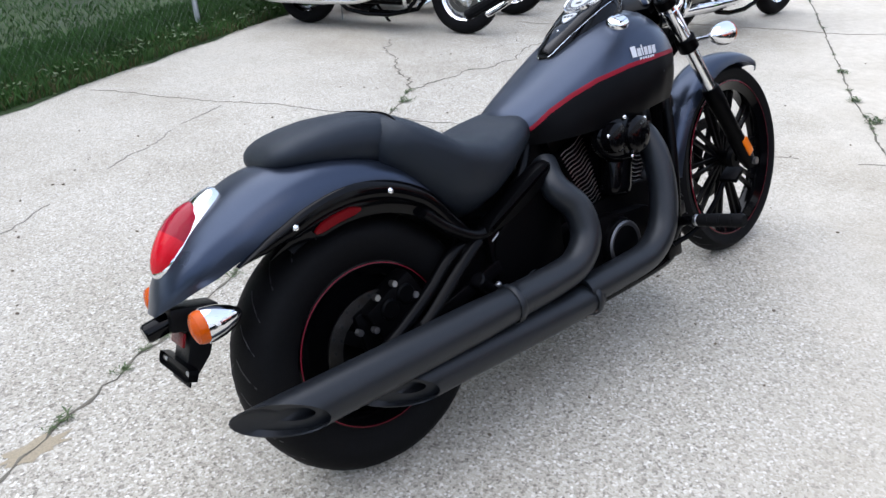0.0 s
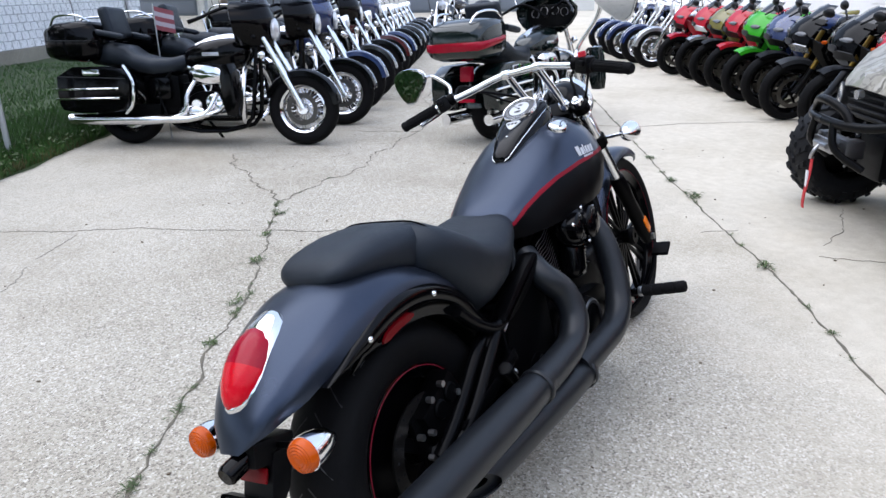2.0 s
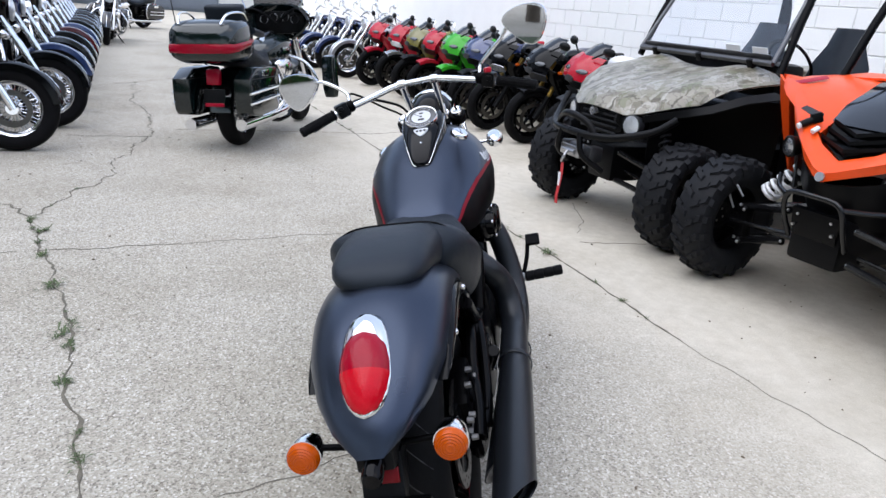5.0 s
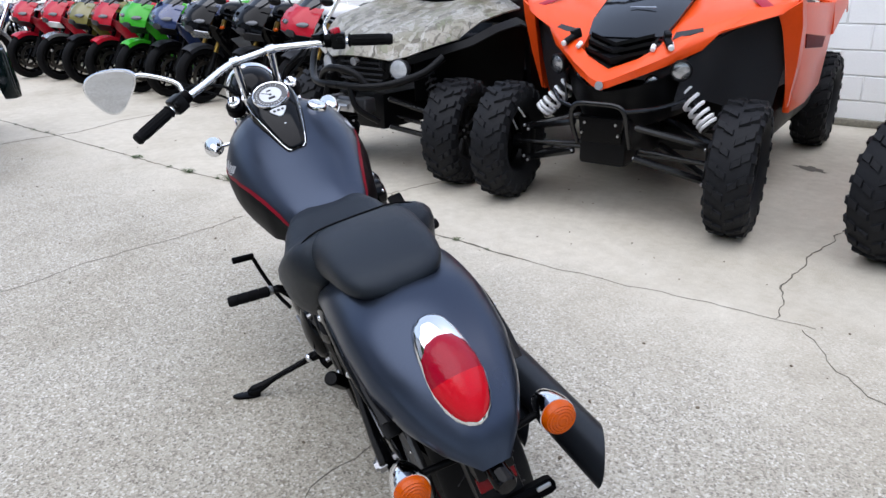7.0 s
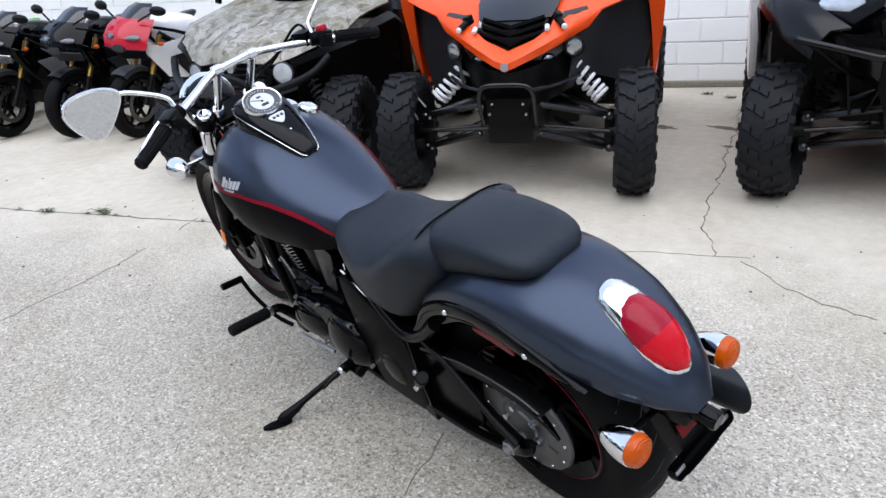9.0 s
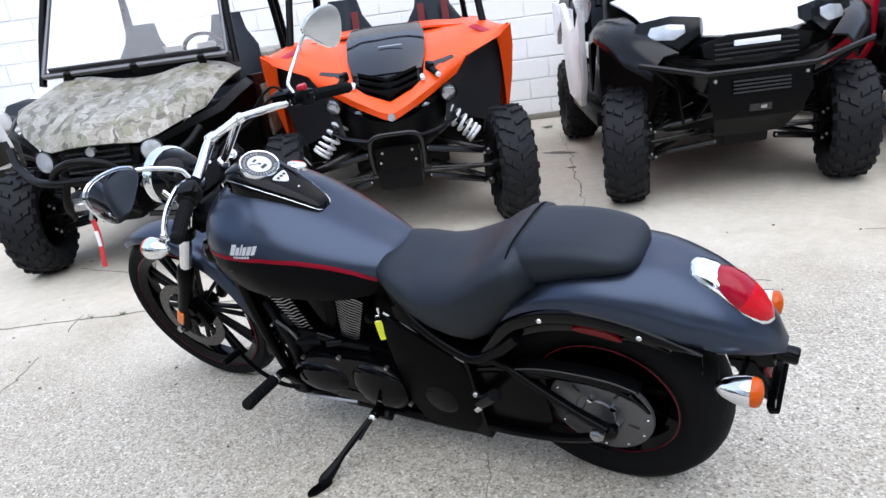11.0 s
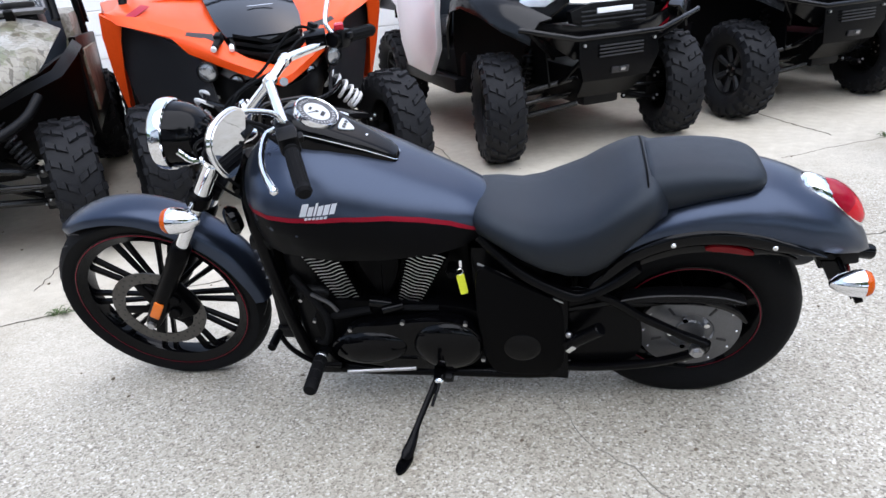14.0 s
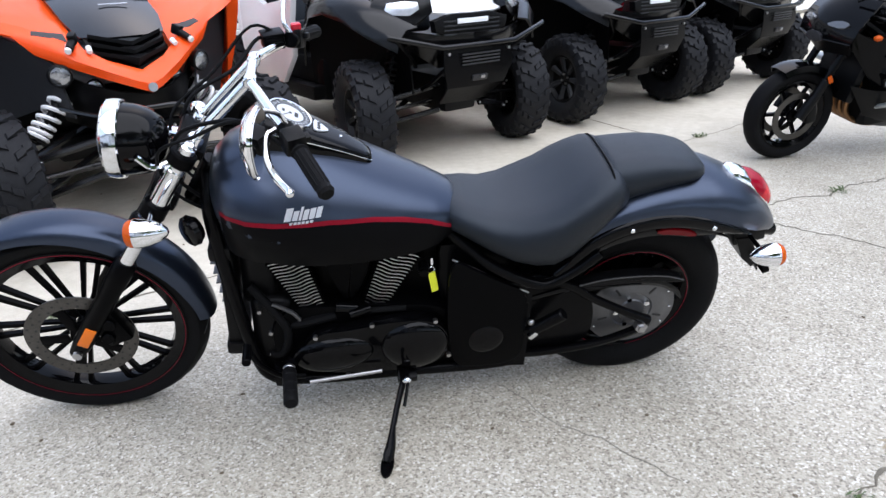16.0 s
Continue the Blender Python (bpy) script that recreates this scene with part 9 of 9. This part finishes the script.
SPORT = [
    (5.55, -0.92, WHITE_PAINT, "white and red", PLASTIC_GREY, GOLD, PLASTIC),
    (6.12, -0.56, GLOSS_BLACK, "black", PLASTIC, GOLD, PLASTIC_GREY),
    (6.80, -0.14, GLOSS_BLACK, "black", PLASTIC_GREY, GOLD, SILVER_PAINT),
    (7.45, 0.14, BLUE_PAINT, "dark blue", PLASTIC, FRAME_BLACK, PLASTIC),
    (7.94, 0.44, GREEN_PAINT, "lime green", GREEN_PAINT, FRAME_BLACK, PLASTIC),
    (8.62, 0.76, RED_PAINT, "red", RED_PAINT, FRAME_BLACK, PLASTIC),
    (9.06, 1.04, YELLOW_PAINT, "black and yellow", PLASTIC, FRAME_BLACK, PLASTIC),
    (9.70, 1.38, RED_PAINT, "red and silver", SILVER_PAINT, FRAME_BLACK, WHITE_PAINT),
    (10.2, 1.78, RED_PAINT, "red", RED_PAINT, FRAME_BLACK, PLASTIC),
]
for k, (x, y, pt, col, fen, frk, sec) in enumerate(SPORT):
    sport_bike(pose(x, y, 0, 0, 0, 121 + (k * 29 % 9 - 4)) @ pose(0, 0, 0, -7, 0, 0), pt, col, fen, frk, sec, low=pt if col == "lime green" else None, nose_paint=RED_PAINT if col == "white and red" else None)
first = None
for k, (x, y) in enumerate(((11.0, 2.35), (11.6, 2.75), (12.2, 3.2), (12.9, 3.6), (13.6, 4.05))):
    mm = pose(x, y, 0, 0, 0, 121) @ pose(0, 0, 0, -6, 0, 0) @ pose(-1.61, 0, 0)
    if k < 2:
        first = touring_bike(mm, BLUE_PAINT if k else SILVER_PAINT, "dark blue" if k else "silver", False, False, False, "cast", "cruisers by the wall", label=("dark blue" if k else "silver") + " cruiser motorcycle with chrome fork, parked by the wall")
    else:
        copy_thing(first, mm)
# black naked bike beyond the tail
naked = sport_bike(pose(-1.98, -2.18, 0, 0, 0, 4) @ pose(0, 0, 0, -8, 0, 0), GLOSS_BLACK, "black", GLOSS_BLACK, FRAME_BLACK, PLASTIC, group="", arc=(62, 150))

for k, y in enumerate((-0.09, -0.03, 0.03, 0.09)):
    part("exhaust_header", tube([(-0.42, y, 0.52), (-0.34, y, 0.42), (-0.36, y * 0.9, 0.30), (-0.52, y * 0.7, 0.22), (-0.75, y * 0.5, 0.20)], 0.018, 8, 4), BRONZE, naked, "heat-tinted bronze exhaust header")
for s in (1, -1):
    part("frame_guard", join(tube([(-0.40, s * 0.20, 0.66), (-0.42, s * 0.30, 0.60), (-0.44, s * 0.30, 0.44), (-0.44, s * 0.20, 0.38)], 0.014, 8, 3), cyl((-0.42, s * 0.27, 0.55), (-0.42, s * 0.35, 0.55), 0.026, segs=14)), GALV, naked, "pale steel crash guard")
    part("fork_reflector", box((0.05, 0.006, 0.028), (-0.12, s * 0.138, 0.55), (0, -60, 0), 0.003), AMBER_LENS, naked, "amber reflector")
part("big_headlamp", skin([[V(0.115 - abs(y) * 0.45, y, 0.80) for y in (-0.10, -0.05, 0, 0.05, 0.10)], [V(0.110 - abs(y) * 0.40, y, 0.85) for y in (-0.14, -0.07, 0, 0.07, 0.14)], [V(0.075 - abs(y) * 0.40, y, 0.90) for y in (-0.13, -0.065, 0, 0.065, 0.13)]], 0.012), CLEAR_LENS, naked, "clear headlamp", 60)

for ob in naked.children:
    if ob.name.split(".")[0] in ("nose_fairing", "chin_fairing", "air_intake", "windscreen", "headlamp", "big_headlamp", "mirror", "side_fairing", "fairing_panel", "indicator"):
        ob.matrix_basis = Matrix.Translation((-0.15, 0, 0)) @ ob.matrix_basis

FADED_RED = mat("faded_red_cloth", (0.26, 0.07, 0.085), 0.85, 0, 0.15, 30)
FADED_WHITE = mat("faded_white_cloth", (0.42, 0.38, 0.42), 0.85, 0, 0.1, 30)
FLAG = V(3.25, 4.78, 1.09)
# little faded flag by the parked touring machines
flag = thing("small_flag", "small faded striped flag on a thin pole among motorcycles", "flag", pose(FLAG.x, FLAG.y, 0))
part("pole", cyl((0, 0, 0), (0, 0, FLAG.z + 0.12), 0.006, segs=8), GALV, flag)
for k in range(5):
    part("stripe", skin([[V(0.005 + 0.04 * i, 0.012 * math.sin(i * 1.1), FLAG.z + 0.10 - 0.04 * k - 0.010 * i) for i in range(6)], [V(0.005 + 0.04 * i, 0.012 * math.sin(i * 1.1), FLAG.z + 0.06 - 0.04 * k - 0.010 * i) for i in range(6)]], 0.002), FADED_RED if k % 2 == 0 else FADED_WHITE, flag)
# ---- blocks of the wall, last: the courses behind the buggies ----
BW, BH = 0.405, 0.203
bmb = bmesh.new()
bmesh.ops.create_cube(bmb, size=1, matrix=Matrix.Diagonal((BW - 0.011, 0.03, BH - 0.011, 1)))
bmesh.ops.bevel(bmb, geom=bmb.edges[:], offset=0.004, segments=1, affect="EDGES")
block = part("brick", bmb, BLOCK, wall)
spots = []
for r_ in range(14):
    for c_ in range(-14, 24):
        u = U.dot(V(1.6, -4.6, 0)) + c_ * BW + (BW / 2 if r_ % 2 else 0)
        spots.append((abs(c_) + r_ * 0.6, u, 0.105 + r_ * BH))
spots.sort()
for k, (_, u, z) in enumerate(spots[:296]):
    mm = Matrix.Translation(yard(u, WALL_V - 0.012 + 0.0015 * ((k * 7) % 3), z)) @ pose(0, 0, 0, 0, 0, LOT)
    if k == 0:
        block.matrix_local = mm
    else:
        again(block, mm)
vv, ff = [], []
for _, u, z in spots[296:]:
    k = len(vv)
    for du, dz, dv in ((-0.194, -0.094, 0.003), (0.194, -0.094, 0.003), (0.194, 0.094, 0.003), (-0.194, 0.094, 0.003), (-0.197, -0.097, -0.012), (0.197, -0.097, -0.012), (0.197, 0.097, -0.012), (-0.197, 0.097, -0.012)):
        vv.append(tuple(yard(u + du, WALL_V + dv, z + dz)))
    ff.extend([(k, k + 1, k + 2, k + 3), (k, k + 4, k + 5, k + 1), (k + 1, k + 5, k + 6, k + 2), (k + 2, k + 6, k + 7, k + 3), (k + 3, k + 7, k + 4, k)])
me = bpy.data.meshes.new("far_bricks")
me.from_pydata(vv, [], ff)
me.materials.append(BLOCK)
fbk = new("far_bricks", me)
fbk.parent = wall
fbk["kind"] = "stuff"
part("wall_footing", moved(box((40, 0.05, 0.06), bevel=0.01), pose(*yard(5.0, WALL_V + 0.02, 0.03), 0, 0, LOT)), FOUNDATION, wall)
